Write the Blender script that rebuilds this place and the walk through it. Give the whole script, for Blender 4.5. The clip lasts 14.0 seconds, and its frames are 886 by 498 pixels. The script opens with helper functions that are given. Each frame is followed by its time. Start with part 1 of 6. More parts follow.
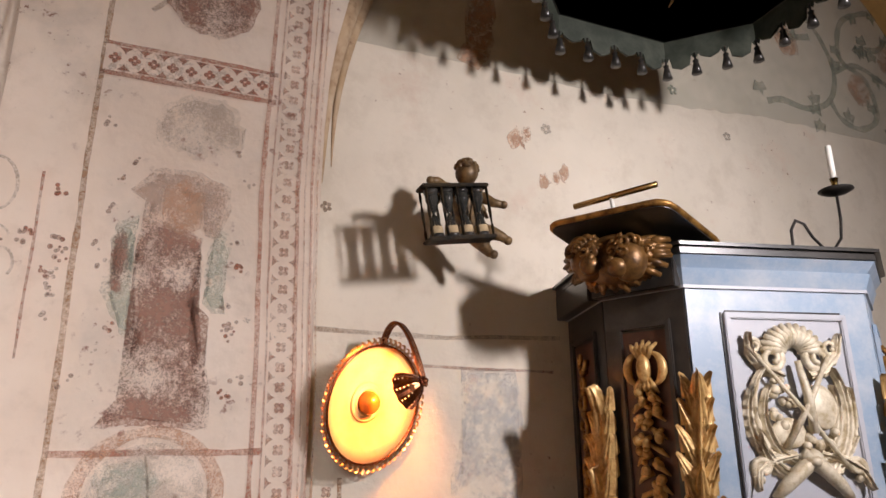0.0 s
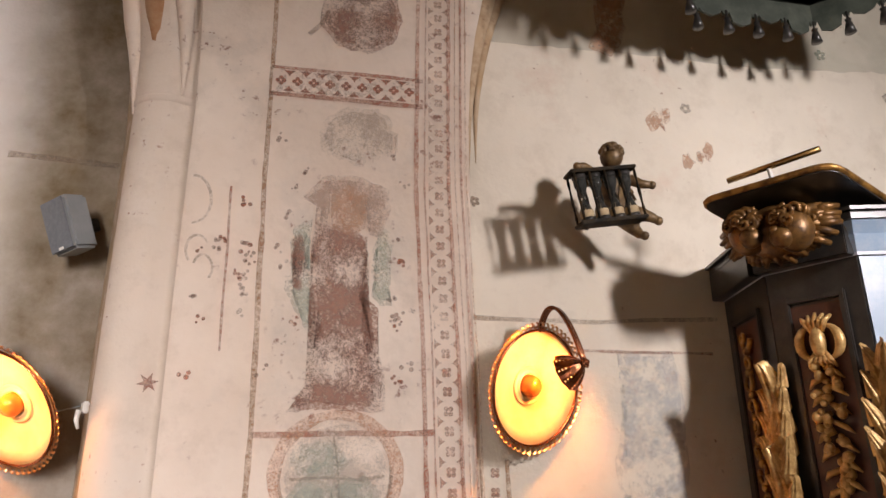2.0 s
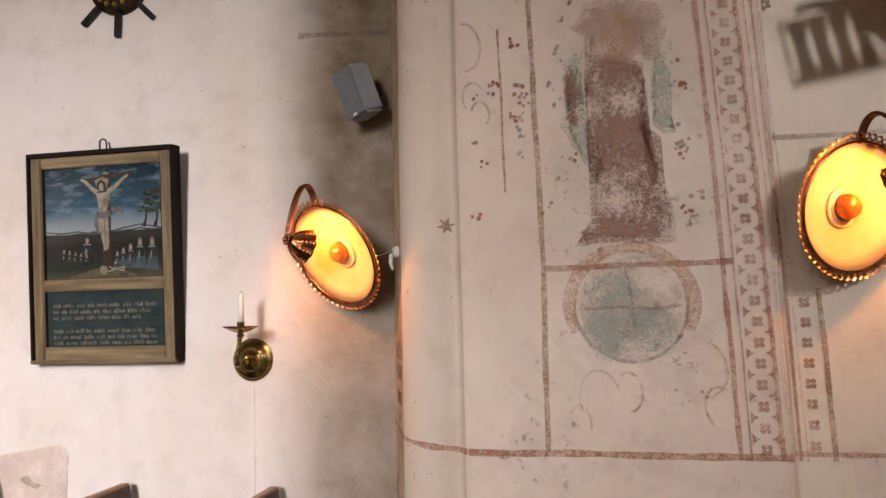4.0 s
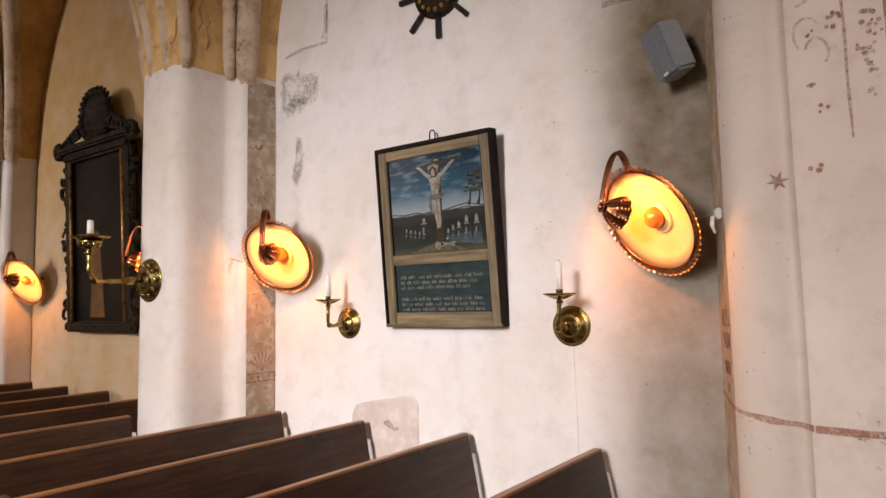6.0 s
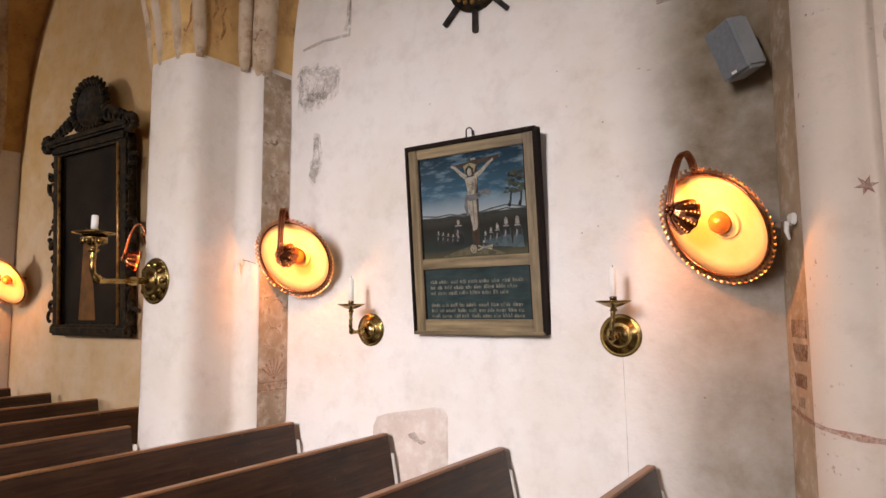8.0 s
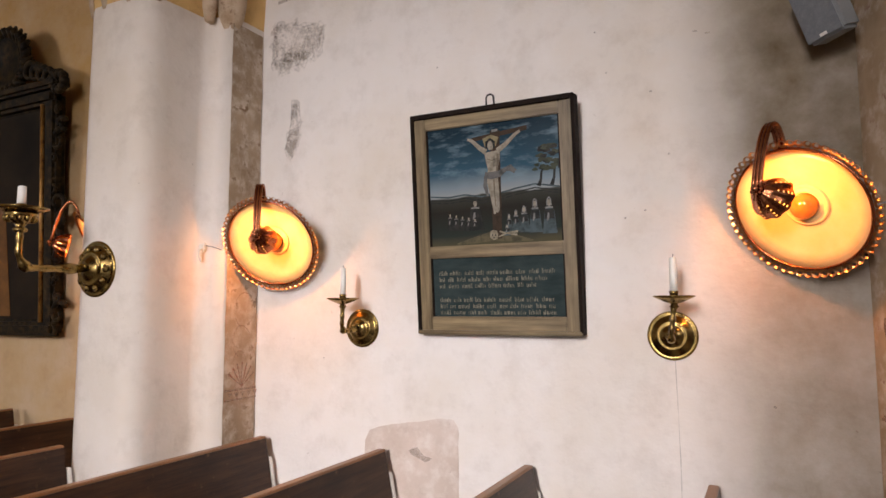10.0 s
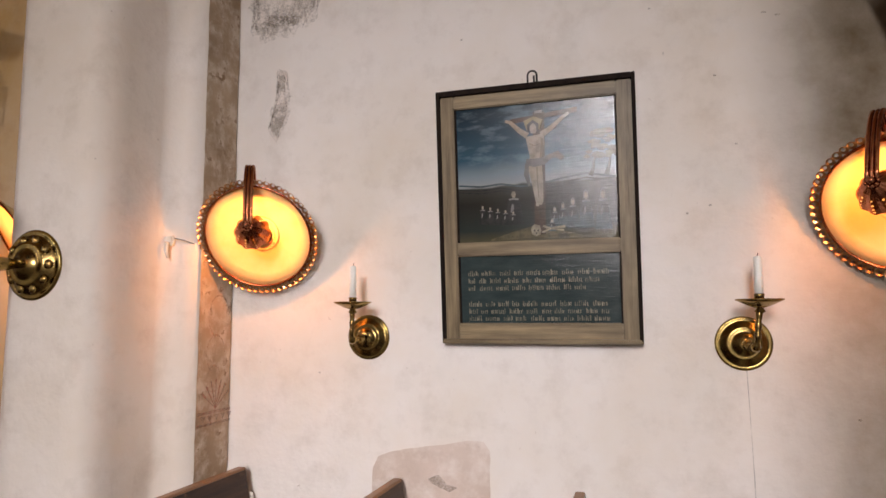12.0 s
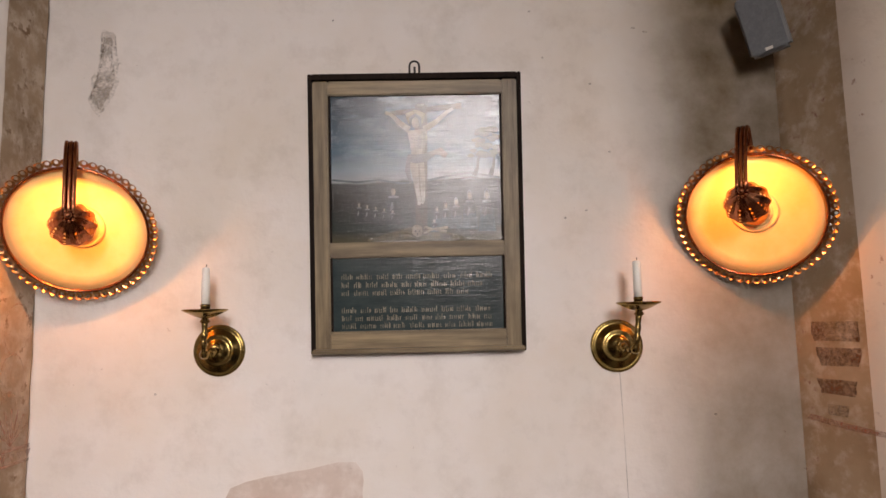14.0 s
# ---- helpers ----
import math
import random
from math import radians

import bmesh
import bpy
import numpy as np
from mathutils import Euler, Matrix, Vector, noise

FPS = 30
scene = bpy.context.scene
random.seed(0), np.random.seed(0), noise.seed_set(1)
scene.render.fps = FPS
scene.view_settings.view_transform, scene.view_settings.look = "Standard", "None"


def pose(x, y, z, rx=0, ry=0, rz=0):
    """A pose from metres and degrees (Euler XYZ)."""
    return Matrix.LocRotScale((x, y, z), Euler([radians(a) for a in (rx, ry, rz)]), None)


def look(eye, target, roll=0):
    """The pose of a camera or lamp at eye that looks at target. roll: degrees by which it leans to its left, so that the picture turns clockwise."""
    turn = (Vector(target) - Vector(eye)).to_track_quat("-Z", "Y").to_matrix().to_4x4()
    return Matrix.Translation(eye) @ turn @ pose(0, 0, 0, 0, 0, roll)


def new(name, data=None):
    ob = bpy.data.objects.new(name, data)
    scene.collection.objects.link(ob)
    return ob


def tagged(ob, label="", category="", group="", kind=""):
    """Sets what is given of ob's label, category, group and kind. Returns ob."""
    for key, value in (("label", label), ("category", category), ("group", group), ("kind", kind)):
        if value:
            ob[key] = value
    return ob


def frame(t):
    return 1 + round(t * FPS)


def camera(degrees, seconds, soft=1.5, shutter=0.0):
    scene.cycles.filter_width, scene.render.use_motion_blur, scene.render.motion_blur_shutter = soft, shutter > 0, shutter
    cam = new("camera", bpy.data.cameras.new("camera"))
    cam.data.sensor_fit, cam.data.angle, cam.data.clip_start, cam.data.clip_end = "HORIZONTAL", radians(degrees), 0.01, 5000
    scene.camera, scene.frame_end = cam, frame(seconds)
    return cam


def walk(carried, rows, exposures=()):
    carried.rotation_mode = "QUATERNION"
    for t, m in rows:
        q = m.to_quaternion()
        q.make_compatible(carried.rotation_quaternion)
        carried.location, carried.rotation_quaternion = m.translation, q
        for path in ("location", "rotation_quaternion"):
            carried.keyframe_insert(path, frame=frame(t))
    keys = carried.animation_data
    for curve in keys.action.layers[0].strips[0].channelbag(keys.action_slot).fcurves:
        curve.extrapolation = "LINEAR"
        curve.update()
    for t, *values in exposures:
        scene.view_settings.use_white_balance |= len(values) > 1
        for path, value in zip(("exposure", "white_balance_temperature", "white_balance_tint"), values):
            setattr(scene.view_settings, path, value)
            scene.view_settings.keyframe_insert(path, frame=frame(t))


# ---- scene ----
cam = camera(68.5, 14.0)
PATH = [
    (0, (2.699, -3.176, 1.908), (3.422, -1.4, 2.477), -0.1),
    (0.5, (2.622, -3.267, 1.831), (3.309, -1.484, 2.421), -0.2),
    (1, (2.602, -3.243, 1.819), (3.218, -1.43, 2.398), -0.3),
    (1.5, (2.563, -3.215, 1.805), (3.082, -1.379, 2.406), -0.3),
    (2, (2.527, -3.2, 1.801), (2.906, -1.327, 2.393), -0.6),
    (2.5, (2.494, -3.178, 1.791), (2.724, -1.284, 2.389), -0.7),
    (3, (2.449, -3.157, 1.749), (2.541, -1.221, 2.244), -0.8),
    (3.5, (2.41, -3.153, 1.729), (2.319, -1.171, 1.977), -1.2),
    (4, (2.356, -3.146, 1.669), (2.014, -1.188, 1.883), -1.3),
    (4.2, (2.338, -3.167, 1.648), (1.876, -1.233, 1.864), -1.4),
    (6.3, (2.269, -3.244, 1.609), (1.043, -1.675, 1.796), -0.7),
    (6.5, (2.243, -3.26, 1.608), (0.991, -1.713, 1.81), -0.4),
    (7, (2.127, -3.277, 1.602), (0.883, -1.724, 1.81), -0.0),
    (7.5, (1.988, -3.278, 1.601), (0.824, -1.665, 1.807), -0.1),
    (8, (1.868, -3.271, 1.599), (0.782, -1.603, 1.797), -0.3),
    (8.2, (1.831, -3.249, 1.596), (0.762, -1.571, 1.799), -0.3),
    (10.3, (1.065, -3.016, 1.608), (0.215, -1.215, 1.797), -0.2),
    (10.5, (0.989, -2.998, 1.61), (0.161, -1.188, 1.807), -0.3),
    (11, (0.799, -2.931, 1.595), (0.019, -1.101, 1.803), -0.4),
    (11.5, (0.616, -2.909, 1.604), (-0.119, -1.061, 1.816), -0.2),
    (12, (0.435, -2.868, 1.598), (-0.15, -0.966, 1.803), -0.2),
    (12.5, (0.299, -2.785, 1.606), (-0.123, -0.841, 1.812), -0.8),
    (13, (0.211, -2.686, 1.594), (-0.058, -0.715, 1.8), -0.8),
    (13.5, (0.109, -2.671, 1.589), (0.006, -0.686, 1.812), -0.9),
    (14, (0.061, -2.696, 1.599), (0.093, -0.708, 1.82), -1.2),
]
walk(cam, [(t, look(eye, target, roll)) for t, eye, target, roll in PATH],
     [(0, 0.5, 7600, 25), (2.3, 0.5, 7700, 24), (4, -0.12, 7700, 24), (7, 0.0, 7500, 24), (11, -0.38, 7500, 23), (12.4, -0.5, 7700, 24), (14, -0.66, 8000, 25)])

# ---- world and daylight ----
world = bpy.data.worlds.new("overcast_sky")
scene.world = world
world.use_nodes = True
wn = world.node_tree
sky = wn.nodes.new("ShaderNodeTexSky")
sky.sky_type = "NISHITA"
sky.sun_disc = False
sky.sun_elevation, sky.sun_rotation = radians(35), radians(200)
wn.links.new(sky.outputs[0], wn.nodes["Background"].inputs[0])
wn.nodes["Background"].inputs[1].default_value = 0.1

SOUTH = -7.2           # inner face of the nave's south wall
UNSEEN_SOUTH = -4.1           # inner face of a nearer south wall, unseen and added for a small light
# x, sill, head, width, watts, point that the sky's light falls to, spread
# the second window is unseen, added to brighten the west bay and vault
WINDOWS = [(0.65, 2.1, 4.2, 1.2, 142, (-0.8, 0, 0.0), 72), (-6.6, 2.1, 4.2, 1.2, 270, (-4.6, 0, 1.6), 100)]
# unseen window added where the pulpit bay's shadows point to a small light
UNSEEN_WINDOW = (5.2, 3.15, 3.5, 0.2, 58, (4.4, 0, 2.5), 125)


def daylight(window, y):
    wx, z0, z1, ww, watts, aim, wide = window
    lamp = bpy.data.lights.new("window_daylight", "AREA")
    lamp.shape, lamp.size, lamp.size_y = "RECTANGLE", ww, z1 - z0
    lamp.energy, lamp.color, lamp.spread = watts, (0.82, 0.91, 1.0), radians(wide)
    new("window_daylight", lamp).matrix_world = look((wx, y, (z0 + z1) / 2), aim)


for w in WINDOWS:
    daylight(w, SOUTH - 0.25)
daylight(UNSEEN_WINDOW, UNSEEN_SOUTH - 0.04)



# ---- materials ----
def nodes_of(name):
    m = bpy.data.materials.new(name)
    m.use_nodes = True
    nt = m.node_tree
    return m, nt, nt.nodes["Principled BSDF"]


def noise_node(nt, scale, detail=6.0, rough=0.6, coord=None, stretch=None):
    n = nt.nodes.new("ShaderNodeTexNoise")
    n.inputs["Scale"].default_value, n.inputs["Detail"].default_value, n.inputs["Roughness"].default_value = scale, detail, rough
    src = coord
    if src is None:
        g = nt.nodes.new("ShaderNodeNewGeometry")
        src = g.outputs["Position"]
    if stretch:
        v = nt.nodes.new("ShaderNodeMapping")
        v.inputs["Scale"].default_value = stretch
        nt.links.new(src, v.inputs["Vector"])
        src = v.outputs["Vector"]
    nt.links.new(src, n.inputs["Vector"])
    return n.outputs["Fac"]


def ramp(nt, fac, stops):
    r = nt.nodes.new("ShaderNodeValToRGB")
    while len(r.color_ramp.elements) < len(stops):
        r.color_ramp.elements.new(0.5)
    for e, (p, c) in zip(r.color_ramp.elements, stops):
        e.position = p
        e.color = (*c, 1) if len(c) == 3 else c
    nt.links.new(fac, r.inputs["Fac"])
    return r.outputs["Color"]


def mixed(nt, fac, a, b, how="MIX"):
    m = nt.nodes.new("ShaderNodeMix")
    m.data_type, m.blend_type = "RGBA", how
    for value, socket in ((fac, 0), (a, 6), (b, 7)):
        if isinstance(value, (int, float)):
            m.inputs[socket].default_value = value
        elif isinstance(value, tuple):
            m.inputs[socket].default_value = (*value, 1)
        else:
            nt.links.new(value, m.inputs[socket])
    return m.outputs[2]


def bump(nt, b, height, strength=0.3, distance=0.01):
    n = nt.nodes.new("ShaderNodeBump")
    n.inputs["Strength"].default_value, n.inputs["Distance"].default_value = strength, distance
    nt.links.new(height, n.inputs["Height"])
    nt.links.new(n.outputs["Normal"], b.inputs["Normal"])


def plaster(name, base, stain, patch, stain_at=0.52, patch_at=0.62, speck=(0.3, 0.2, 0.16), speck_at=0.7, shade_or_ochre=None, scale=1.0):
    """Limewashed, hand-laid plaster with soft stains, patches and small flecks."""
    m, nt, b = nodes_of(name)
    big = noise_node(nt, 0.9 * scale, 5, 0.6)
    mid = noise_node(nt, 3.1 * scale, 7, 0.65)
    fine = noise_node(nt, 26, 4, 0.6)
    lumps = noise_node(nt, 7, 5, 0.55)
    c = mixed(nt, ramp(nt, big, [(stain_at - 0.16, (0, 0, 0)), (stain_at + 0.2, (1, 1, 1))]), base, stain)
    c = mixed(nt, ramp(nt, mid, [(patch_at - 0.06, (0, 0, 0)), (patch_at + 0.14, (0.75, 0.75, 0.75))]), c, patch)
    flecks = mixed(nt, 1.0, ramp(nt, fine, [(speck_at - 0.02, (0, 0, 0)), (speck_at + 0.05, (1, 1, 1))]), ramp(nt, mid, [(0.5, (0, 0, 0)), (0.62, (1, 1, 1))]), "MULTIPLY")
    c = mixed(nt, flecks, c, speck)
    if shade_or_ochre:
        # ragged pier-corner shade put into the limewash colour; west bay: ochre paint
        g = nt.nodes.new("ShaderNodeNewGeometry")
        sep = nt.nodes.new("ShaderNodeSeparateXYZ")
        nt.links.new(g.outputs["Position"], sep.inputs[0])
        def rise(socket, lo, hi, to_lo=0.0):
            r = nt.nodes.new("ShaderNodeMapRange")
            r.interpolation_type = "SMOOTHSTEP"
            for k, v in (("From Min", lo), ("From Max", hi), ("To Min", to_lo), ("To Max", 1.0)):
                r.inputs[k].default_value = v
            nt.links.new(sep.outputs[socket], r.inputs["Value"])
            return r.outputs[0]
        f = mixed(nt, 1.0, rise("X", shade_or_ochre[0], shade_or_ochre[1]), rise("Z", shade_or_ochre[2], shade_or_ochre[3], 0.78), "MULTIPLY")
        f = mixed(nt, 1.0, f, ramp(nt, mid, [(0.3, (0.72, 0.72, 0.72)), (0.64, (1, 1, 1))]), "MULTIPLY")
        c = mixed(nt, f, c, shade_or_ochre[4])
    brush = noise_node(nt, 5, 9, 0.7)
    c = mixed(nt, 1.0, c, ramp(nt, brush, [(0.3, (0.88, 0.86, 0.84)), (0.5, (1, 1, 1)), (0.7, (1.0, 0.99, 0.97))]), "MULTIPLY")
    nt.links.new(c, b.inputs["Base Color"])
    b.inputs["Roughness"].default_value = 0.9
    b.inputs["Specular IOR Level"].default_value = 0.25
    h = mixed(nt, 0.3, lumps, fine)
    bump(nt, b, h, 0.55, 0.014)
    return m


def wood(name, dark, light, rough=0.45, along="Y", scale=1.0, scuff=None):
    m, nt, b = nodes_of(name)
    tex = nt.nodes.new("ShaderNodeTexCoord")
    st = {"X": (1.2, 18, 18), "Y": (18, 1.2, 18), "Z": (18, 18, 1.2)}[along]
    st = tuple(s * scale for s in st)
    grain = noise_node(nt, 2.2, 8, 0.65, tex.outputs["Object"], st)
    blotch = noise_node(nt, 2.5, 4, 0.6, tex.outputs["Object"])
    c = mixed(nt, ramp(nt, grain, [(0.3, (0, 0, 0)), (0.7, (1, 1, 1))]), dark, light)
    c = mixed(nt, ramp(nt, blotch, [(0.35, (0, 0, 0)), (0.75, (0.6, 0.6, 0.6))]), c, tuple(0.6 * v for v in dark))
    if scuff:
        sc = noise_node(nt, 11, 8, 0.75, tex.outputs["Object"])
        c = mixed(nt, ramp(nt, sc, [(0.62, (0, 0, 0)), (0.7, (0.8, 0.8, 0.8))]), c, scuff)
    nt.links.new(c, b.inputs["Base Color"])
    b.inputs["Roughness"].default_value = rough
    bump(nt, b, grain, 0.3, 0.004)
    return m


def metal(name, color, tarnish, rough=0.28, scale=14):
    m, nt, b = nodes_of(name)
    tex = nt.nodes.new("ShaderNodeTexCoord")
    n = noise_node(nt, scale, 6, 0.65, tex.outputs["Object"])
    c = mixed(nt, ramp(nt, n, [(0.4, (0, 0, 0)), (0.75, (1, 1, 1))]), color, tarnish)
    nt.links.new(c, b.inputs["Base Color"])
    b.inputs["Metallic"].default_value = 1.0
    b.inputs["Roughness"].default_value = rough
    bump(nt, b, n, 0.15, 0.004)
    return m


def paint(name, color, second, rough=0.5, scale=5, metallic=0.0, bumpy=0.15, lo=0.42, hi=0.68):
    m, nt, b = nodes_of(name)
    tex = nt.nodes.new("ShaderNodeTexCoord")
    n = noise_node(nt, scale, 7, 0.65, tex.outputs["Object"])
    c = mixed(nt, ramp(nt, n, [(lo, (0, 0, 0)), (hi, (1, 1, 1))]), color, second)
    nt.links.new(c, b.inputs["Base Color"])
    b.inputs["Roughness"].default_value, b.inputs["Metallic"].default_value = rough, metallic
    bump(nt, b, n, bumpy, 0.004)
    return m


def fresco(name, color, second, cover=0.5, scale=22, soft=0.12, mix_scale=4, most=0.8):
    """Worn wall paint: the pigment is broken up by flaked spots that show the plaster under it."""
    m, nt, b = nodes_of(name)
    n = noise_node(nt, scale, 7, 0.75)
    n2 = noise_node(nt, mix_scale, 5, 0.6)
    c = mixed(nt, ramp(nt, n2, [(0.38, (0, 0, 0)), (0.65, (1, 1, 1))]), color, second)
    nt.links.new(c, b.inputs["Base Color"])
    b.inputs["Roughness"].default_value = 0.95
    b.inputs["Specular IOR Level"].default_value = 0.1
    n3 = noise_node(nt, scale * 3.5, 4, 0.7)
    w = mixed(nt, 0.28, mixed(nt, 0.5, n, n3), n2)
    mid = 0.5 - (cover - 0.5) * 0.45
    a = ramp(nt, w, [(mid - soft * 0.5, (0, 0, 0)), (mid + soft * 0.5, (most, most, most))])
    nt.links.new(a, b.inputs["Alpha"])
    return m


# limewash coloured darker towards the fresco pier, where less daylight falls
M_WALL = plaster("limewash", (0.78, 0.725, 0.68), (0.66, 0.56, 0.45), (0.70, 0.65, 0.60), 0.6, 0.62, shade_or_ochre=(0.78, 1.3, 1.0, 2.7, (0.13, 0.088, 0.042)))
M_WALLWEST = plaster("limewash_west_bay", (0.74, 0.66, 0.58), (0.56, 0.42, 0.28), (0.62, 0.56, 0.5), 0.53, 0.6, shade_or_ochre=(-9.0, -8.5, 2.2, 3.4, (0.5, 0.3, 0.11)))
M_PIER = plaster("limewash_pier", (0.77, 0.70, 0.64), (0.66, 0.56, 0.45), (0.69, 0.63, 0.57), 0.58, 0.64)
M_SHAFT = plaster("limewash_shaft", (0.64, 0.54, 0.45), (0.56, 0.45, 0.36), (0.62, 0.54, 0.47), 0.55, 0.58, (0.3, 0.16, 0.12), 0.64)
M_FRESCO = plaster("pink_fresco_plaster", (0.75, 0.635, 0.535), (0.59, 0.465, 0.37), (0.55, 0.47, 0.4), 0.55, 0.56, (0.25, 0.13, 0.1), 0.62)
M_REVEALFACE = plaster("tan_pier_edge_plaster", (0.46, 0.34, 0.23), (0.32, 0.22, 0.13), (0.62, 0.52, 0.43), 0.5, 0.55, (0.3, 0.16, 0.12), 0.62, scale=3.5)
M_REVEAL = plaster("bare_ochre_plaster", (0.46, 0.345, 0.24), (0.28, 0.19, 0.12), (0.64, 0.54, 0.44), 0.5, 0.5, (0.24, 0.15, 0.09), 0.54, scale=3.5)
M_VAULT = plaster("painted_vault_plaster", (0.72, 0.46, 0.19), (0.52, 0.29, 0.1), (0.4, 0.21, 0.08), 0.5, 0.54, (0.2, 0.12, 0.07), 0.62, scale=1.8)
M_PULPITWALL = plaster("limewash_pulpit_bay", (0.76, 0.68, 0.57), (0.62, 0.55, 0.45), (0.66, 0.5, 0.4), 0.55, 0.64, (0.3, 0.18, 0.12), 0.68)
M_RIB = plaster("tan_rib_plaster", (0.66, 0.53, 0.4), (0.46, 0.31, 0.18), (0.34, 0.21, 0.12), 0.5, 0.54, (0.24, 0.14, 0.09), 0.6, scale=2.5)
M_PATCH = plaster("pink_plaster_patch", (0.66, 0.54, 0.47), (0.53, 0.42, 0.35), (0.74, 0.66, 0.6), 0.5, 0.53, scale=3.0)
M_FLOOR = plaster("limestone", (0.34, 0.31, 0.27), (0.27, 0.25, 0.22), (0.4, 0.37, 0.33), 0.5, 0.55)
M_PEW = wood("dark_pew_wood", (0.016, 0.006, 0.003), (0.085, 0.036, 0.016), 0.4, "Y", 1.0, (0.12, 0.06, 0.03))
M_PEW.node_tree.nodes["Principled BSDF"].inputs["Specular IOR Level"].default_value = 0.32
# edge colour holds the orange light that catches the worn rails
M_PEWEDGE = wood("worn_lit_pew_edge", (0.24, 0.10, 0.035), (0.42, 0.19, 0.075), 0.35, "Y")
M_OAK = wood("pale_frame_oak", (0.085, 0.055, 0.024), (0.36, 0.26, 0.14), 0.5, "X", 0.8)
M_OAKV = wood("pale_frame_oak_upright", (0.085, 0.055, 0.024), (0.36, 0.26, 0.14), 0.5, "Z", 0.8)
M_EDGE = wood("dark_frame_edge", (0.008, 0.005, 0.004), (0.025, 0.014, 0.009), 0.8, "Z")
M_EDGE.node_tree.nodes["Principled BSDF"].inputs["Specular IOR Level"].default_value = 0.15
M_COPPER = metal("copper", (0.46, 0.17, 0.08), (0.2, 0.065, 0.03), 0.27)
# brighter than M_COPPER: lamplight on the rim's inner side is in this colour
M_RIM = metal("lit_copper_rim", (0.72, 0.4, 0.19), (0.4, 0.16, 0.06), 0.3)
M_BRASS = metal("old_brass", (0.36, 0.24, 0.08), (0.12, 0.075, 0.03), 0.24)
M_IRON = paint("black_iron", (0.02, 0.018, 0.016), (0.05, 0.04, 0.035), 0.5, 20, 0.6)
M_GILT = paint("aged_gilding", (0.42, 0.21, 0.055), (0.10, 0.04, 0.012), 0.4, 16, 0.6, 0.4)
M_PALEGILT = paint("pale_silver_gilding", (0.7, 0.62, 0.48), (0.4, 0.31, 0.18), 0.5, 22, 0.1, 0.3)
M_GOLD = paint("bright_worn_gilding", (0.66, 0.42, 0.17), (0.34, 0.17, 0.05), 0.38, 26, 0.3, 0.4)
M_DARKGILT = paint("dark_worn_gilding", (0.21, 0.098, 0.027), (0.05, 0.022, 0.008), 0.38, 24, 0.4, 0.4)
M_BLUE = paint("grey_blue_paint", (0.26, 0.36, 0.47), (0.42, 0.47, 0.52), 0.4, 7)
M_PALEBLUE = paint("pale_grey_panel_paint", (0.45, 0.455, 0.49), (0.38, 0.41, 0.46), 0.42, 4)
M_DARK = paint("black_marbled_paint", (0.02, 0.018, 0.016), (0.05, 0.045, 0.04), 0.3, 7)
M_DARKRED = paint("shaded_red_panel_paint", (0.10, 0.035, 0.02), (0.05, 0.02, 0.014), 0.35, 7)
M_GREEN = paint("dark_green_lambrequin_paint", (0.025, 0.032, 0.022), (0.06, 0.068, 0.05), 0.6, 10)
M_CANDLE = paint("candle_wax", (0.86, 0.84, 0.78), (0.8, 0.77, 0.7), 0.45, 6)
M_SAND = paint("tan_sand", (0.5, 0.37, 0.22), (0.38, 0.27, 0.15), 0.9, 40)
M_WICK = paint("burnt_wick", (0.02, 0.02, 0.02), (0.04, 0.03, 0.03), 0.9, 30)
M_GREYBOX = paint("grey_plastic", (0.20, 0.21, 0.21), (0.25, 0.25, 0.25), 0.5, 8)
M_GREYMESH = paint("grey_speaker_cloth", (0.13, 0.14, 0.15), (0.17, 0.18, 0.19), 0.7, 60)
M_WHITEPLASTIC = paint("white_plastic", (0.75, 0.73, 0.68), (0.65, 0.62, 0.56), 0.4, 8)
M_DISH = paint("cream_enamel", (0.88, 0.61, 0.28), (0.85, 0.53, 0.2), 0.24, 5, 0.0, 0.1)
M_AMBER = paint("amber_glazed_dome", (0.62, 0.22, 0.05), (0.5, 0.15, 0.03), 0.12, 12, 0.35, 0.05)
M_CARVED = paint("dark_carved_wood", (0.007, 0.005, 0.003), (0.05, 0.03, 0.011), 0.6, 16, 0.0, 0.4)
M_CARVED.node_tree.nodes["Principled BSDF"].inputs["Specular IOR Level"].default_value = 0.12
M_STATUE = paint("dark_bronzed_wood", (0.09, 0.05, 0.022), (0.28, 0.17, 0.07), 0.45, 16, 0.2, 0.3)
M_BULB = bpy.data.materials.new("lit_bulb")
M_BULB.use_nodes = True
bb = M_BULB.node_tree.nodes["Principled BSDF"]
bb.inputs["Emission Color"].default_value, bb.inputs["Emission Strength"].default_value = (1, 0.5, 0.13, 1), 1.7
M_GLASS, nt_, b_ = nodes_of("hourglass_glass")
b_.inputs["Transmission Weight"].default_value, b_.inputs["Roughness"].default_value = 0.35, 0.06
b_.inputs["Base Color"].default_value = (0.05, 0.05, 0.045, 1)


# ---- building helpers ----
def link_mesh(name, bm, material, smooth=False):
    me = bpy.data.meshes.new(name)
    bmesh.ops.recalc_face_normals(bm, faces=bm.faces[:])
    if smooth:
        for f in bm.faces:
            f.smooth = True
    bm.to_mesh(me)
    bm.free()
    me.materials.append(material)
    return new(name, me)


def part(name, bm, material, parent, label="", smooth=False):
    ob = link_mesh(name, bm, material, smooth)
    ob.parent = parent
    return tagged(ob, label)


def thing(name, label, category, m, group=""):
    ob = new(name)
    ob.empty_display_size = 0.1
    ob.matrix_world = m
    return tagged(ob, label, category, group)


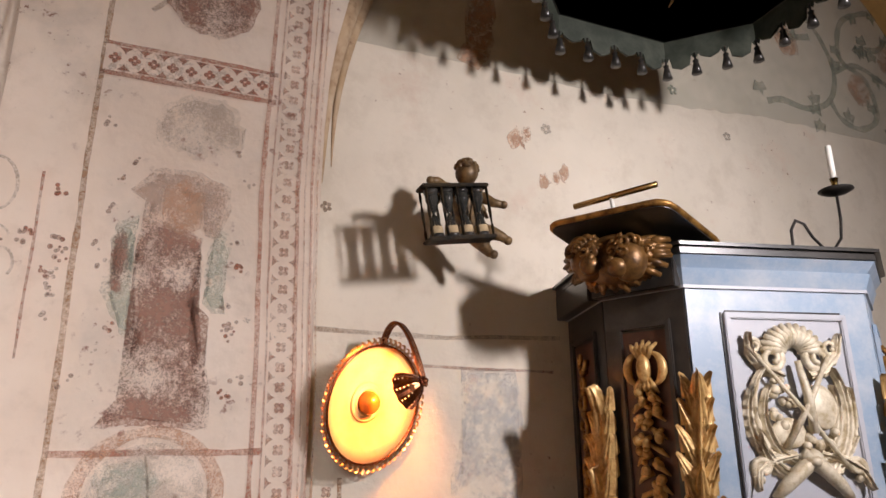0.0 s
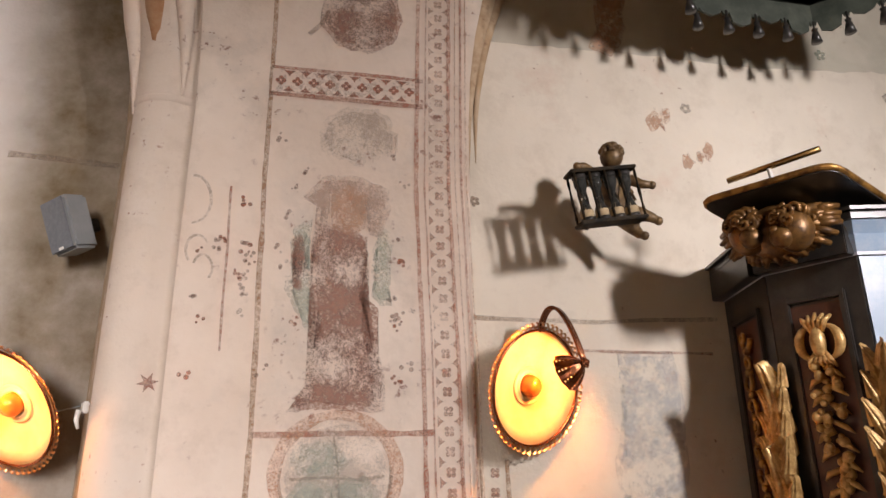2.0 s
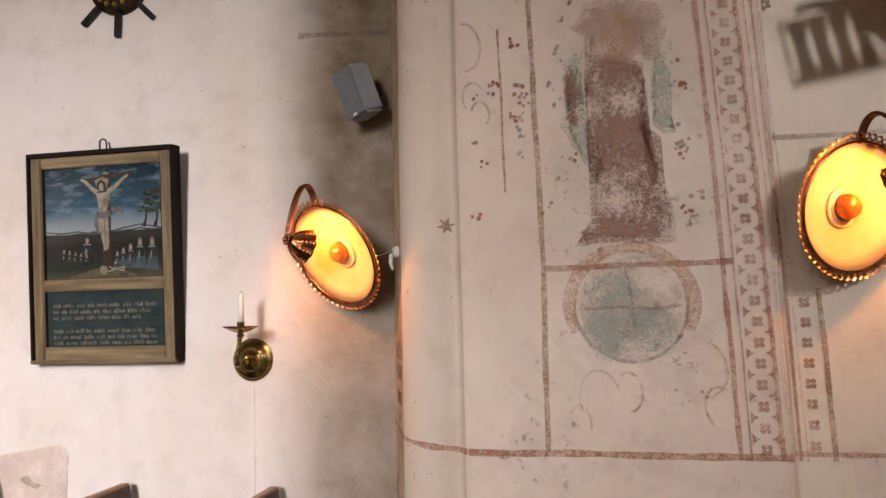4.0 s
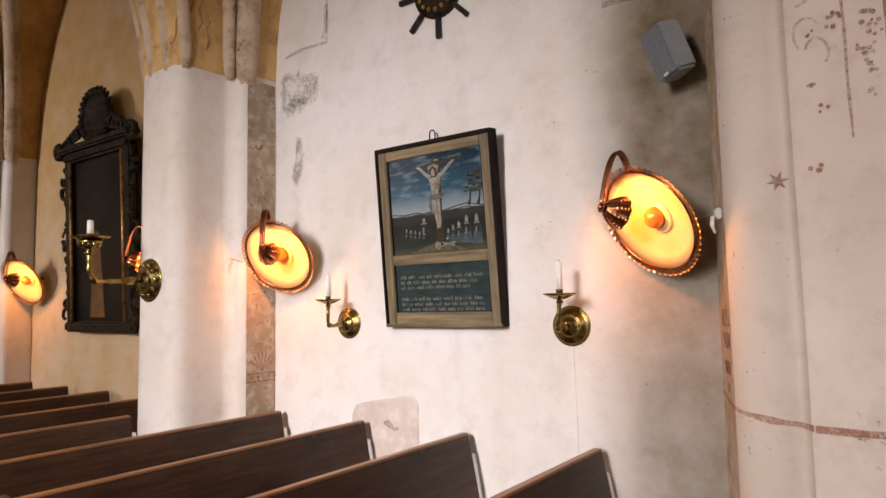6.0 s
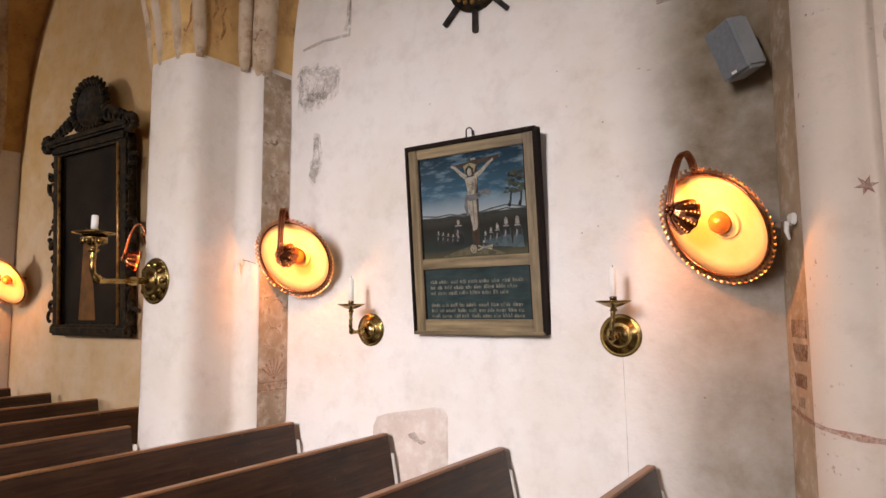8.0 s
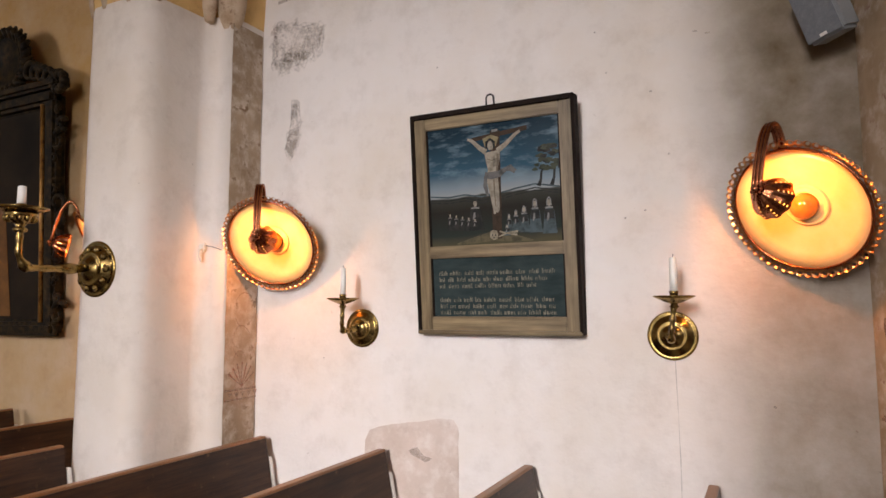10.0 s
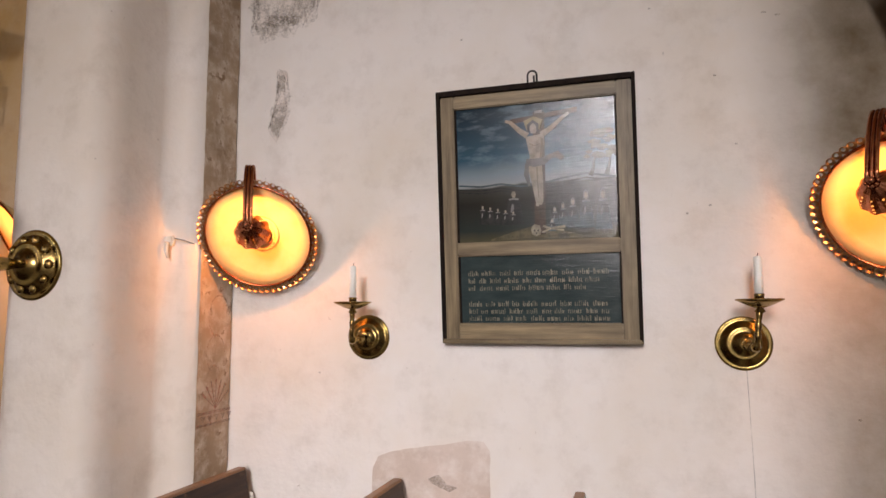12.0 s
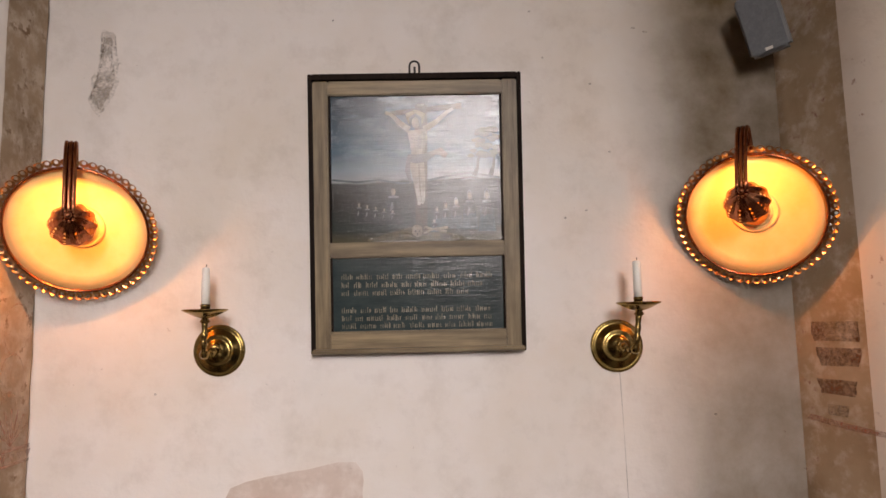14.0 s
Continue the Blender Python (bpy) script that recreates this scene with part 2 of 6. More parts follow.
def structure(name, bm, material, label="", smooth=False):
    return tagged(link_mesh(name, bm, material, smooth), label, "", "", "structure")


def box(bm, x0, x1, y0, y1, z0, z1, bevel=0.0):
    r = bmesh.ops.create_cube(bm, size=1)
    bmesh.ops.transform(bm, verts=r["verts"], matrix=Matrix.Translation(((x0 + x1) / 2, (y0 + y1) / 2, (z0 + z1) / 2)) @ Matrix.Diagonal((x1 - x0, y1 - y0, z1 - z0, 1)))
    if bevel:
        es = {e for v in r["verts"] for e in v.link_edges}
        bmesh.ops.bevel(bm, geom=list(es), offset=bevel, segments=2, affect="EDGES")
    return bm


def boxed(*a, **k):
    return box(bmesh.new(), *a, **k)


def lathe(bm, profile, m=None, seg=24, scale=(1, 1)):
    """A profile of (radius, height) turned about z."""
    rings = []
    for r, h in profile:
        rings.append([bm.verts.new((r * scale[0] * math.cos(2 * math.pi * k / seg), r * scale[1] * math.sin(2 * math.pi * k / seg), h)) for k in range(seg)])
    for a, b in zip(rings, rings[1:]):
        for k in range(seg):
            bm.faces.new((a[k], a[(k + 1) % seg], b[(k + 1) % seg], b[k]))
    for ring in (rings[0], rings[-1]):
        bm.faces.new(ring)
    vs = [v for ring in rings for v in ring]
    if m is not None:
        bmesh.ops.transform(bm, verts=vs, matrix=m)
    return bm


def tube(bm, pts, radius, seg=8, closed=False, flat=1.0):
    """A round or flattened bar swept along points; radius may be a list."""
    pts = [Vector(p) for p in pts]
    n = len(pts)
    rings = []
    side = None
    for i, p in enumerate(pts):
        t = (pts[(i + 1) % n] - pts[i - 1]) if closed else (pts[min(i + 1, n - 1)] - pts[max(i - 1, 0)])
        t.normalize()
        if side is None:
            side = t.orthogonal().normalized()
        side = (side - t * side.dot(t)).normalized()
        up = t.cross(side)
        r = radius[i] if isinstance(radius, (list, tuple)) else radius
        rings.append([bm.verts.new(p + side * (r * math.cos(2 * math.pi * k / seg)) + up * (r * flat * math.sin(2 * math.pi * k / seg))) for k in range(seg)])
    pairs = list(zip(rings, rings[1:])) + ([(rings[-1], rings[0])] if closed else [])
    for a, b in pairs:
        for k in range(seg):
            bm.faces.new((a[k], a[(k + 1) % seg], b[(k + 1) % seg], b[k]))
    if not closed:
        bm.faces.new(rings[0])
        bm.faces.new(rings[-1])
    return bm


def ball(bm, c, r, seg=14, squash=(1, 1, 1), rot=None):
    res = bmesh.ops.create_uvsphere(bm, u_segments=seg, v_segments=max(6, seg * 2 // 3), radius=1)
    m = Matrix.Translation(c) @ (rot if rot else Matrix()) @ Matrix.Diagonal((r * squash[0], r * squash[1], r * squash[2], 1))
    bmesh.ops.transform(bm, verts=res["verts"], matrix=m)
    return bm


def slab(bm, pts, y0, y1):
    """A flat shape given in (x, z), thick from y0 to y1."""
    a = [bm.verts.new((x, y0, z)) for x, z in pts]
    b = [bm.verts.new((x, y1, z)) for x, z in pts]
    n = len(pts)
    bm.faces.new(a)
    bm.faces.new(b[::-1])
    for k in range(n):
        bm.faces.new((a[k], b[k], b[(k + 1) % n], a[(k + 1) % n]))
    return bm


def rough_edge(pts, step=0.03, amount=0.008, seed=0):
    """An outline with a hand-worn, uneven edge."""
    out = []
    n = len(pts)
    for i in range(n):
        a, b = Vector(pts[i]), Vector(pts[(i + 1) % n])
        k = max(1, int((b - a).length / step))
        for j in range(k):
            p = a.lerp(b, j / k)
            d = noise.noise_vector(Vector((p.x * 9, p.y * 9, seed))) * amount * 0.35 + noise.noise_vector(Vector((p.x * 38, p.y * 38, seed))) * amount * 0.5
            out.append((p.x + d.x, p.y + d.y))
    return out


# ---- the shell: floor, walls, piers, vault ----
structure("floor", boxed(-11, 10.4, SOUTH - 0.7, 0.7, -0.2, 0), M_FLOOR, "worn grey limestone church floor")

SPRING, CROWN, R_ARCH = 3.3, 6.04, 3.17
vault_bm = bmesh.new()


def spread(z):
    h = max(0.0, z - SPRING)
    return R_ARCH - math.sqrt(max(0.0, R_ARCH ** 2 - h * h))


def wavy(x, y, z, amount=0.004):
    d = noise.noise_vector(Vector((x * 1.3, y * 1.3, z * 0.9))) * amount
    return (x + d.x, y + d.y, z)


def loft(bm, outline, levels, move):
    rings = []
    for z in levels:
        s = spread(z) if move else 0
        rings.append([bm.verts.new(wavy(x + sx * s, y - fy * 1.5 * s, z)) for x, y, sx, fy in outline])
    for a, b in zip(rings, rings[1:]):
        for k in range(len(a) - 1):
            bm.faces.new((a[k], a[k + 1], b[k + 1], b[k]))
    return rings


def fine(outline, step=0.06):
    out = []
    for a, b in zip(outline, outline[1:]):
        k = max(1, int(math.hypot(a[0] - b[0], a[1] - b[1]) / step))
        out += [tuple(a[i] + (b[i] - a[i]) * j / k for i in range(4)) for j in range(k)]
    return out + [outline[-1]]


def flip(outline, cx):
    return [(2 * cx - x, y, -sx, fy) for x, y, sx, fy in reversed(outline)]


def south(outline):
    return [(x, SOUTH - y, sx, -fy) for x, y, sx, fy in outline]


CAP = 3.34
LOW = [0.0, 0.4, 0.8, 1.2, 1.6, 2.0, 2.4, 2.8, 3.1, CAP]
HIGH = [CAP, 3.6, 3.85, 4.1, 4.4, 4.7, 5.0, 5.3, 5.55, 5.75, 5.9, 6.0, CROWN]

half = [(-2.04, -0.69, 0, 1), (-1.86, -0.685, 0.25, 1), (-1.80, -0.655, 0.5, 0.9), (-1.777, -0.6, 0.7, 0.8), (-1.76, -0.34, 0.9, 0.6), (-1.748, -0.29, 0.95, 0.5), (-1.585, -0.275, 1, 0.4), (-1.575, 0.0, 1, 0), (-1.575, 0.3, 1, 0)]
LEFT = fine(flip(half, -2.04)[:-1] + half)
FAR = [(x - 4.09, y, sx, fy) for x, y, sx, fy in LEFT]
REVEAL = fine([(1.556, 0.3, -1, 0), (1.557, 0.0, -1, 0), (1.575, -0.045, -1, 0.1), (1.61, -0.14, -1, 0.2), (1.655, -0.262, -0.95, 0.4), (1.662, -0.287, -0.93, 0.45)], 0.03)
SHAFT = fine([(1.662, -0.287, -0.93, 0.45), (1.688, -0.335, -0.9, 0.5), (1.728, -0.365, -0.85, 0.55), (1.765, -0.383, -0.8, 0.6), (1.81, -0.39, -0.75, 0.6),
              (1.85, -0.388, -0.65, 0.5), (1.88, -0.374, -0.55, 0.35), (1.91, -0.359, -0.5, 0.1), (1.932, -0.358, -0.45, 0.0), (1.95, -0.388, -0.4, 0.0)], 0.03)
FRESCO_FACE = fine([(1.95, -0.388, -0.4, 0.0), (1.97, -0.395, -0.36, 0.0), (2.25, -0.395, 0, 0.0), (3.05, -0.395, 0.0, 0.0), (3.19, -0.395, 0.5, 0.0), (3.232, -0.38, 0.9, 0.1), (3.24, -0.24, 1, 0.2), (3.24, 0.1, 1, 0)])
RIGHT = REVEAL + SHAFT[1:] + FRESCO_FACE[1:]


def on_pier(x):
    """The depth of the fresco pier's surface at x."""
    for a, b in zip(RIGHT, RIGHT[1:]):
        if a[0] <= x <= b[0] and a[0] < b[0] and a[1] < 0.01:
            return a[1] + (b[1] - a[1]) * (x - a[0]) / (b[0] - a[0])
    return -0.395


EAST = [(x + 10.9, y, sx, fy) for x, y, sx, fy in LEFT]
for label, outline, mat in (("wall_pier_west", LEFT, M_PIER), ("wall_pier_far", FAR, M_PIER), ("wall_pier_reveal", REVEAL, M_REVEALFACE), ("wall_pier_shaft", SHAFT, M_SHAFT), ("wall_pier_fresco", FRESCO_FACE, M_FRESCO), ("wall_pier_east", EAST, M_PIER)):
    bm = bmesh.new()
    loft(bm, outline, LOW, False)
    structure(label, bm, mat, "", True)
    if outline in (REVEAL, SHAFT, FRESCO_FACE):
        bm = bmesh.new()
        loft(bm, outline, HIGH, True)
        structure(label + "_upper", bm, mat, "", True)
    else:
        loft(vault_bm, outline, HIGH, True)
    so = south(outline)
    bm = bmesh.new()
    loft(bm, so, LOW, False)
    structure(label + "_south", bm, M_PIER, "", True)
    loft(vault_bm, so, HIGH, True)
# worn ledge where the shaft ends and its ribs spring
bm = bmesh.new()
rows = []
ledge = [q for q in SHAFT if q[1] < -0.26]
for z, d in ((3.325, -0.004), (3.335, 0.006), (3.355, 0.008), (3.362, 0.004), (3.368, -0.008)):
    rows.append([bm.verts.new(wavy(x + d * (1 if x > 1.82 else -0.6), y - d, z, 0.008)) for x, y, sx, fy in ledge])
for a, b in zip(rows, rows[1:]):
    for k in range(len(a) - 1):
        bm.faces.new((a[k], a[k + 1], b[k + 1], b[k]))
structure("trim_capital", bm, M_SHAFT, "", True)
box(vault_bm, -11, 10.4, SOUTH - 0.7, 0.7, CROWN - 0.02, CROWN + 0.3)
structure("ceiling", vault_bm, M_VAULT, "ochre painted plaster vault", True)

structure("wall_north", boxed(-1.72, 1.72, 0.0, 0.6, 0, CROWN), M_WALL, "limewashed church wall with soft stains and painted-in corner shade")
structure("wall_north_west_bay", boxed(-5.75, -2.4, 0.0, 0.6, 0, CROWN), M_WALLWEST)
structure("wall_north_far_bay", boxed(-11, -6.5, 0.0, 0.6, 0, CROWN), M_WALL)
structure("wall_north_pulpit_bay", boxed(3.1, 10.4, -0.25, 0.6, 0, CROWN), M_PULPITWALL)
for nm, x0, x1 in (("wall_core_west", -2.4, -1.72), ("wall_core_far", -6.5, -5.75), ("wall_core_fresco", 1.72, 3.1)):
    structure(nm, boxed(x0, x1, 0.05, 0.6, 0, CROWN), M_WALL)
structure("wall_west", boxed(-11.6, -11, SOUTH - 0.7, 0.7, 0, CROWN), M_WALL)
structure("wall_east", boxed(10.4, 11, SOUTH - 0.7, 0.7, 0, CROWN), M_WALL)


def pierced_wall(name, x0, x1, y, windows, number):
    """A wall whose inner face is at y, with barred window openings through it."""
    bm = bmesh.new()
    xs = sorted([(w[0] - w[3] / 2, w[0] + w[3] / 2, w[1], w[2]) for w in windows])
    edge = x0
    for a, b, z0, z1 in xs:
        box(bm, edge, a, y - 0.6, y, 0, CROWN)
        box(bm, a, b, y - 0.6, y, 0, z0)
        box(bm, a, b, y - 0.6, y, z1, CROWN)
        edge = b
    box(bm, edge, x1, y - 0.6, y, 0, CROWN)
    structure(name, bm, M_WALL)
    for i, (a, b, z0, z1) in enumerate(xs):
        bm = bmesh.new()
        for k in range(3):
            x = a + (b - a) * k / 2
            box(bm, x - 0.02, x + 0.02, y - 0.5, y - 0.45, z0, z1)
        for k in range(6):
            z = z0 + (z1 - z0) * k / 5
            box(bm, a, b, y - 0.497, y - 0.453, z - 0.015, z + 0.015)
        structure("window_%d" % (number + i), bm, M_WHITEPLASTIC)


pierced_wall("wall_south", -11, 10.4, SOUTH, WINDOWS, 1)
# added walls out of view, to hold that window and screen the nave
pierced_wall("wall_south_added", 3.9, 10.4, UNSEEN_SOUTH, [UNSEEN_WINDOW], 3)
structure("wall_return_added", boxed(3.9, 4.5, SOUTH, UNSEEN_SOUTH - 0.6, 0, CROWN), M_WALL)


# ---- pews ----
def pew(m, y1, y0=-2.15):
    """A bench: leaning back board with a worn top edge coloured as lit, seat, and solid ends. The sitters face +x."""
    p = thing("pew", "dark stained wooden church pew with leaning back", "pew", m, "pews along the north wall")
    def lean(bm):
        for v in bm.verts:
            v.co.x -= (v.co.z - 0.44) * 0.2
        return bm
    part("backrest", lean(boxed(-0.02, 0.015, y0 + 0.05, y1, 0.36, 0.8685, bevel=0.002)), M_PEW, p)
    part("top_rail", lean(boxed(-0.0225, 0.0175, y0 + 0.05, y1 - 0.003, 0.868, 0.88, bevel=0.003)), M_PEWEDGE, p, "worn red-brown top edge, brightened as if lit")
    part("seat", boxed(-0.03, 0.38, y0 + 0.05, y1, 0.41, 0.445, bevel=0.008), M_PEW, p)
    part("wall_bracket", lean(boxed(-0.02, 0.018, y1 + 0.002, y1 + 0.03, 0.5, 0.76, bevel=0.004)), M_WHITEPLASTIC, p, "small pale bracket at the wall end")
    for y, nm in ((y0, "aisle_end"), (y1 - 0.1, "wall_support")):
        bm = bmesh.new()
        top = 0.9 if nm == "aisle_end" else 0.4
        slab(bm, [(0.36, 0), (0.38, 0.42), (0.1, 0.45), (0.02, 0.55), (-0.05, top), (-0.11, top), (-0.1, 0)] if nm == "aisle_end" else [(0.34, 0), (0.34, 0.405), (-0.05, 0.405), (-0.05, 0)], y, y + 0.045)
        part(nm, bm, M_PEW, p)
    return p


for k in range(9):
    x = 1.05 - 0.80 * k
    at_pier = k in (4,)
    pew(pose(x, 0, 0), -0.74 if at_pier else -0.07)


# ---- lamps ----
def frame_of(n, up=(0, 0, 1)):
    n = Vector(n).normalized()
    y = (Vector(up) - n * Vector(up).dot(n)).normalized()
    x = y.cross(n)
    return Matrix((x, y, n)).transposed().to_4x4()


def wall_lamp(centre, n, knob):
    """A round copper wall lamp: cream dish with pierced scalloped rim, hooked strap, pierced cap over the bulb."""
    p = thing("wall_lamp", "lit round copper wall lamp with cream dish and pierced rim", "lamp", Matrix.Translation(centre), "wall lamps")
    fr = frame_of(n)
    R = 0.252
    bm = bmesh.new()
    lathe(bm, [(0.001, -0.06), (0.075, -0.058), (0.085, -0.045), (0.1, -0.05), (0.2, -0.02), (R, 0.012), (R, 0.004), (0.2, -0.03), (0.1, -0.062), (0.001, -0.072)], fr, 56)
    part("dish", bm, M_DISH, p, "glowing cream enamel dish", True)
    bm = bmesh.new()
    for k in range(56):
        a0, a1 = 2 * math.pi * (k + 0.02) / 56, 2 * math.pi * (k + 0.98) / 56
        am = (a0 + a1) / 2
        def P(a, r, h):
            return fr @ Vector((r * math.cos(a), r * math.sin(a), h))
        # each scallop is a lobe with a round hole
        cr = R + 0.02
        ring_o, ring_i = [], []
        for j in range(10):
            t = 2 * math.pi * j / 10
            ro = 0.0165
            ring_o.append(bm.verts.new(P(am + ro * math.cos(t) / cr, cr + ro * math.sin(t), 0.014 + 0.006 * math.sin(t))))
            ring_i.append(bm.verts.new(P(am + 0.0075 * math.cos(t) / cr, cr + 0.003 + 0.0075 * math.sin(t), 0.012)))
        for j in range(10):
            bm.faces.new((ring_o[j], ring_o[(j + 1) % 10], ring_i[(j + 1) % 10], ring_i[j]))
    part("rim", bm, M_RIM, p, "pierced scalloped copper rim")
    bm = bmesh.new()
    tube(bm, [fr @ Vector((R * math.cos(a), R * math.sin(a), 0.014)) for a in [2 * math.pi * k / 56 for k in range(56)]], 0.006, 6, True)
    part("rim_wire", bm, M_COPPER, p, "", True)
    bm = lathe(bmesh.new(), [(0.09, -0.056), (0.087, -0.04), (0.08, -0.036), (0.072, -0.042), (0.066, -0.044), (0.062, -0.036), (0.056, -0.036), (0.05, -0.046), (0.001, -0.05)], fr, 36)
    part("boss_ring", bm, M_DISH, p, "raised double ring at the dish centre", True)
    bm = lathe(bmesh.new(), [(0.05, -0.047), (0.05, -0.02), (0.045, -0.004), (0.034, 0.008), (0.018, 0.015), (0.001, 0.017)], fr, 32)
    part("boss", bm, M_AMBER, p, "glossy amber dome at the dish centre", True)
    # pierced cap in front
    k = Vector(knob) - Vector(centre)
    axis = (k - fr @ Vector((0, 0, 0.02))).normalized()
    cf = frame_of(axis)
    cf.translation = k
    bm = bmesh.new()
    seg = 60
    rings = []
    for r, h in [(0.066, -0.092), (0.064, -0.082), (0.0625, -0.078), (0.060, -0.070), (0.0585, -0.066), (0.054, -0.056), (0.0515, -0.052), (0.046, -0.042), (0.043, -0.038), (0.034, -0.026), (0.018, -0.012)]:
        r, h = r * 1.22, h * 1.12
        rings.append([bm.verts.new(cf @ Vector(((r * (1 + 0.04 * math.cos(10 * 2 * math.pi * j / seg))) * math.cos(2 * math.pi * j / seg), (r * (1 + 0.04 * math.cos(10 * 2 * math.pi * j / seg))) * math.sin(2 * math.pi * j / seg), h))) for j in range(seg)])
    for i, (a, b) in enumerate(zip(rings, rings[1:])):
        for j in range(seg):
            if i in (1, 3, 5, 7) and j % 6 == 0:
                continue
            bm.faces.new((a[j], a[(j + 1) % seg], b[(j + 1) % seg], b[j]))
    bm.faces.new(rings[-1])
    part("cap", bm, M_COPPER, p, "pierced dark copper cap")
    part("bulb", ball(bmesh.new(), cf @ Vector((0, 0, -0.038)), 0.02, 16), M_BULB, p, "lit warm bulb inside the cap", True)
    bm = bmesh.new()
    for j in range(9):
        a = 2 * math.pi * j / 9
        ball(bm, cf @ Vector((0.019 * math.cos(a), 0.019 * math.sin(a), 0.002)), 0.007, 8)
    ball(bm, cf @ Vector((0, 0, 0.008)), 0.014, 12)
    part("rosette", bm, M_COPPER, p, "small copper rosette", True)
    # strap from the top of the dish, over and down to the cap
    top = fr @ Vector((0.0, R - 0.01, 0.0))
    pts = []
    base = top
    for i in range(19):
        t = i / 18
        lift = math.sin(math.pi * min(1.0, t * 1.02)) ** 0.75
        q = base.lerp(k, t ** 1.5)
        q.z += 0.15 * lift * (1 - 0.3 * t)
        pts.append(q + Vector(axis) * 0.03 * lift)
    bm = bmesh.new()
    wide = Vector(axis).cross(Vector((0, 0, 1))).normalized()
    for off in (-0.0145, 0.0, 0.0145):
        tube(bm, [q + wide * off for q in pts], 0.008, 6)
    part("strap", bm, M_COPPER, p, "reeded copper strap", True)
    bm = bmesh.new()
    lathe(bm, [(0.02, 0.0), (0.02, 0.12), (0.012, 0.13), (0.012, 0.16)], Matrix.Translation(fr @ Vector((0, 0, -0.07))) @ Matrix.Rotation(math.pi / 2, 4, "X").inverted(), 12)
    part("wall_mount", bm, M_COPPER, p)
    glow = bpy.data.lights.new("lamp_glow", "POINT")
    glow.energy, glow.color, glow.shadow_soft_size = LAMP_W, (1.0, 0.46, 0.14), 0.018
    g = new("lamp_glow", glow)
    g.parent = p
    g.location = k - axis * 0.082
    return p


LAMP_W = 9.5
wall_lamp((1.32, -0.20, 1.985), (-0.44, -0.76, -0.48), (1.171, -0.417, 2.038))
wall_lamp((-1.30, -0.20, 1.975), (0.22, -0.85, -0.48), (-1.221, -0.41, 1.996))
wall_lamp((3.50, -0.41, 2.065), (0.42, -0.88, -0.22), (3.66, -0.6, 2.15))
wall_lamp((-5.38, -0.20, 1.95), (0.22, -0.85, -0.48), (-5.30, -0.41, 1.971))
wall_lamp((-2.78, -0.20, 2.0), (-0.44, -0.76, -0.48), (-2.945, -0.417, 2.038))


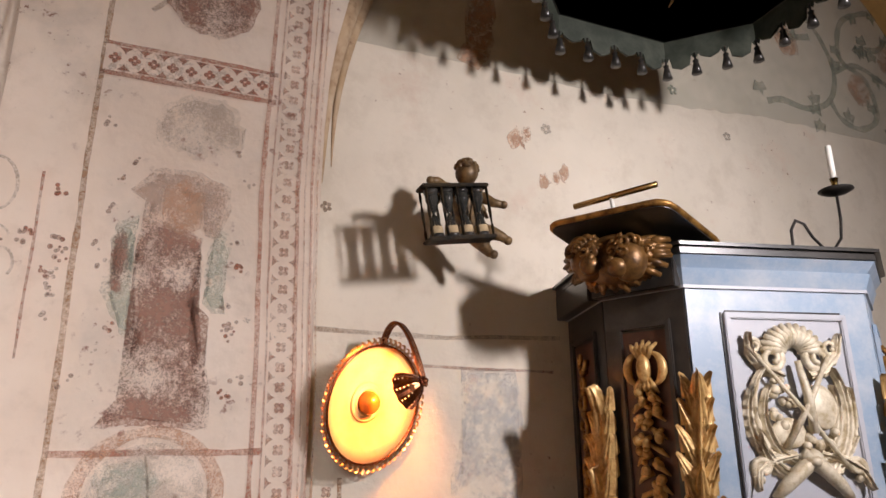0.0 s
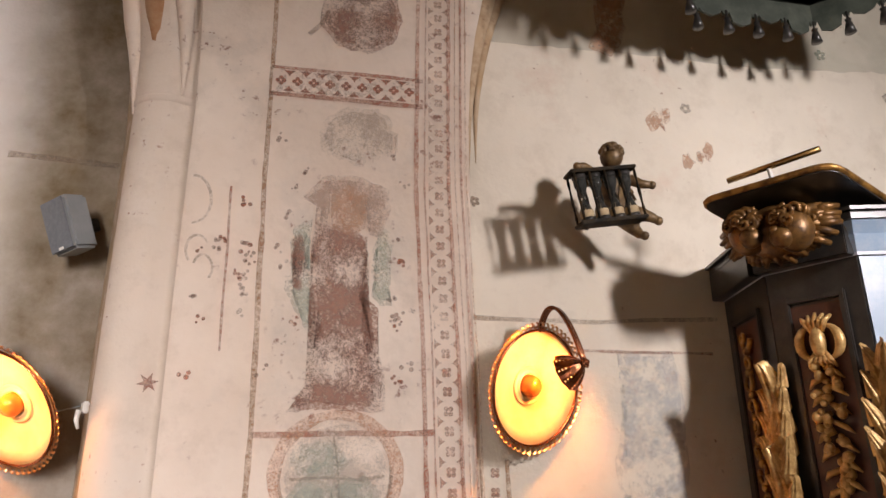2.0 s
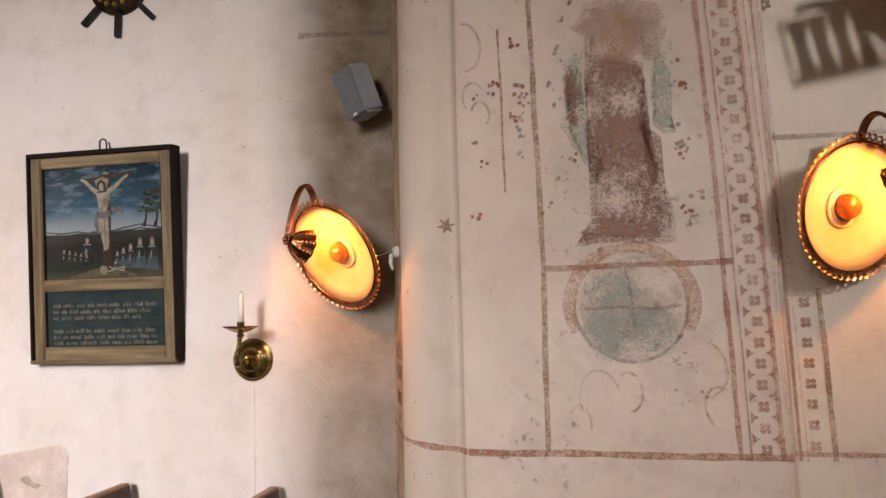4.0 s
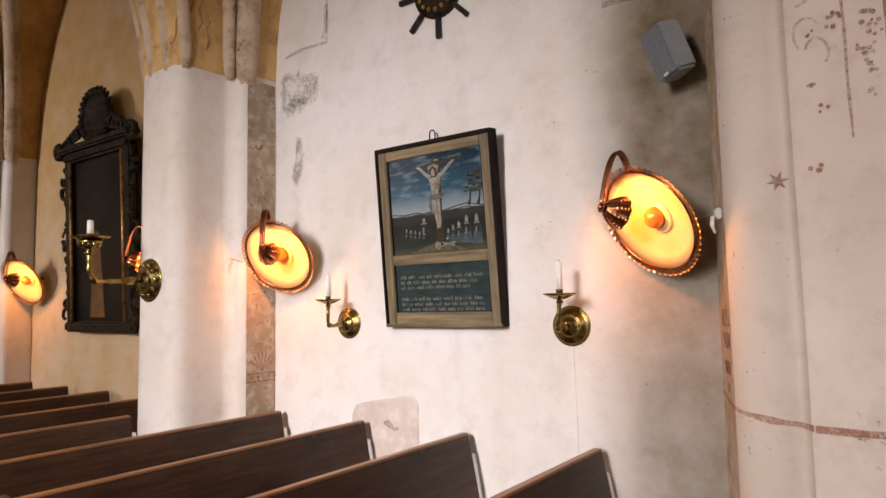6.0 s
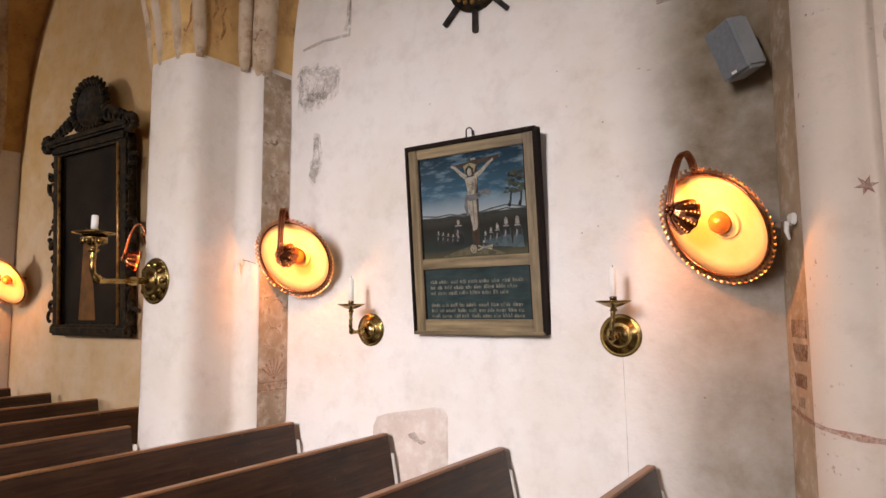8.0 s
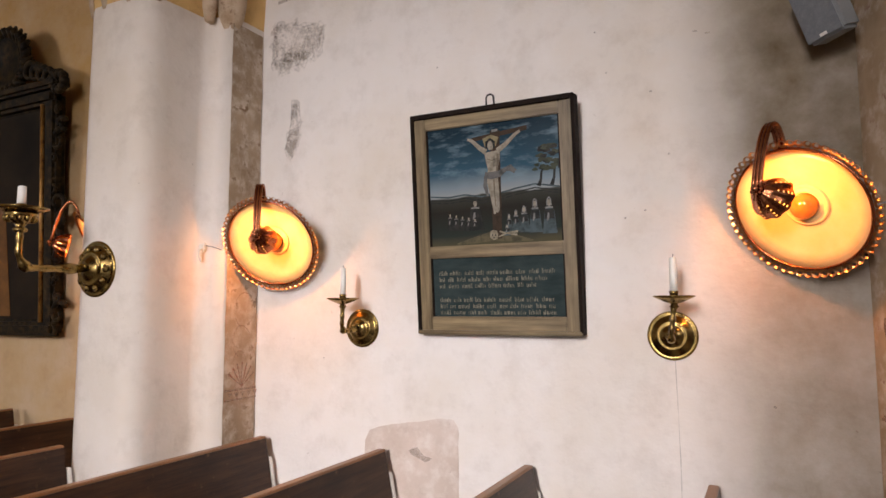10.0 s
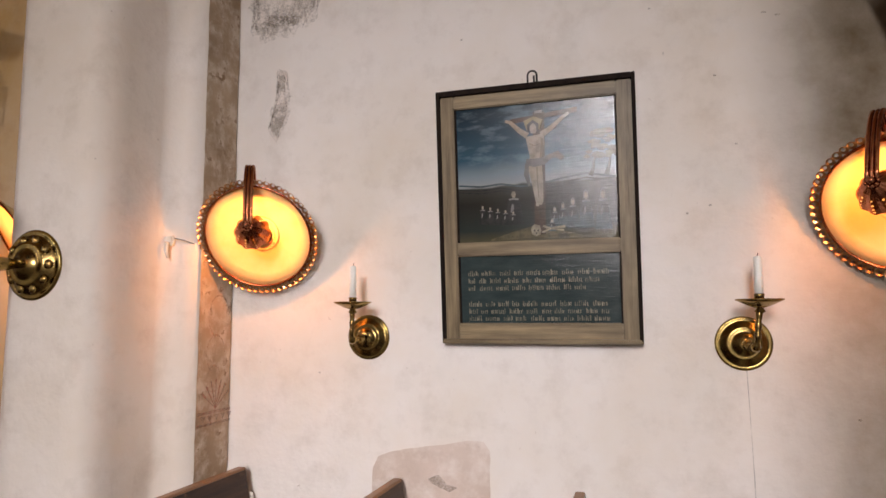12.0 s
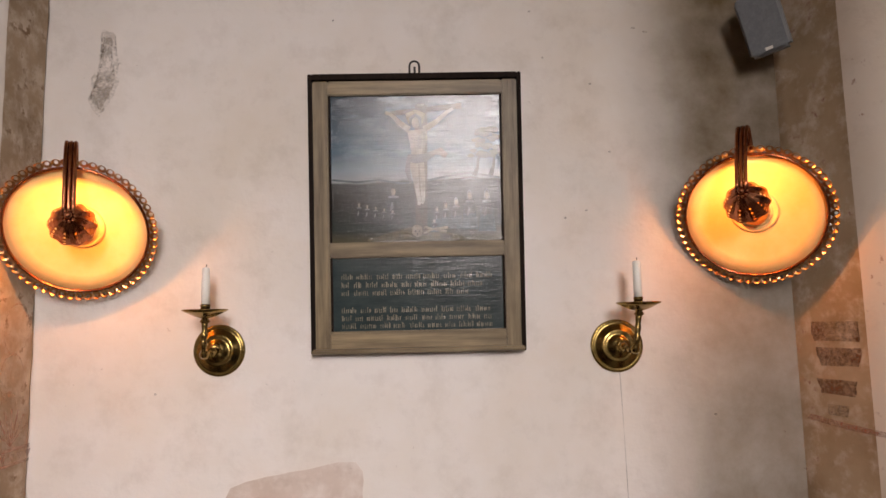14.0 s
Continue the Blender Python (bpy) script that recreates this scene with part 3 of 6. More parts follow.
# ---- candle sconces ----
def wall_sconce(m, arm, rise, plate_r, pan_r, candle_h, candle_r, label, sway=0.03):
    """A brass plate on the wall, an arm that comes out and turns up, a drip pan and a candle. Local -y is away from the wall."""
    p = thing("candle_sconce", label, "sconce", m, "candle sconces")
    out = Matrix.Rotation(math.pi / 2, 4, "X")
    R = plate_r
    bm = bmesh.new()
    lathe(bm, [(R, 0.0), (R * 1.0, 0.006), (R * 0.93, 0.012), (R * 0.88, 0.008), (R * 0.8, 0.012), (R * 0.62, R * 0.26), (R * 0.55, R * 0.3), (R * 0.5, R * 0.27), (R * 0.38, R * 0.33), (R * 0.3, R * 0.42), (0.001, R * 0.45)], out, 40)
    part("back_plate", bm, M_BRASS, p, "domed embossed brass plate", True)
    for k in range(10 if R > 0.12 else 0):
        a = 2 * math.pi * k / 10
        part("embossed_boss", ball(bmesh.new(), (R * 0.7 * math.cos(a), -R * 0.2, R * 0.7 * math.sin(a)), R * 0.14, 8, (1, 0.5, 1)), M_BRASS, p, "", True)
    bm = bmesh.new()
    pts, rad = [], []
    for i in range(25):
        t = i / 24
        y = -R * 0.4 - arm * math.sin(min(1.0, t * 1.5) * math.pi / 2)
        z = -0.012 * math.sin(t * math.pi * 1.4) + rise * max(0.0, (t - 0.45) / 0.55) ** 1.3
        pts.append((sway * t, y, z))
        rad.append((0.0115 * (1 + 0.16 * math.sin(i * 2.1)) + (0.008 if i in (2, 3, 11, 12) else 0)) * (1.55 if R > 0.12 else 1.0))
    tube(bm, pts, rad, 8)
    part("arm", bm, M_BRASS, p, "twisted brass arm", True)
    tip = Vector(pts[-1])
    if R > 0.12:
        cup = lathe(bmesh.new(), [(0.012, -0.1), (0.03, -0.092), (0.034, -0.08), (0.018, -0.07), (0.03, -0.05), (0.062, -0.03), (0.078, -0.008), (0.07, 0.0)], Matrix.Translation(tip), 28)
        part("cup", cup, M_BRASS, p, "gadrooned brass cup under the pan", True)
        for k in range(12):
            a = 2 * math.pi * k / 12
            part("gadroon", ball(bmesh.new(), tip + Vector((0.06 * math.cos(a), 0.06 * math.sin(a), -0.028)), 0.017, 8, (1, 1, 1.2)), M_BRASS, p, "", True)
    bm = bmesh.new()
    spiral = [(0.02 * math.cos(a) * (1 - a / 16), -R * 0.5 - 0.006 * a, 0.02 * math.sin(a) * (1 - a / 16)) for a in [k * 0.6 for k in range(22)]]
    tube(bm, spiral, 0.008, 7)
    part("scroll", bm, M_BRASS, p, "", True)
    bm = lathe(bmesh.new(), [(0.008, -0.03), (0.02, -0.02), (0.012, -0.008), (pan_r * 0.45, 0.0), (pan_r * 0.75, 0.012), (pan_r, 0.022), (pan_r * 0.98, 0.026), (pan_r * 0.7, 0.016), (pan_r * 0.3, 0.006), (0.001, 0.006)], Matrix.Translation(tip), 32)
    part("drip_pan", bm, M_BRASS, p, "", True)
    bm = lathe(bmesh.new(), [(candle_r * 1.12, 0.004), (candle_r * 1.1, 0.035), (candle_r * 1.25, 0.042), (candle_r * 1.05, 0.046), (0.001, 0.046)], Matrix.Translation(tip), 20)
    part("candle_socket", bm, M_BRASS, p, "", True)
    bm = lathe(bmesh.new(), [(candle_r, 0.045), (candle_r * 0.97, candle_h * 0.6), (candle_r * 0.93, candle_h - 0.004), (candle_r * 0.6, candle_h), (0.001, candle_h - 0.004)], Matrix.Translation(tip), 18)
    candle = part("candle", bm, M_CANDLE, p, "unlit white candle", True)
    part("wick", tube(bmesh.new(), [tip + Vector((0, 0, candle_h - 0.005)), tip + Vector((0.002, 0, candle_h + 0.012))], 0.0018, 5), M_WICK, candle)
    return p


wall_sconce(pose(0.81, 0, 1.485), 0.165, 0.135, 0.108, 0.085, 0.185, 0.0155, "small brass wall sconce with unlit white candle", 0.035)
wall_sconce(pose(-0.815, 0, 1.50), 0.165, 0.125, 0.105, 0.085, 0.185, 0.0155, "small brass wall sconce with unlit white candle", 0.01)
wall_sconce(pose(-2.10, -0.688, 1.825), 0.36, 0.245, 0.155, 0.125, 0.135, 0.021, "large brass sconce with candle on the white pier", 0.0)


# ---- the painted panel ----
def painted_panel():
    W, H = 0.43, 1.125
    tilt = math.atan2(0.1, 1.12)
    p = thing("panel_painting", "old framed panel painting of a crucifixion with inscription", "painting", pose(0, -0.012, 1.482) @ Matrix.Rotation(tilt, 4, "X"))
    bm = bmesh.new()
    T = 0.03
    slab(bm, [(-W, 0), (W, 0), (W, H), (-W, H)], -0.005, 0.02)
    part("back_board", bm, M_EDGE, p)
    for nm, a in (("edge_strip", (-W, -W + 0.016, -T - 0.025, 0.02, 0.0, H)), ("edge_strip", (W - 0.016, W, -T - 0.025, 0.02, 0.0, H)), ("edge_strip", (-W + 0.016, W - 0.016, -T - 0.025, 0.02, H - 0.024, H)), ("edge_strip", (-W + 0.016, W - 0.016, -T - 0.02, 0.02, 0.0, 0.012))):
        part(nm, boxed(*a, bevel=0.003), M_EDGE, p, "dark brown outer edge")
    x0, z0, z1 = W - 0.016, 0.012, H - 0.024
    w = 0.062
    part("stile", boxed(-x0, -x0 + w, -T - 0.012, -0.006, z0, z1, bevel=0.005), M_OAKV, p)
    part("stile", boxed(x0 - w, x0, -T - 0.012, -0.006, z0, z1, bevel=0.005), M_OAKV, p)
    xi = x0 - w
    part("rail", boxed(-xi, xi, -T - 0.010, -0.006, z1 - 0.06, z1, bevel=0.005), M_OAK, p)
    part("rail", boxed(-xi, xi, -T - 0.010, -0.006, 0.383, 0.445, bevel=0.005), M_OAK, p)
    part("rail", boxed(-xi, xi, -T - 0.010, -0.006, z0, z0 + 0.075, bevel=0.005), M_OAK, p)
    part("base_moulding", boxed(-W + 0.002, W - 0.002, -T - 0.034, -0.006, 0.0, 0.02, bevel=0.006), M_OAK, p)
    for a in ((-xi, -xi + 0.008, 0.445, z1 - 0.06), (xi - 0.008, xi, 0.445, z1 - 0.06), (-xi, -xi + 0.008, z0 + 0.075, 0.383), (xi - 0.008, xi, z0 + 0.075, 0.383)):
        part("bead", boxed(a[0], a[1], -0.032, -0.02, a[2], a[3]), M_EDGE, p)
    # upper field: storm sky over low hills, painted on one board
    m, nt, b = nodes_of("oil_painted_landscape")
    tex = nt.nodes.new("ShaderNodeTexCoord")
    sep = nt.nodes.new("ShaderNodeSeparateXYZ")
    nt.links.new(tex.outputs["Object"], sep.inputs[0])
    cloud = noise_node(nt, 7, 7, 0.62, tex.outputs["Object"], (1, 1, 3.2))
    hill = noise_node(nt, 3.2, 3, 0.5, tex.outputs["Object"], (1, 1, 0.2))
    mix = nt.nodes.new("ShaderNodeMath")
    mix.operation = "MULTIPLY_ADD"
    nt.links.new(hill, mix.inputs[0])
    mix.inputs[1].default_value = -0.11
    nt.links.new(sep.outputs["Z"], mix.inputs[2])
    scal = nt.nodes.new("ShaderNodeMapRange")
    scal.inputs["From Min"].default_value, scal.inputs["From Max"].default_value = 0.39, 0.99
    nt.links.new(mix.outputs[0], scal.inputs["Value"])
    grad = ramp(nt, scal.outputs[0], [(0.02, (0.07, 0.062, 0.035)), (0.1, (0.02, 0.028, 0.024)), (0.30, (0.018, 0.016, 0.013)), (0.41, (0.035, 0.038, 0.03)), (0.425, (0.26, 0.28, 0.28)), (0.5, (0.17, 0.22, 0.25)), (0.62, (0.025, 0.075, 0.11)), (0.95, (0.006, 0.022, 0.035))])
    cl = ramp(nt, cloud, [(0.5, (0, 0, 0)), (0.68, (0.55, 0.55, 0.55))])
    above = ramp(nt, scal.outputs[0], [(0.42, (0, 0, 0)), (0.5, (1, 1, 1))])
    clm = mixed(nt, 1.0, cl, above, "MULTIPLY")
    col = mixed(nt, clm, grad, (0.16, 0.25, 0.29))
    nt.links.new(col, b.inputs["Base Color"])
    b.inputs["Roughness"].default_value = 0.7
    b.inputs["Specular IOR Level"].default_value = 0.1
    b.inputs["Coat Weight"].default_value, b.inputs["Coat Roughness"].default_value = 1.0, 0.05
    streak = noise_node(nt, 3, 8, 0.7, tex.outputs["Object"], (2, 1, 30))
    bump(nt, b, streak, 0.62, 0.0021)
    nt.links.new(b.inputs["Normal"].links[0].from_socket, b.inputs["Coat Normal"])
    M_OIL = m
    bm = bmesh.new()
    slab(bm, [(-xi, 0.445), (xi, 0.445), (xi, z1 - 0.06), (-xi, z1 - 0.06)], -0.022, -0.005)
    part("picture_field", bm, M_OIL, p, "dark blue sky over low hills in oil paint")
    bm = bmesh.new()
    slab(bm, [(-xi, z0 + 0.075), (xi, z0 + 0.075), (xi, 0.383), (-xi, 0.383)], -0.022, -0.005)
    m, nt, b = nodes_of("dark_green_lettered_field")
    tex = nt.nodes.new("ShaderNodeTexCoord")
    n1 = noise_node(nt, 6, 5, 0.6, tex.outputs["Object"], (1, 1, 3))
    nt.links.new(ramp(nt, n1, [(0.3, (0.012, 0.022, 0.022)), (0.7, (0.035, 0.055, 0.055))]), b.inputs["Base Color"])
    b.inputs["Roughness"].default_value = 0.7
    b.inputs["Specular IOR Level"].default_value = 0.1
    b.inputs["Coat Weight"].default_value, b.inputs["Coat Roughness"].default_value = 1.0, 0.05
    bump(nt, b, noise_node(nt, 3, 8, 0.7, tex.outputs["Object"], (2, 1, 34)), 0.62, 0.0021)
    nt.links.new(b.inputs["Normal"].links[0].from_socket, b.inputs["Coat Normal"])
    part("text_field", bm, m, p, "dark green field")

    def oil(name, c, c2):
        mm = paint(name, tuple(0.8 * v for v in c), tuple(0.7 * v for v in c2), 0.5, 30, 0.0, 0.3)
        bs = mm.node_tree.nodes["Principled BSDF"]
        bs.inputs["Coat Weight"].default_value, bs.inputs["Coat Roughness"].default_value = 1.0, 0.05
        bs.inputs["Roughness"].default_value, bs.inputs["Specular IOR Level"].default_value = 0.7, 0.1
        bump(mm.node_tree, bs, noise_node(mm.node_tree, 3, 8, 0.7, mm.node_tree.nodes["Texture Coordinate"].outputs["Object"], (2, 1, 34)), 0.62, 0.0021)
        mm.node_tree.links.new(bs.inputs["Normal"].links[0].from_socket, bs.inputs["Coat Normal"])
        return mm
    flesh, brown, pale, ink, leaf, bone = oil("oil_flesh", (0.37, 0.33, 0.26), (0.2, 0.17, 0.13)), oil("oil_brown", (0.07, 0.045, 0.03), (0.04, 0.03, 0.02)), oil("oil_pale", (0.16, 0.16, 0.15), (0.07, 0.075, 0.075)), oil("oil_black", (0.02, 0.022, 0.022), (0.05, 0.05, 0.045)), oil("oil_leaf", (0.06, 0.075, 0.05), (0.03, 0.04, 0.03)), oil("oil_bone", (0.34, 0.3, 0.22), (0.2, 0.17, 0.12))

    def flat(name, pts, mat, y=-0.0245, dy=0.0025):
        bm = bmesh.new()
        slab(bm, pts, y, y + dy)
        part(name, bm, mat, p)

    def stroke(name, pts, widths, mat, y):
        left, right = [], []
        for i, q in enumerate(pts):
            a, b = Vector(pts[max(i - 1, 0)]), Vector(pts[min(i + 1, len(pts) - 1)])
            d = (b - a).normalized()
            left.append((q[0] - d.y * widths[i], q[1] + d.x * widths[i]))
            right.append((q[0] + d.y * widths[i], q[1] - d.x * widths[i]))
        flat(name, left + right[::-1], mat, y, 0.0014)
    shade, sky_white, blue = oil("oil_flesh_shade", (0.2, 0.165, 0.12), (0.12, 0.1, 0.075)), oil("oil_white", (0.25, 0.25, 0.235), (0.16, 0.165, 0.155)), oil("oil_slate_blue", (0.085, 0.12, 0.13), (0.04, 0.06, 0.065))
    flat("painted_cross", [(-0.006, 0.47), (0.042, 0.47), (0.05, 1.0), (0.0, 1.0)], brown, -0.0236, 0.0016)
    flat("painted_cross", [(-0.1, 0.958), (0.19, 0.985), (0.19, 1.008), (-0.1, 0.978)], brown, -0.0238, 0.0016)
    flat("painted_sign", [(0.008, 0.994), (0.04, 0.996), (0.04, 1.008), (0.008, 1.006)], sky_white, -0.0245)
    # a plain pale figure shape on the cross
    stroke("painted_halo", [(-0.035, 0.945), (0.003, 0.957), (0.036, 0.945)], (0.022, 0.026, 0.022), oil("oil_dull_gold", (0.3, 0.25, 0.14), (0.2, 0.16, 0.09)), -0.0247)
    stroke("painted_figure", [(-0.122, 0.972), (-0.1, 0.965), (-0.06, 0.925), (-0.025, 0.9)], (0.006, 0.008, 0.011, 0.014), flesh, -0.0262)
    stroke("painted_figure", [(0.155, 0.985), (0.13, 0.97), (0.08, 0.928), (0.035, 0.9)], (0.006, 0.008, 0.011, 0.014), flesh, -0.0262)
    stroke("painted_figure", [(0.006, 0.9), (0.01, 0.86), (0.008, 0.81), (0.005, 0.775), (0.003, 0.75)], (0.04, 0.037, 0.026, 0.028, 0.03), flesh, -0.0264)
    stroke("painted_figure", [(-0.01, 0.765), (0.0, 0.7), (0.006, 0.65), (0.012, 0.605), (0.008, 0.592)], (0.018, 0.014, 0.011, 0.008, 0.006), flesh, -0.0266)
    stroke("painted_figure", [(0.018, 0.765), (0.024, 0.7), (0.026, 0.65), (0.028, 0.61), (0.022, 0.598)], (0.016, 0.013, 0.01, 0.007, 0.005), flesh, -0.0268)
    stroke("painted_fold", [(0.012, 0.76), (0.013, 0.7), (0.016, 0.63)], (0.003, 0.003, 0.002), shade, -0.0284)
    stroke("painted_fold", [(0.038, 0.885), (0.036, 0.84), (0.028, 0.79)], (0.006, 0.006, 0.004), shade, -0.0282)
    stroke("painted_fold", [(-0.02, 0.865), (0.005, 0.855), (0.03, 0.862)], (0.002, 0.002, 0.002), shade, -0.0282)
    stroke("painted_figure", [(0.0, 0.952), (0.002, 0.93), (0.0, 0.908)], (0.014, 0.018, 0.01), flesh, -0.028)
    stroke("painted_hair", [(-0.02, 0.915), (-0.019, 0.945), (0.0, 0.961), (0.019, 0.945), (0.02, 0.915)], (0.004, 0.007, 0.006, 0.007, 0.004), ink, -0.0296)
    stroke("painted_cloth", [(-0.034, 0.785), (0.0, 0.78), (0.04, 0.785), (0.075, 0.805), (0.1, 0.81), (0.125, 0.79)], (0.014, 0.018, 0.016, 0.01, 0.016, 0.01), pale, -0.0298)
    stroke("painted_cloth", [(-0.03, 0.78), (-0.034, 0.73), (-0.022, 0.68)], (0.008, 0.011, 0.005), pale, -0.03)
    flat("painted_skull", [(-0.022, 0.49), (-0.018, 0.472), (0.0, 0.462), (0.018, 0.468), (0.022, 0.486), (0.016, 0.508), (-0.006, 0.514), (-0.018, 0.506)], bone, -0.026)
    for x, z in ((-0.007, 0.487), (0.009, 0.487), (0.001, 0.475)):
        flat("painted_socket", [(x - 0.004, z), (x, z - 0.005), (x + 0.004, z), (x, z + 0.005)], ink, -0.0276, 0.0014)
    stroke("painted_bone", [(0.025, 0.478), (0.075, 0.497), (0.125, 0.5)], (0.004, 0.003, 0.006), bone, -0.0257)
    stroke("painted_bone", [(0.03, 0.505), (0.07, 0.492), (0.12, 0.484)], (0.005, 0.003, 0.005), bone, -0.0252)
    # low hills and a pale track at the foot of the cross
    for dz, wv in ((0.0, 0.004), (-0.018, 0.003), (-0.03, 0.0025)):
        stroke("painted_hill", [(-0.34, 0.7 + dz), (-0.24, 0.69 + dz), (-0.15, 0.698 + dz), (-0.06, 0.682 + dz), (0.03, 0.69 + dz), (0.12, 0.708 + dz), (0.22, 0.722 + dz), (0.34, 0.7 + dz)], (wv,) * 8, ink if dz else blue, -0.0232)
    stroke("painted_track", [(-0.2, 0.452), (-0.1, 0.468), (0.0, 0.485), (0.1, 0.47), (0.2, 0.453)], (0.004, 0.016, 0.026, 0.018, 0.004), oil("oil_tan", (0.14, 0.12, 0.07), (0.07, 0.062, 0.04)), -0.0234)
    rnd = random.Random(5)

    def mourner(x, z, h, w, woman):
        flat("painted_mourner", [(x - w, z), (x + w, z), (x + w * 0.8, z + h * 0.35), (x + w * 0.62, z + h * 0.68), (x + w * 0.25, z + h * 0.76), (x - w * 0.25, z + h * 0.76), (x - w * 0.62, z + h * 0.68), (x - w * 0.8, z + h * 0.35)], blue if woman else ink, -0.0242 - 0.0001 * x, 0.002)
        if woman:
            flat("painted_mourner", [(x - w * 0.66, z + h * 0.42), (x + w * 0.66, z + h * 0.42), (x + w * 0.62, z + h * 0.7), (x - w * 0.62, z + h * 0.7)], ink, -0.026, 0.0014)
            stroke("painted_cap", [(x - w * 0.26, z + h * 0.8), (x - w * 0.2, z + h * 0.98), (x, z + h * 1.04), (x + w * 0.2, z + h * 0.98), (x + w * 0.26, z + h * 0.8)], (w * 0.1,) * 5, sky_white, -0.0262)
        stroke("painted_face", [(x, z + h * 0.97), (x, z + h * 0.88), (x, z + h * 0.79)], (w * 0.16, w * 0.22, w * 0.12), flesh, -0.0264)
        stroke("painted_collar", [(x - w * 0.5, z + h * 0.735), (x, z + h * 0.755), (x + w * 0.5, z + h * 0.735)], (h * 0.025, h * 0.03, h * 0.025), sky_white, -0.0278)
        stroke("painted_sleeve", [(x - w * 0.1, z + h * 0.6), (x - w * 0.15, z + h * 0.46), (x - w * 0.3, z + h * 0.36)], (w * 0.08, w * 0.16, w * 0.06), sky_white, -0.028)
    for k in range(5):
        mourner(-0.234 + 0.034 * k, 0.522 - 0.002 * k, 0.085 - 0.006 * k, 0.02, False)
    mourner(-0.094, 0.516, 0.15, 0.044, False)
    for x, z, h, w in ((0.285, 0.482, 0.165, 0.036), (0.215, 0.49, 0.155, 0.034), (0.16, 0.494, 0.122, 0.028), (0.118, 0.5, 0.1, 0.022), (0.082, 0.502, 0.08, 0.018), (0.07, 0.482, 0.05, 0.018)):
        mourner(x, z, h, w, True)
    for x, z, h in ((0.25, 0.71, 0.1), (0.315, 0.71, 0.12)):
        stroke("painted_trunk", [(x - 0.012, z), (x, z + h * 0.3), (x + 0.004, z + h * 0.65), (x + 0.02, z + h)], (0.01, 0.006, 0.005, 0.004), ink, -0.0244)
    for k in range(34):
        t = rnd.random()
        x, z, r = 0.3 + rnd.uniform(-0.075, 0.05) * (1.1 - t * 0.6), 0.79 + 0.11 * t, rnd.uniform(0.01, 0.02)
        flat("painted_foliage", [(x + r * 1.5 * math.cos(a) * (0.8 + 0.3 * math.sin(3 * a + k)), z + r * 0.7 * math.sin(a)) for a in [2 * math.pi * i / 9 for i in range(9)]], leaf if k % 3 else ink, -0.0258 - 0.0001 * k, 0.0014)
    # faded lettering, as plain strokes
    gold = oil("faded_gold_lettering", (0.27, 0.25, 0.19), (0.09, 0.095, 0.08))
    for z, x1 in ((0.295, 0.24), (0.262, 0.27), (0.23, 0.16), (0.16, 0.27), (0.128, 0.27), (0.097, 0.27)):
        x = -0.31
        while x < x1:
            bm = bmesh.new()
            word = rnd.uniform(0.035, 0.075)
            n = int(word / 0.0085)
            for k in range(n):
                h = rnd.choice((0.015, 0.015, 0.017, 0.023))
                xx = x + k * 0.0085
                box(bm, xx, xx + 0.0032, -0.0236, -0.0216, z, z + h)
                if k % 2 == 0:
                    box(bm, xx + 0.0032, xx + 0.0065, -0.0234, -0.0216, z + h * rnd.choice((0.0, 0.8)), z + h * rnd.choice((0.0, 0.8)) + 0.0025)
            x += word + 0.009
            part("lettering_word", bm, gold, p, "faded pale lettering")
    # iron hanger above the frame
    bm = bmesh.new()
    tube(bm, [(-0.02, -0.005, H - 0.01)] + [(-0.02 * math.cos(a), -0.005, H + 0.042 + 0.02 * math.sin(a)) for a in [math.pi * k / 8 for k in range(9)]] + [(0.02, -0.005, H - 0.01)], 0.0045, 6)
    part("hanging_loop", bm, M_IRON, p, "black iron loop", True)


painted_panel()
bm = tube(bmesh.new(), [(0.0, 0.0, 2.62), (0.0, -0.06, 2.625), (0.0, -0.075, 2.66)], 0.005, 6)
tagged(link_mesh("wall_hook", bm, M_IRON, True), "black iron hook that holds the painting", "hook")


# ---- loudspeaker, sockets and cables ----
sp = thing("loudspeaker", "small grey loudspeaker tilted down beside the pier", "speaker", Matrix.Translation((1.40, -0.215, 2.765)) @ frame_of((-0.55, -0.78, -0.3)) @ Matrix.Rotation(radians(10), 4, "Z"))
part("cabinet", boxed(-0.078, 0.078, -0.125, 0.125, -0.12, 0.0, bevel=0.014), M_GREYBOX, sp)
part("grille", boxed(-0.07, 0.07, -0.117, 0.117, 0.001, 0.008, bevel=0.003), M_GREYMESH, sp, "grey cloth grille")
part("badge", boxed(-0.014, 0.014, -0.112, -0.1, 0.0085, 0.011), M_WHITEPLASTIC, sp, "tiny pale badge")
part("bracket", boxed(-0.02, 0.02, -0.03, 0.03, -0.2, -0.131, bevel=0.004), M_IRON, sp, "black wall bracket")


def socket(m, cable):
    p = thing("wall_socket", "small white wall socket with plug and cable", "socket", m)
    part("box", boxed(-0.024, 0.024, -0.026, 0.0, -0.024, 0.024, bevel=0.006), M_WHITEPLASTIC, p)
    part("plug", tube(bmesh.new(), [(0.0, -0.035, -0.01), (0.0, -0.04, -0.05), (0.005, -0.03, -0.085)], [0.011, 0.01, 0.006], 8), M_WHITEPLASTIC, p, "", True)
    part("cable", tube(bmesh.new(), cable, 0.003, 6), M_GREYBOX, p, "thin grey cable", True)


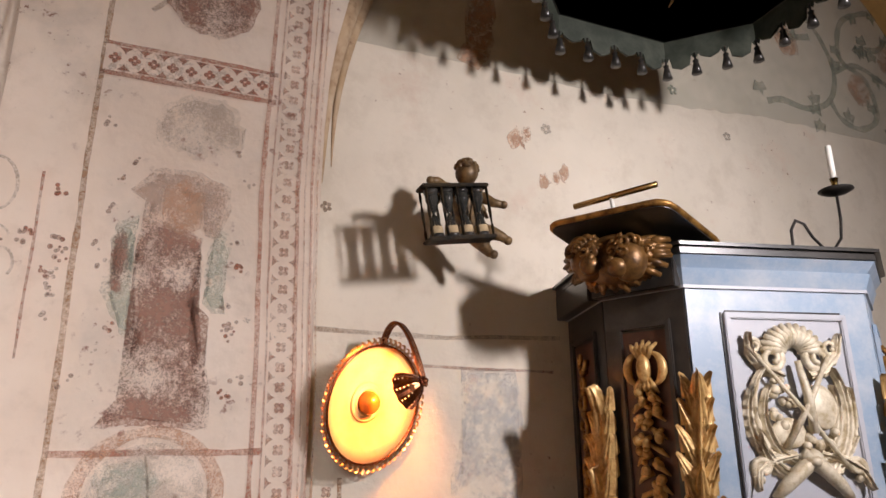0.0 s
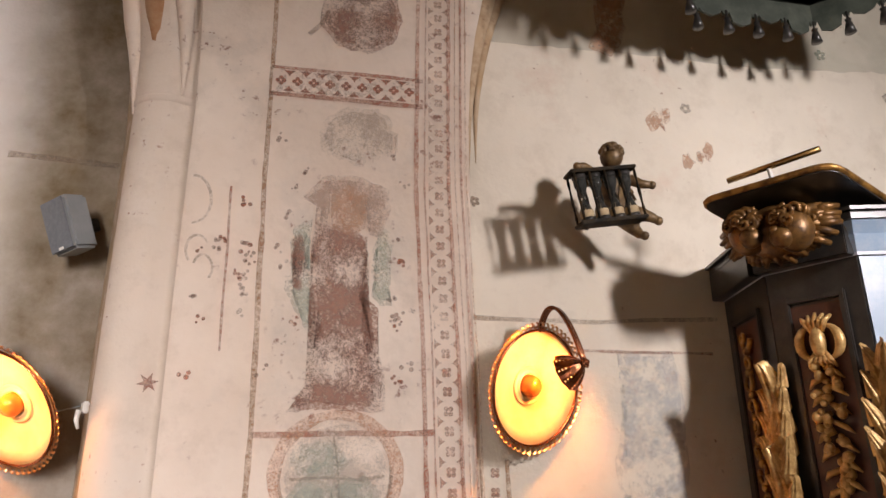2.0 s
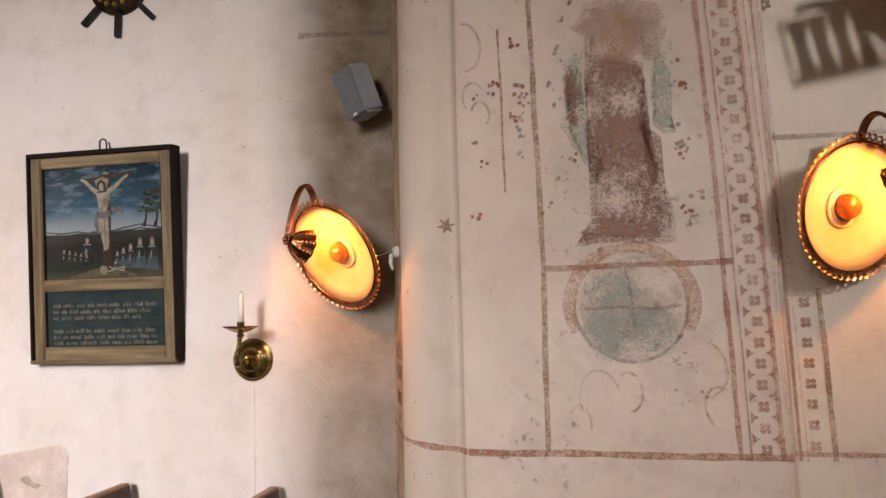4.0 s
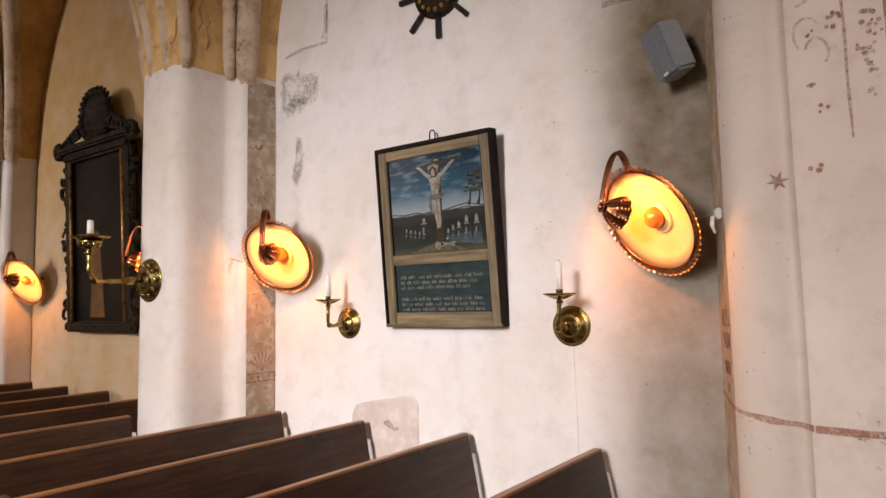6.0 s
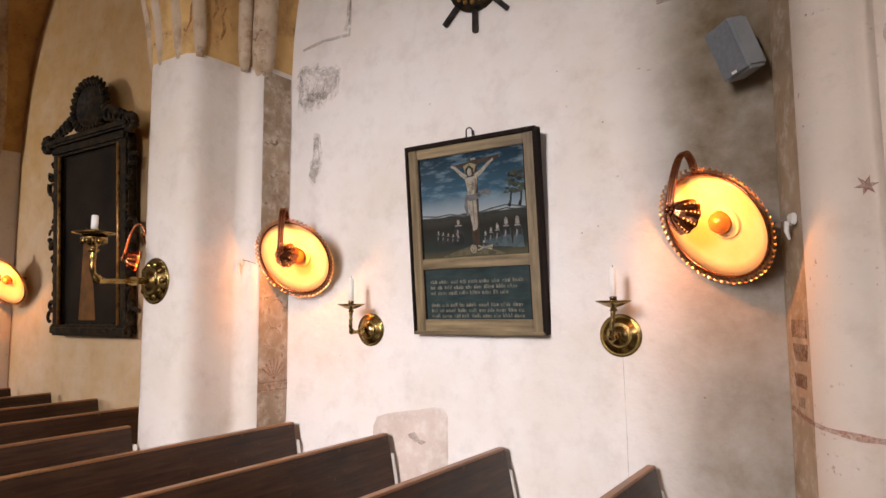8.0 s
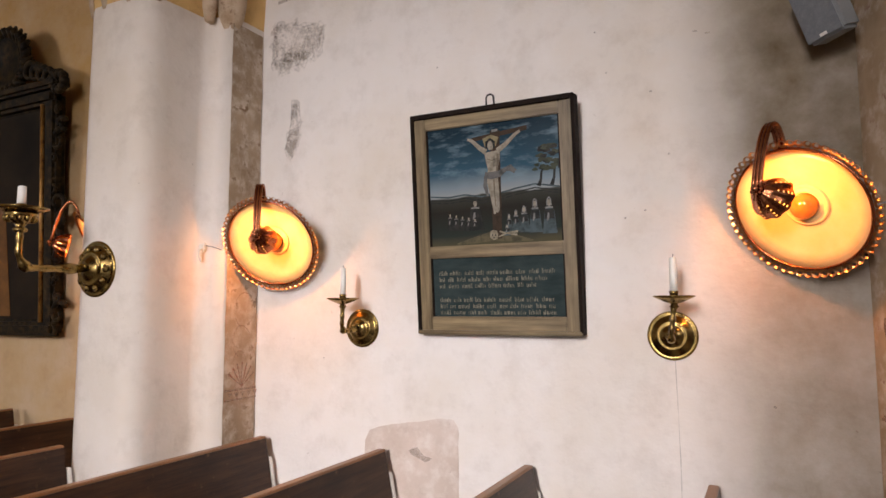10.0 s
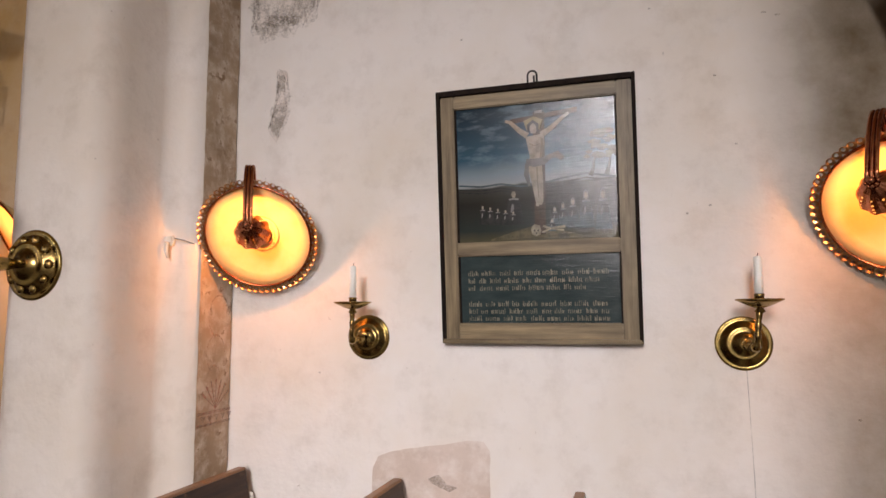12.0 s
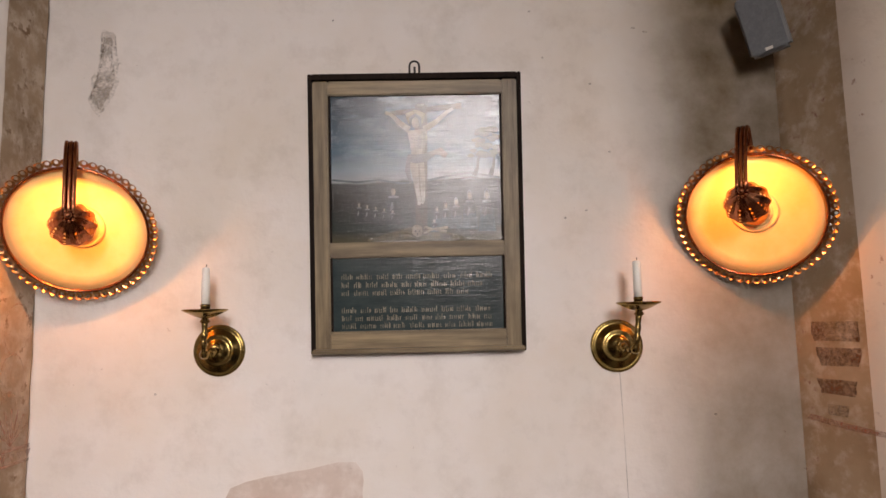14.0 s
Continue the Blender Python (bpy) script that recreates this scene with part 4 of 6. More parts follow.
socket(pose(-1.72, -0.289, 1.96, 0, 0, 4), [(0.03, -0.02, 0.01), (0.08, -0.02, 0.0), (0.13, 0.01, -0.02), (0.16, 0.08, -0.03)])
socket(pose(1.633, -0.207, 1.985, 0, 0, -62), [(-0.03, -0.02, 0.01), (-0.08, -0.05, 0.0), (-0.13, -0.09, -0.01), (-0.18, -0.13, -0.01)])

# ---- wheel-shaped ornament high on the wall ----
wz = 3.585
wo = thing("wheel_ornament", "round gilded wooden disc with dark radial pegs", "ornament", pose(-0.01, 0, wz))
out = Matrix.Rotation(math.pi / 2, 4, "X")
part("disc", lathe(bmesh.new(), [(0.175, 0.0), (0.178, 0.03), (0.165, 0.05), (0.15, 0.045), (0.1, 0.06), (0.05, 0.075), (0.001, 0.078)], out, 32), M_CARVED, wo, "dark gilded carved disc", True)
bm = bmesh.new()
for k in range(16):
    a = 2 * math.pi * k / 16
    ball(bm, (0.13 * math.cos(a), -0.05, 0.13 * math.sin(a)), 0.016, 8)
part("bosses", bm, M_GILT, wo, "worn gilt bosses", True)
for k in range(8):
    a = math.pi / 4 * k - math.pi / 2
    bm = boxed(0.165, 0.31, -0.035, -0.005, -0.016, 0.016, bevel=0.004)
    bmesh.ops.transform(bm, verts=bm.verts[:], matrix=Matrix.Rotation(-a, 4, "Y"))
    part("peg", bm, M_IRON, wo)


# ---- tall dark framed epitaph in the west bay ----
def epitaph():
    cx, z0, z1 = -3.98, 1.42, 3.2
    p = thing("epitaph", "tall dark painting in a carved black and gilt frame", "painting", pose(cx, -0.01, z0) @ Matrix.Rotation(radians(2.5), 4, "X"))
    H, W = z1 - z0, 0.66
    part("back_board", boxed(-W + 0.06, W - 0.06, -0.05, 0, 0.05, H - 0.03), M_CARVED, p)
    m, nt, b = nodes_of("darkened_oil_painting")
    tex = nt.nodes.new("ShaderNodeTexCoord")
    nt.links.new(ramp(nt, noise_node(nt, 3, 6, 0.6, tex.outputs["Object"]), [(0.4, (0.006, 0.005, 0.004)), (0.75, (0.03, 0.02, 0.012))]), b.inputs["Base Color"])
    b.inputs["Roughness"].default_value = 0.3
    b.inputs["Specular IOR Level"].default_value = 0.2
    part("picture_field", boxed(-0.5, 0.5, -0.056, -0.05, 0.12, H - 0.12), m, p, "nearly black varnished picture")
    bm = bmesh.new()
    slab(bm, [(-0.22, 0.14), (0.06, 0.14), (-0.02, 0.95), (-0.1, 0.98), (-0.13, 0.9)], -0.0595, -0.0575)
    part("painted_column", bm, paint("dim_orange_paint", (0.18, 0.075, 0.02), (0.08, 0.035, 0.012), 0.3, 8), p, "dim orange-brown shape")
    for sx in (-1, 1):
        part("stile", boxed(sx * 0.56 - 0.06, sx * 0.56 + 0.06, -0.1, -0.02, 0.02, H - 0.02, bevel=0.02), M_CARVED, p)
        bm = bmesh.new()
        tube(bm, [(sx * 0.49, -0.1, 0.1), (sx * 0.49, -0.1, H - 0.1)], 0.016, 8)
        part("gilt_slip", bm, M_GILT, p, "worn gilt inner moulding", True)
        rnd = random.Random(3 + sx)
        for k in range(15):
            bm = bmesh.new()
            z = 0.05 + k * (H - 0.2) / 14
            r = 0.055 + 0.035 * math.sin(k * 1.7)
            a0 = rnd.uniform(0, 6)
            tube(bm, [(sx * (0.62 + 0.05 * math.sin(k * 1.1)) + r * math.cos(a0 + a) * (1 - a / 9), -0.07 - 0.004 * a, z + r * math.sin(a0 + a) * (1 - a / 9)) for a in [j * 0.5 for j in range(13)]], [0.024 - 0.0012 * j for j in range(13)], 7)
            part("carved_scrollwork", bm, M_CARVED, p, "carved dark acanthus scrolls", True)
    part("rail", boxed(-0.62, 0.62, -0.12, -0.02, H - 0.1, H, bevel=0.025), M_CARVED, p)
    part("rail", boxed(-0.64, 0.64, -0.12, -0.02, -0.0, 0.1, bevel=0.025), M_CARVED, p)
    part("cornice", boxed(-0.7, 0.7, -0.15, -0.02, H, H + 0.07, bevel=0.02), M_CARVED, p)
    for sx in (-1, 1):
        bm = bmesh.new()
        for k in range(9):
            a = 2 * math.pi * k / 9
            ball(bm, (sx * 0.69 + 0.06 * math.cos(a), -0.11, H + 0.04 + 0.06 * math.sin(a)), 0.035, 8)
        part("corner_boss", bm, M_CARVED, p, "", True)
    bm = bmesh.new()
    lathe(bm, [(0.24, 0.0), (0.24, 0.05), (0.2, 0.07), (0.17, 0.04), (0.001, 0.045)], Matrix.Translation((0.0, -0.03, H + 0.3)) @ Matrix.Rotation(math.pi / 2, 4, "X"), 32, (1, 0.9))
    part("crest", bm, M_CARVED, p, "carved oval crest", True)
    bm = bmesh.new()
    for k in range(26):
        a = 2 * math.pi * k / 26
        tube(bm, [(0.22 * math.cos(a), -0.07, H + 0.3 + 0.2 * math.sin(a)), (0.27 * math.cos(a + 0.1), -0.1, H + 0.3 + 0.25 * math.sin(a + 0.1)), (0.305 * math.cos(a + 0.25), -0.07, H + 0.3 + 0.285 * math.sin(a + 0.25))], [0.035, 0.028, 0.01], 6)
    for sx in (-1, 1):
        for k in range(5):
            r = 0.09 - 0.01 * k
            tube(bm, [(sx * (0.32 + 0.07 * k) + r * math.cos(a) * (1 - a / 9), -0.09, H + 0.17 - 0.02 * k + r * math.sin(a) * (1 - a / 9)) for a in [j * 0.5 for j in range(13)]], [0.026 - 0.0012 * j for j in range(13)], 7)
    part("crest_leaves", bm, M_CARVED, p, "ring of carved leaves", True)


epitaph()


# ---- ribs of the vault ----
def rib(name, x, y, sx, fy, radius, start=3.2, mat=None, taper=0):
    pts, rad = [], []
    for i in range(26):
        z = start + (CROWN - start) * (i / 25) ** 1.1
        s = spread(z)
        pts.append((x + sx * s, y - fy * 1.5 * s, z))
        rad.append(radius * (0.55 + 0.45 * min(1, i / 1.5)) if not taper else radius * (0.06 + 0.94 * min(1, i / taper)))
    structure(name, tube(bmesh.new(), pts, rad, 12), mat or M_RIB, "", True)


for cx in (-2.04, -6.13):
    for sg in (1, -1):
        rib("trim_rib", cx + sg * 0.425, -0.235, sg, 0.35, 0.085, 3.26)
        rib("trim_rib", cx + sg * 0.345, -0.33, sg * 0.95, 0.55, 0.05, 3.3)
        rib("trim_rib", cx + sg * 0.255, -0.63, sg * 0.6, 0.85, 0.045, 3.32)
        rib("trim_rib", cx + sg * 0.10, -0.665, sg * 0.2, 1, 0.05, 3.32)
rib("trim_rib", 1.66, -0.29, -0.95, 0.42, 0.055, 3.3, M_FRESCO, 5)
rib("trim_rib", 1.885, -0.375, -0.55, 0.5, 0.05, 3.36, M_FRESCO, 6)
rib("trim_rib", 1.77, -0.345, -0.8, 0.55, 0.06, 3.36, paint("red_ochre_rib_paint", (0.36, 0.17, 0.08), (0.46, 0.3, 0.18), 0.9, 5), 5)
rib("trim_rib", 3.255, -0.27, 0.95, 0.3, 0.05, 3.1, None, 9)
rib("trim_rib", 3.30, -0.25, 1.12, 0.15, 0.035, 3.2, None, 9)

# bare ochre plaster on the west reveal of the bay
bm = bmesh.new()
bmesh.ops.create_grid(bm, x_segments=6, y_segments=60, size=0.5)
for v in bm.verts:
    yy, zz = -0.266 + (v.co.x + 0.5) * 0.252, 0.02 + (v.co.y + 0.5) * (3.3 - 0.02)
    v.co = Vector((-1.567 + 0.006 * noise.noise(Vector((yy * 12, zz * 7, 3))), yy, zz))
structure("trim_reveal_west", bm, M_REVEAL, "", True)

# ---- wall paintings ----
F_RED = fresco("worn_red_line_paint", (0.52, 0.22, 0.15), (0.42, 0.17, 0.11), 0.53, 34, 0.22, 4, 0.75)
F_DARKRED = fresco("worn_dark_red_paint", (0.38, 0.135, 0.09), (0.46, 0.2, 0.14), 0.56, 34, 0.22, 4, 0.75)
F_STAR = fresco("dark_red_star_paint", (0.3, 0.12, 0.09), (0.38, 0.18, 0.14), 0.7, 34, 0.22, 4, 0.65)
F_BORDER = fresco("pale_red_border_paint", (0.5, 0.25, 0.18), (0.42, 0.2, 0.14), 0.46, 40, 0.22, 4, 0.6)
F_BRICK = fresco("dark_brick_mark_paint", (0.15, 0.06, 0.03), (0.26, 0.12, 0.07), 0.5, 22, 0.2, 5, 0.85)
F_GREENGREY = fresco("green_grey_tone", (0.38, 0.41, 0.33), (0.46, 0.46, 0.38), 0.75, 2.5, 0.5, 2, 0.36)
F_OCHRE = fresco("worn_ochre_line_paint", (0.46, 0.27, 0.15), (0.36, 0.2, 0.12), 0.54, 34, 0.22, 4, 0.75)
F_CREAM = fresco("worn_cream_paint", (0.78, 0.68, 0.58), (0.74, 0.6, 0.5), 0.6, 10)


def two_coats(name, a, b, scale, most):
    return [fresco(name + tail, a, b, cover, scale * k, 0.07, 6, most) for tail, cover, k in (("_thin", 0.5, 1.3), ("_thick", 0.5, 0.8))]


C_ROBE = two_coats("worn_maroon_paint", (0.25, 0.11, 0.085), (0.42, 0.23, 0.17), 56, 0.6)
C_HOOD = two_coats("worn_rose_grey_paint", (0.45, 0.27, 0.21), (0.55, 0.4, 0.32), 50, 0.45)
C_TEAL = two_coats("worn_green_blue_paint", (0.40, 0.49, 0.41), (0.5, 0.53, 0.44), 30, 0.36)
C_ORANGE = two_coats("worn_orange_patch", (0.58, 0.27, 0.15), (0.62, 0.4, 0.28), 34, 0.5)
C_GREY = two_coats("grey_bare_patch", (0.5, 0.42, 0.35), (0.42, 0.34, 0.28), 40, 0.22)
C_FLAKE = two_coats("flaked_dark_plaster", (0.4, 0.33, 0.26), (0.3, 0.24, 0.18), 24, 0.24)
C_DAYLIGHT = two_coats("pale_blue_daylight", (0.56, 0.58, 0.60), (0.52, 0.55, 0.58), 5, 0.28)
F_ORANGE = fresco("worn_orange_paint", (0.6, 0.27, 0.15), (0.62, 0.38, 0.26), 0.5, 40, 0.14, 4, 0.6)
F_GREYLOSS = fresco("grey_line_paint", (0.44, 0.39, 0.34), (0.36, 0.31, 0.26), 0.46, 30, 0.25, 4, 0.6)
F_LEAF = fresco("worn_grey_green_vine_paint", (0.28, 0.31, 0.25), (0.36, 0.38, 0.3), 0.54, 30, 0.25, 4, 0.7)
F_BROWN = fresco("worn_brown_paint", (0.26, 0.17, 0.12), (0.35, 0.24, 0.17), 0.5, 36, 0.2, 4, 0.6)
F_ROBE = fresco("worn_maroon_spots", (0.3, 0.15, 0.12), (0.42, 0.25, 0.2), 0.5, 36, 0.2, 4, 0.42)


def flat(p, name, pts, y, mat, thick=0.002, label=""):
    bm = bmesh.new()
    bm.faces.new([bm.verts.new((x, y - thick, z)) for x, z in pts])
    bmesh.ops.triangulate(bm, faces=bm.faces[:])
    return part(name, bm, mat, p, label)


def coats(p, name, pts, y, mats, label=""):
    """A weathered painted shape: two thin coats, the upper worn back further than the one below."""
    cx, cz = sum(q[0] for q in pts) / len(pts), sum(q[1] for q in pts) / len(pts)
    for k, (grow, mt) in enumerate(zip((0.014, -0.012), mats)):
        out = []
        for x, z in pts:
            v = Vector((x - cx, z - cz))
            v = v * (1 + grow / max(0.05, v.length)) + Vector((noise.noise(Vector((x * 30, z * 30, k))), noise.noise(Vector((x * 30, z * 30, k + 7))))) * 0.012
            out.append((cx + v.x, cz + v.y))
        bm = bmesh.new()
        bm.faces.new([bm.verts.new((x, y - 0.0012 * k, z)) for x, z in out])
        bmesh.ops.triangulate(bm, faces=bm.faces[:])
        part(name, bm, mt, p, label)


def strip(p, name, pts, width, y, mat, seed=0):
    """A brushed line of uneven width on a wall."""
    bm = bmesh.new()
    pts = [Vector(q) for q in pts]
    dense = []
    for a, b in zip(pts, pts[1:]):
        k = max(1, int((b - a).length / 0.04))
        dense += [a.lerp(b, j / k) for j in range(k)]
    dense.append(pts[-1])
    rows = []
    for i, q in enumerate(dense):
        t = (dense[min(i + 1, len(dense) - 1)] - dense[max(i - 1, 0)]).normalized()
        n = Vector((-t.y, t.x))
        w = width * (0.5 + 0.22 * noise.noise(Vector((q.x * 11 + seed, q.y * 11, seed))))
        q = q + n * 0.006 * noise.noise(Vector((q.x * 3, q.y * 3, seed + 5)))
        a, b = q + n * w, q - n * w
        rows.append((bm.verts.new((a.x, y, a.y)), bm.verts.new((b.x, y, b.y))))
    for (a, b), (c, d) in zip(rows, rows[1:]):
        bm.faces.new((a, b, d, c))
    return part(name, bm, mat, p)


def blob(cx, cz, rx, rz, n=16, seed=0, amount=0.25):
    return [(cx + rx * math.cos(a) * (1 + amount * noise.noise(Vector((math.cos(a) * 1.7, math.sin(a) * 1.7, seed)))), cz + rz * math.sin(a) * (1 + amount * noise.noise(Vector((math.cos(a) * 1.7, math.sin(a) * 1.7, seed + 9))))) for a in [2 * math.pi * k / n for k in range(n)]]


def hug(ob, gap=0.016):
    """Lays a flat piece of painting onto the rounded pier."""
    for v in ob.data.vertices:
        v.co.y = on_pier(v.co.x) - gap
    return ob


PY = -0.4005
fp = thing("wall_painting", "faded medieval saint in red panel borders on pink plaster", "wall painting", pose(0, 0, 0))
strip(fp, "border_line", [(2.29, 1.12), (2.302, 1.87), (2.28, 3.0), (2.268, 4.6)], 0.022, PY, F_OCHRE, 1)
strip(fp, "border_line", [(2.30, 1.868), (3.05, 1.872)], 0.024, PY, F_RED, 2)
strip(fp, "border_line", [(1.965, 1.118), (3.22, 1.112)], 0.026, PY, F_RED, 3)
for z in (3.553, 3.412):
    strip(fp, "border_line", [(2.271, z), (3.0, z)], 0.026, PY, F_DARKRED, z)
for x, w, mt in ((2.972, 0.02, F_RED), (3.012, 0.008, F_RED), (3.128, 0.018, F_RED), (3.16, 0.007, F_ORANGE), (3.19, 0.012, F_RED), (3.215, 0.008, F_ORANGE)):
    strip(fp, "border_line", [(x + 0.055, 1.1), (x + 0.03, 2.2), (x - 0.005, 3.0), (x + 0.01, 4.7)], w, PY, mt, x)
flat(fp, "band_ground", [(2.28, 3.42), (2.96, 3.42), (2.96, 3.545), (2.28, 3.545)], PY + 0.001, F_CREAM)


def quatrefoil_mesh(r):
    bm = bmesh.new()
    for k in range(4):
        a = math.pi / 2 * k
        c = (r * 0.55 * math.cos(a), r * 0.55 * math.sin(a))
        slab(bm, [(c[0] + r * 0.42 * math.cos(t), c[1] + r * 0.42 * math.sin(t)) for t in [2 * math.pi * j / 8 for j in range(8)]], -0.0012, 0.0)
    me = bpy.data.meshes.new("quatrefoil")
    bm.to_mesh(me)
    bm.free()
    return me


def triangle_mesh(w, h):
    bm = bmesh.new()
    slab(bm, [(-w, 0), (w, 0), (w * 0.25, h * 0.55), (0, h), (-w * 0.25, h * 0.55)], -0.0012, 0.0)
    me = bpy.data.meshes.new("border_point")
    bm.to_mesh(me)
    bm.free()
    return me


Q1, Q2, T1 = quatrefoil_mesh(0.026), quatrefoil_mesh(0.026), triangle_mesh(0.026, 0.032)
Q1.materials.append(F_DARKRED)
Q2.materials.append(F_BORDER)
T1.materials.append(F_DARKRED)
T2 = triangle_mesh(0.024, 0.03)
T2.materials.append(F_BORDER)


def stamp(me, p, m):
    o = new(me.name, me)
    o.parent = p
    o.matrix_local = m
    return o


for k in range(9):
    x = 2.32 + 0.0765 * k
    stamp(Q1, fp, pose(x, PY - 0.0012, 3.483))
    if k < 8:
        stamp(T1, fp, pose(x + 0.038, PY - 0.0012, 3.428))
        stamp(T1, fp, pose(x + 0.038, PY - 0.0012, 3.538, 0, 180, 0))
for k in range(42):
    z = 1.14 + 0.082 * k
    x = 3.078 + (0.045 if z < 1.6 else 0.045 - 0.045 * min(1, (z - 1.6) / 1.2)) - 0.005
    stamp(Q2, fp, pose(x + 0.005, PY - 0.0012, z, 0, 45, 0))
    stamp(T2, fp, pose(x - 0.045, PY - 0.0012, z + 0.041, 0, 90, 0))
    stamp(T2, fp, pose(x + 0.055, PY - 0.0012, z + 0.041, 0, -90, 0))

# the saint, only a weathered silhouette
robe = rough_edge([(2.516, 2.77), (2.625, 2.76), (2.745, 2.715), (2.75, 2.51), (2.715, 2.456), (2.785, 2.39), (2.787, 2.254), (2.82, 2.13), (2.83, 1.965), (2.683, 1.978), (2.54, 1.985), (2.44, 1.965), (2.525, 2.098), (2.552, 2.305), (2.521, 2.508), (2.51, 2.664)], 0.02, 0.014, 2)
coats(fp, "painted_robe", robe, PY - 0.003, C_ROBE, "worn maroon robe")
coats(fp, "painted_green_side", rough_edge([(2.42, 2.744), (2.485, 2.776), (2.485, 2.6), (2.50, 2.4), (2.51, 2.32), (2.478, 2.33), (2.422, 2.457)], 0.02, 0.04, 3), PY, C_TEAL)
coats(fp, "painted_green_side", rough_edge([(2.785, 2.731), (2.805, 2.78), (2.845, 2.745), (2.84, 2.43), (2.815, 2.42), (2.785, 2.47)], 0.02, 0.04, 4), PY, C_TEAL)
coats(fp, "painted_head", rough_edge([(2.589, 2.921), (2.654, 2.95), (2.726, 2.922), (2.722, 2.772), (2.663, 2.739), (2.595, 2.777)], 0.03, 0.015, 5), PY - 0.0085, C_ORANGE)
coats(fp, "painted_hood", rough_edge([(2.468, 2.902), (2.564, 3.0), (2.707, 3.0), (2.82, 2.955), (2.836, 2.854), (2.797, 2.731), (2.747, 2.745), (2.731, 2.914), (2.654, 2.95), (2.589, 2.913), (2.574, 2.771), (2.518, 2.776), (2.537, 2.853)], 0.02, 0.012, 6), PY - 0.006, C_HOOD)
coats(fp, "painted_shadow_edge", rough_edge([(2.425, 2.68), (2.45, 2.72), (2.475, 2.6), (2.46, 2.47), (2.43, 2.5)], 0.02, 0.02, 7), PY - 0.009, C_ROBE)
coats(fp, "bare_patch", rough_edge([(2.55, 3.12), (2.54, 3.28), (2.64, 3.36), (2.78, 3.36), (2.86, 3.27), (2.85, 3.14), (2.7, 3.1)], 0.02, 0.05, 8), PY, C_GREY)
coats(fp, "painted_upper_figure", rough_edge([(2.50, 3.82), (2.58, 3.72), (2.72, 3.69), (2.85, 3.76), (2.88, 3.9), (2.8, 4.3), (2.55, 4.3)], 0.03, 0.012, 9), PY, C_ROBE)
strip(fp, "brush_stroke", [(2.44, 3.75), (2.5, 3.82), (2.53, 3.9)], 0.022, PY - 0.001, F_BROWN, 12)
# ring with landscape below the saint
ring_pts = [(2.645 + 0.245 * math.cos(a), 1.71 + 0.235 * math.sin(a)) for a in [math.pi * (-0.15 + 1.3 * k / 24) for k in range(25)]]
strip(fp, "medallion_ring", ring_pts, 0.05, PY - 0.0012, F_ORANGE, 14)
strip(fp, "medallion_ring", [(2.645 + 0.225 * math.cos(a), 1.705 + 0.222 * math.sin(a)) for a in [math.pi * (0.95 + 1.1 * k / 24) for k in range(25)]], 0.014, PY - 0.0012, F_BROWN, 15)
coats(fp, "medallion_field", blob(2.645, 1.705, 0.215, 0.215, 28, 3, 0.08), PY, C_GREY)
coats(fp, "medallion_green", blob(2.57, 1.77, 0.1, 0.06, 16, 4, 0.5), PY - 0.002, C_TEAL)
coats(fp, "medallion_green", blob(2.55, 1.6, 0.09, 0.08, 16, 6, 0.5), PY - 0.002, C_TEAL)
coats(fp, "medallion_green", blob(2.72, 1.6, 0.1, 0.09, 16, 8, 0.5), PY - 0.002, C_TEAL)
strip(fp, "medallion_stroke", [(2.46, 1.70), (2.6, 1.705), (2.74, 1.69), (2.84, 1.70)], 0.012, PY - 0.0036, F_BROWN, 16)
strip(fp, "medallion_stroke", [(2.63, 1.86), (2.65, 1.75), (2.66, 1.62)], 0.008, PY - 0.0036, F_BROWN, 17)
# loose scrolls beneath
for i, (cx, cz, r, a0, a1) in enumerate(((2.5, 1.33, 0.09, 0.3, 3.6), (2.62, 1.36, 0.06, -1.5, 2.2), (2.93, 1.45, 0.08, -1.4, 1.6), (2.96, 1.3, 0.06, 1, 4.2), (2.42, 1.24, 0.05, -0.4, 2.6), (1.985, 2.86, 0.085, -1.5, 1.7), (2.02, 2.63, 0.05, 0.5, 4.0), (2.05, 2.55, 0.045, -0.8, 2.8))):
    strip(fp, "painted_scroll", [(cx + r * math.cos(a0 + (a1 - a0) * k / 12) * (1 - 0.02 * k), cz + r * 1.3 * math.sin(a0 + (a1 - a0) * k / 12)) for k in range(13)], 0.011, PY, F_BROWN if i > 4 else F_ORANGE, 20 + i)
strip(fp, "painted_stem", [(2.15, 2.2), (2.14, 2.93)], 0.01, PY, F_RED, 33)
rnd = random.Random(11)
for i in range(38):
    if i < 30:
        cx, cz = rnd.choice((rnd.uniform(2.32, 2.46), rnd.uniform(2.85, 2.95), rnd.uniform(2.02, 2.24))), rnd.uniform(2.0, 3.35)
    else:
        cx, cz = rnd.uniform(2.2, 2.26), rnd.uniform(2.35, 2.75)
    bm = bmesh.new()
    for k in range(rnd.randint(3, 5)):
        x, z = cx + rnd.uniform(-0.022, 0.022), cz + rnd.uniform(-0.022, 0.022)
        r = rnd.uniform(0.005, 0.011)
        slab(bm, [(x + r * math.cos(t), z + r * math.sin(t)) for t in [2 * math.pi * j / 7 for j in range(7)]], PY - 0.0022, PY - 0.001)
    part("painted_sprig", bm, F_ROBE if i % 3 else F_RED, fp)
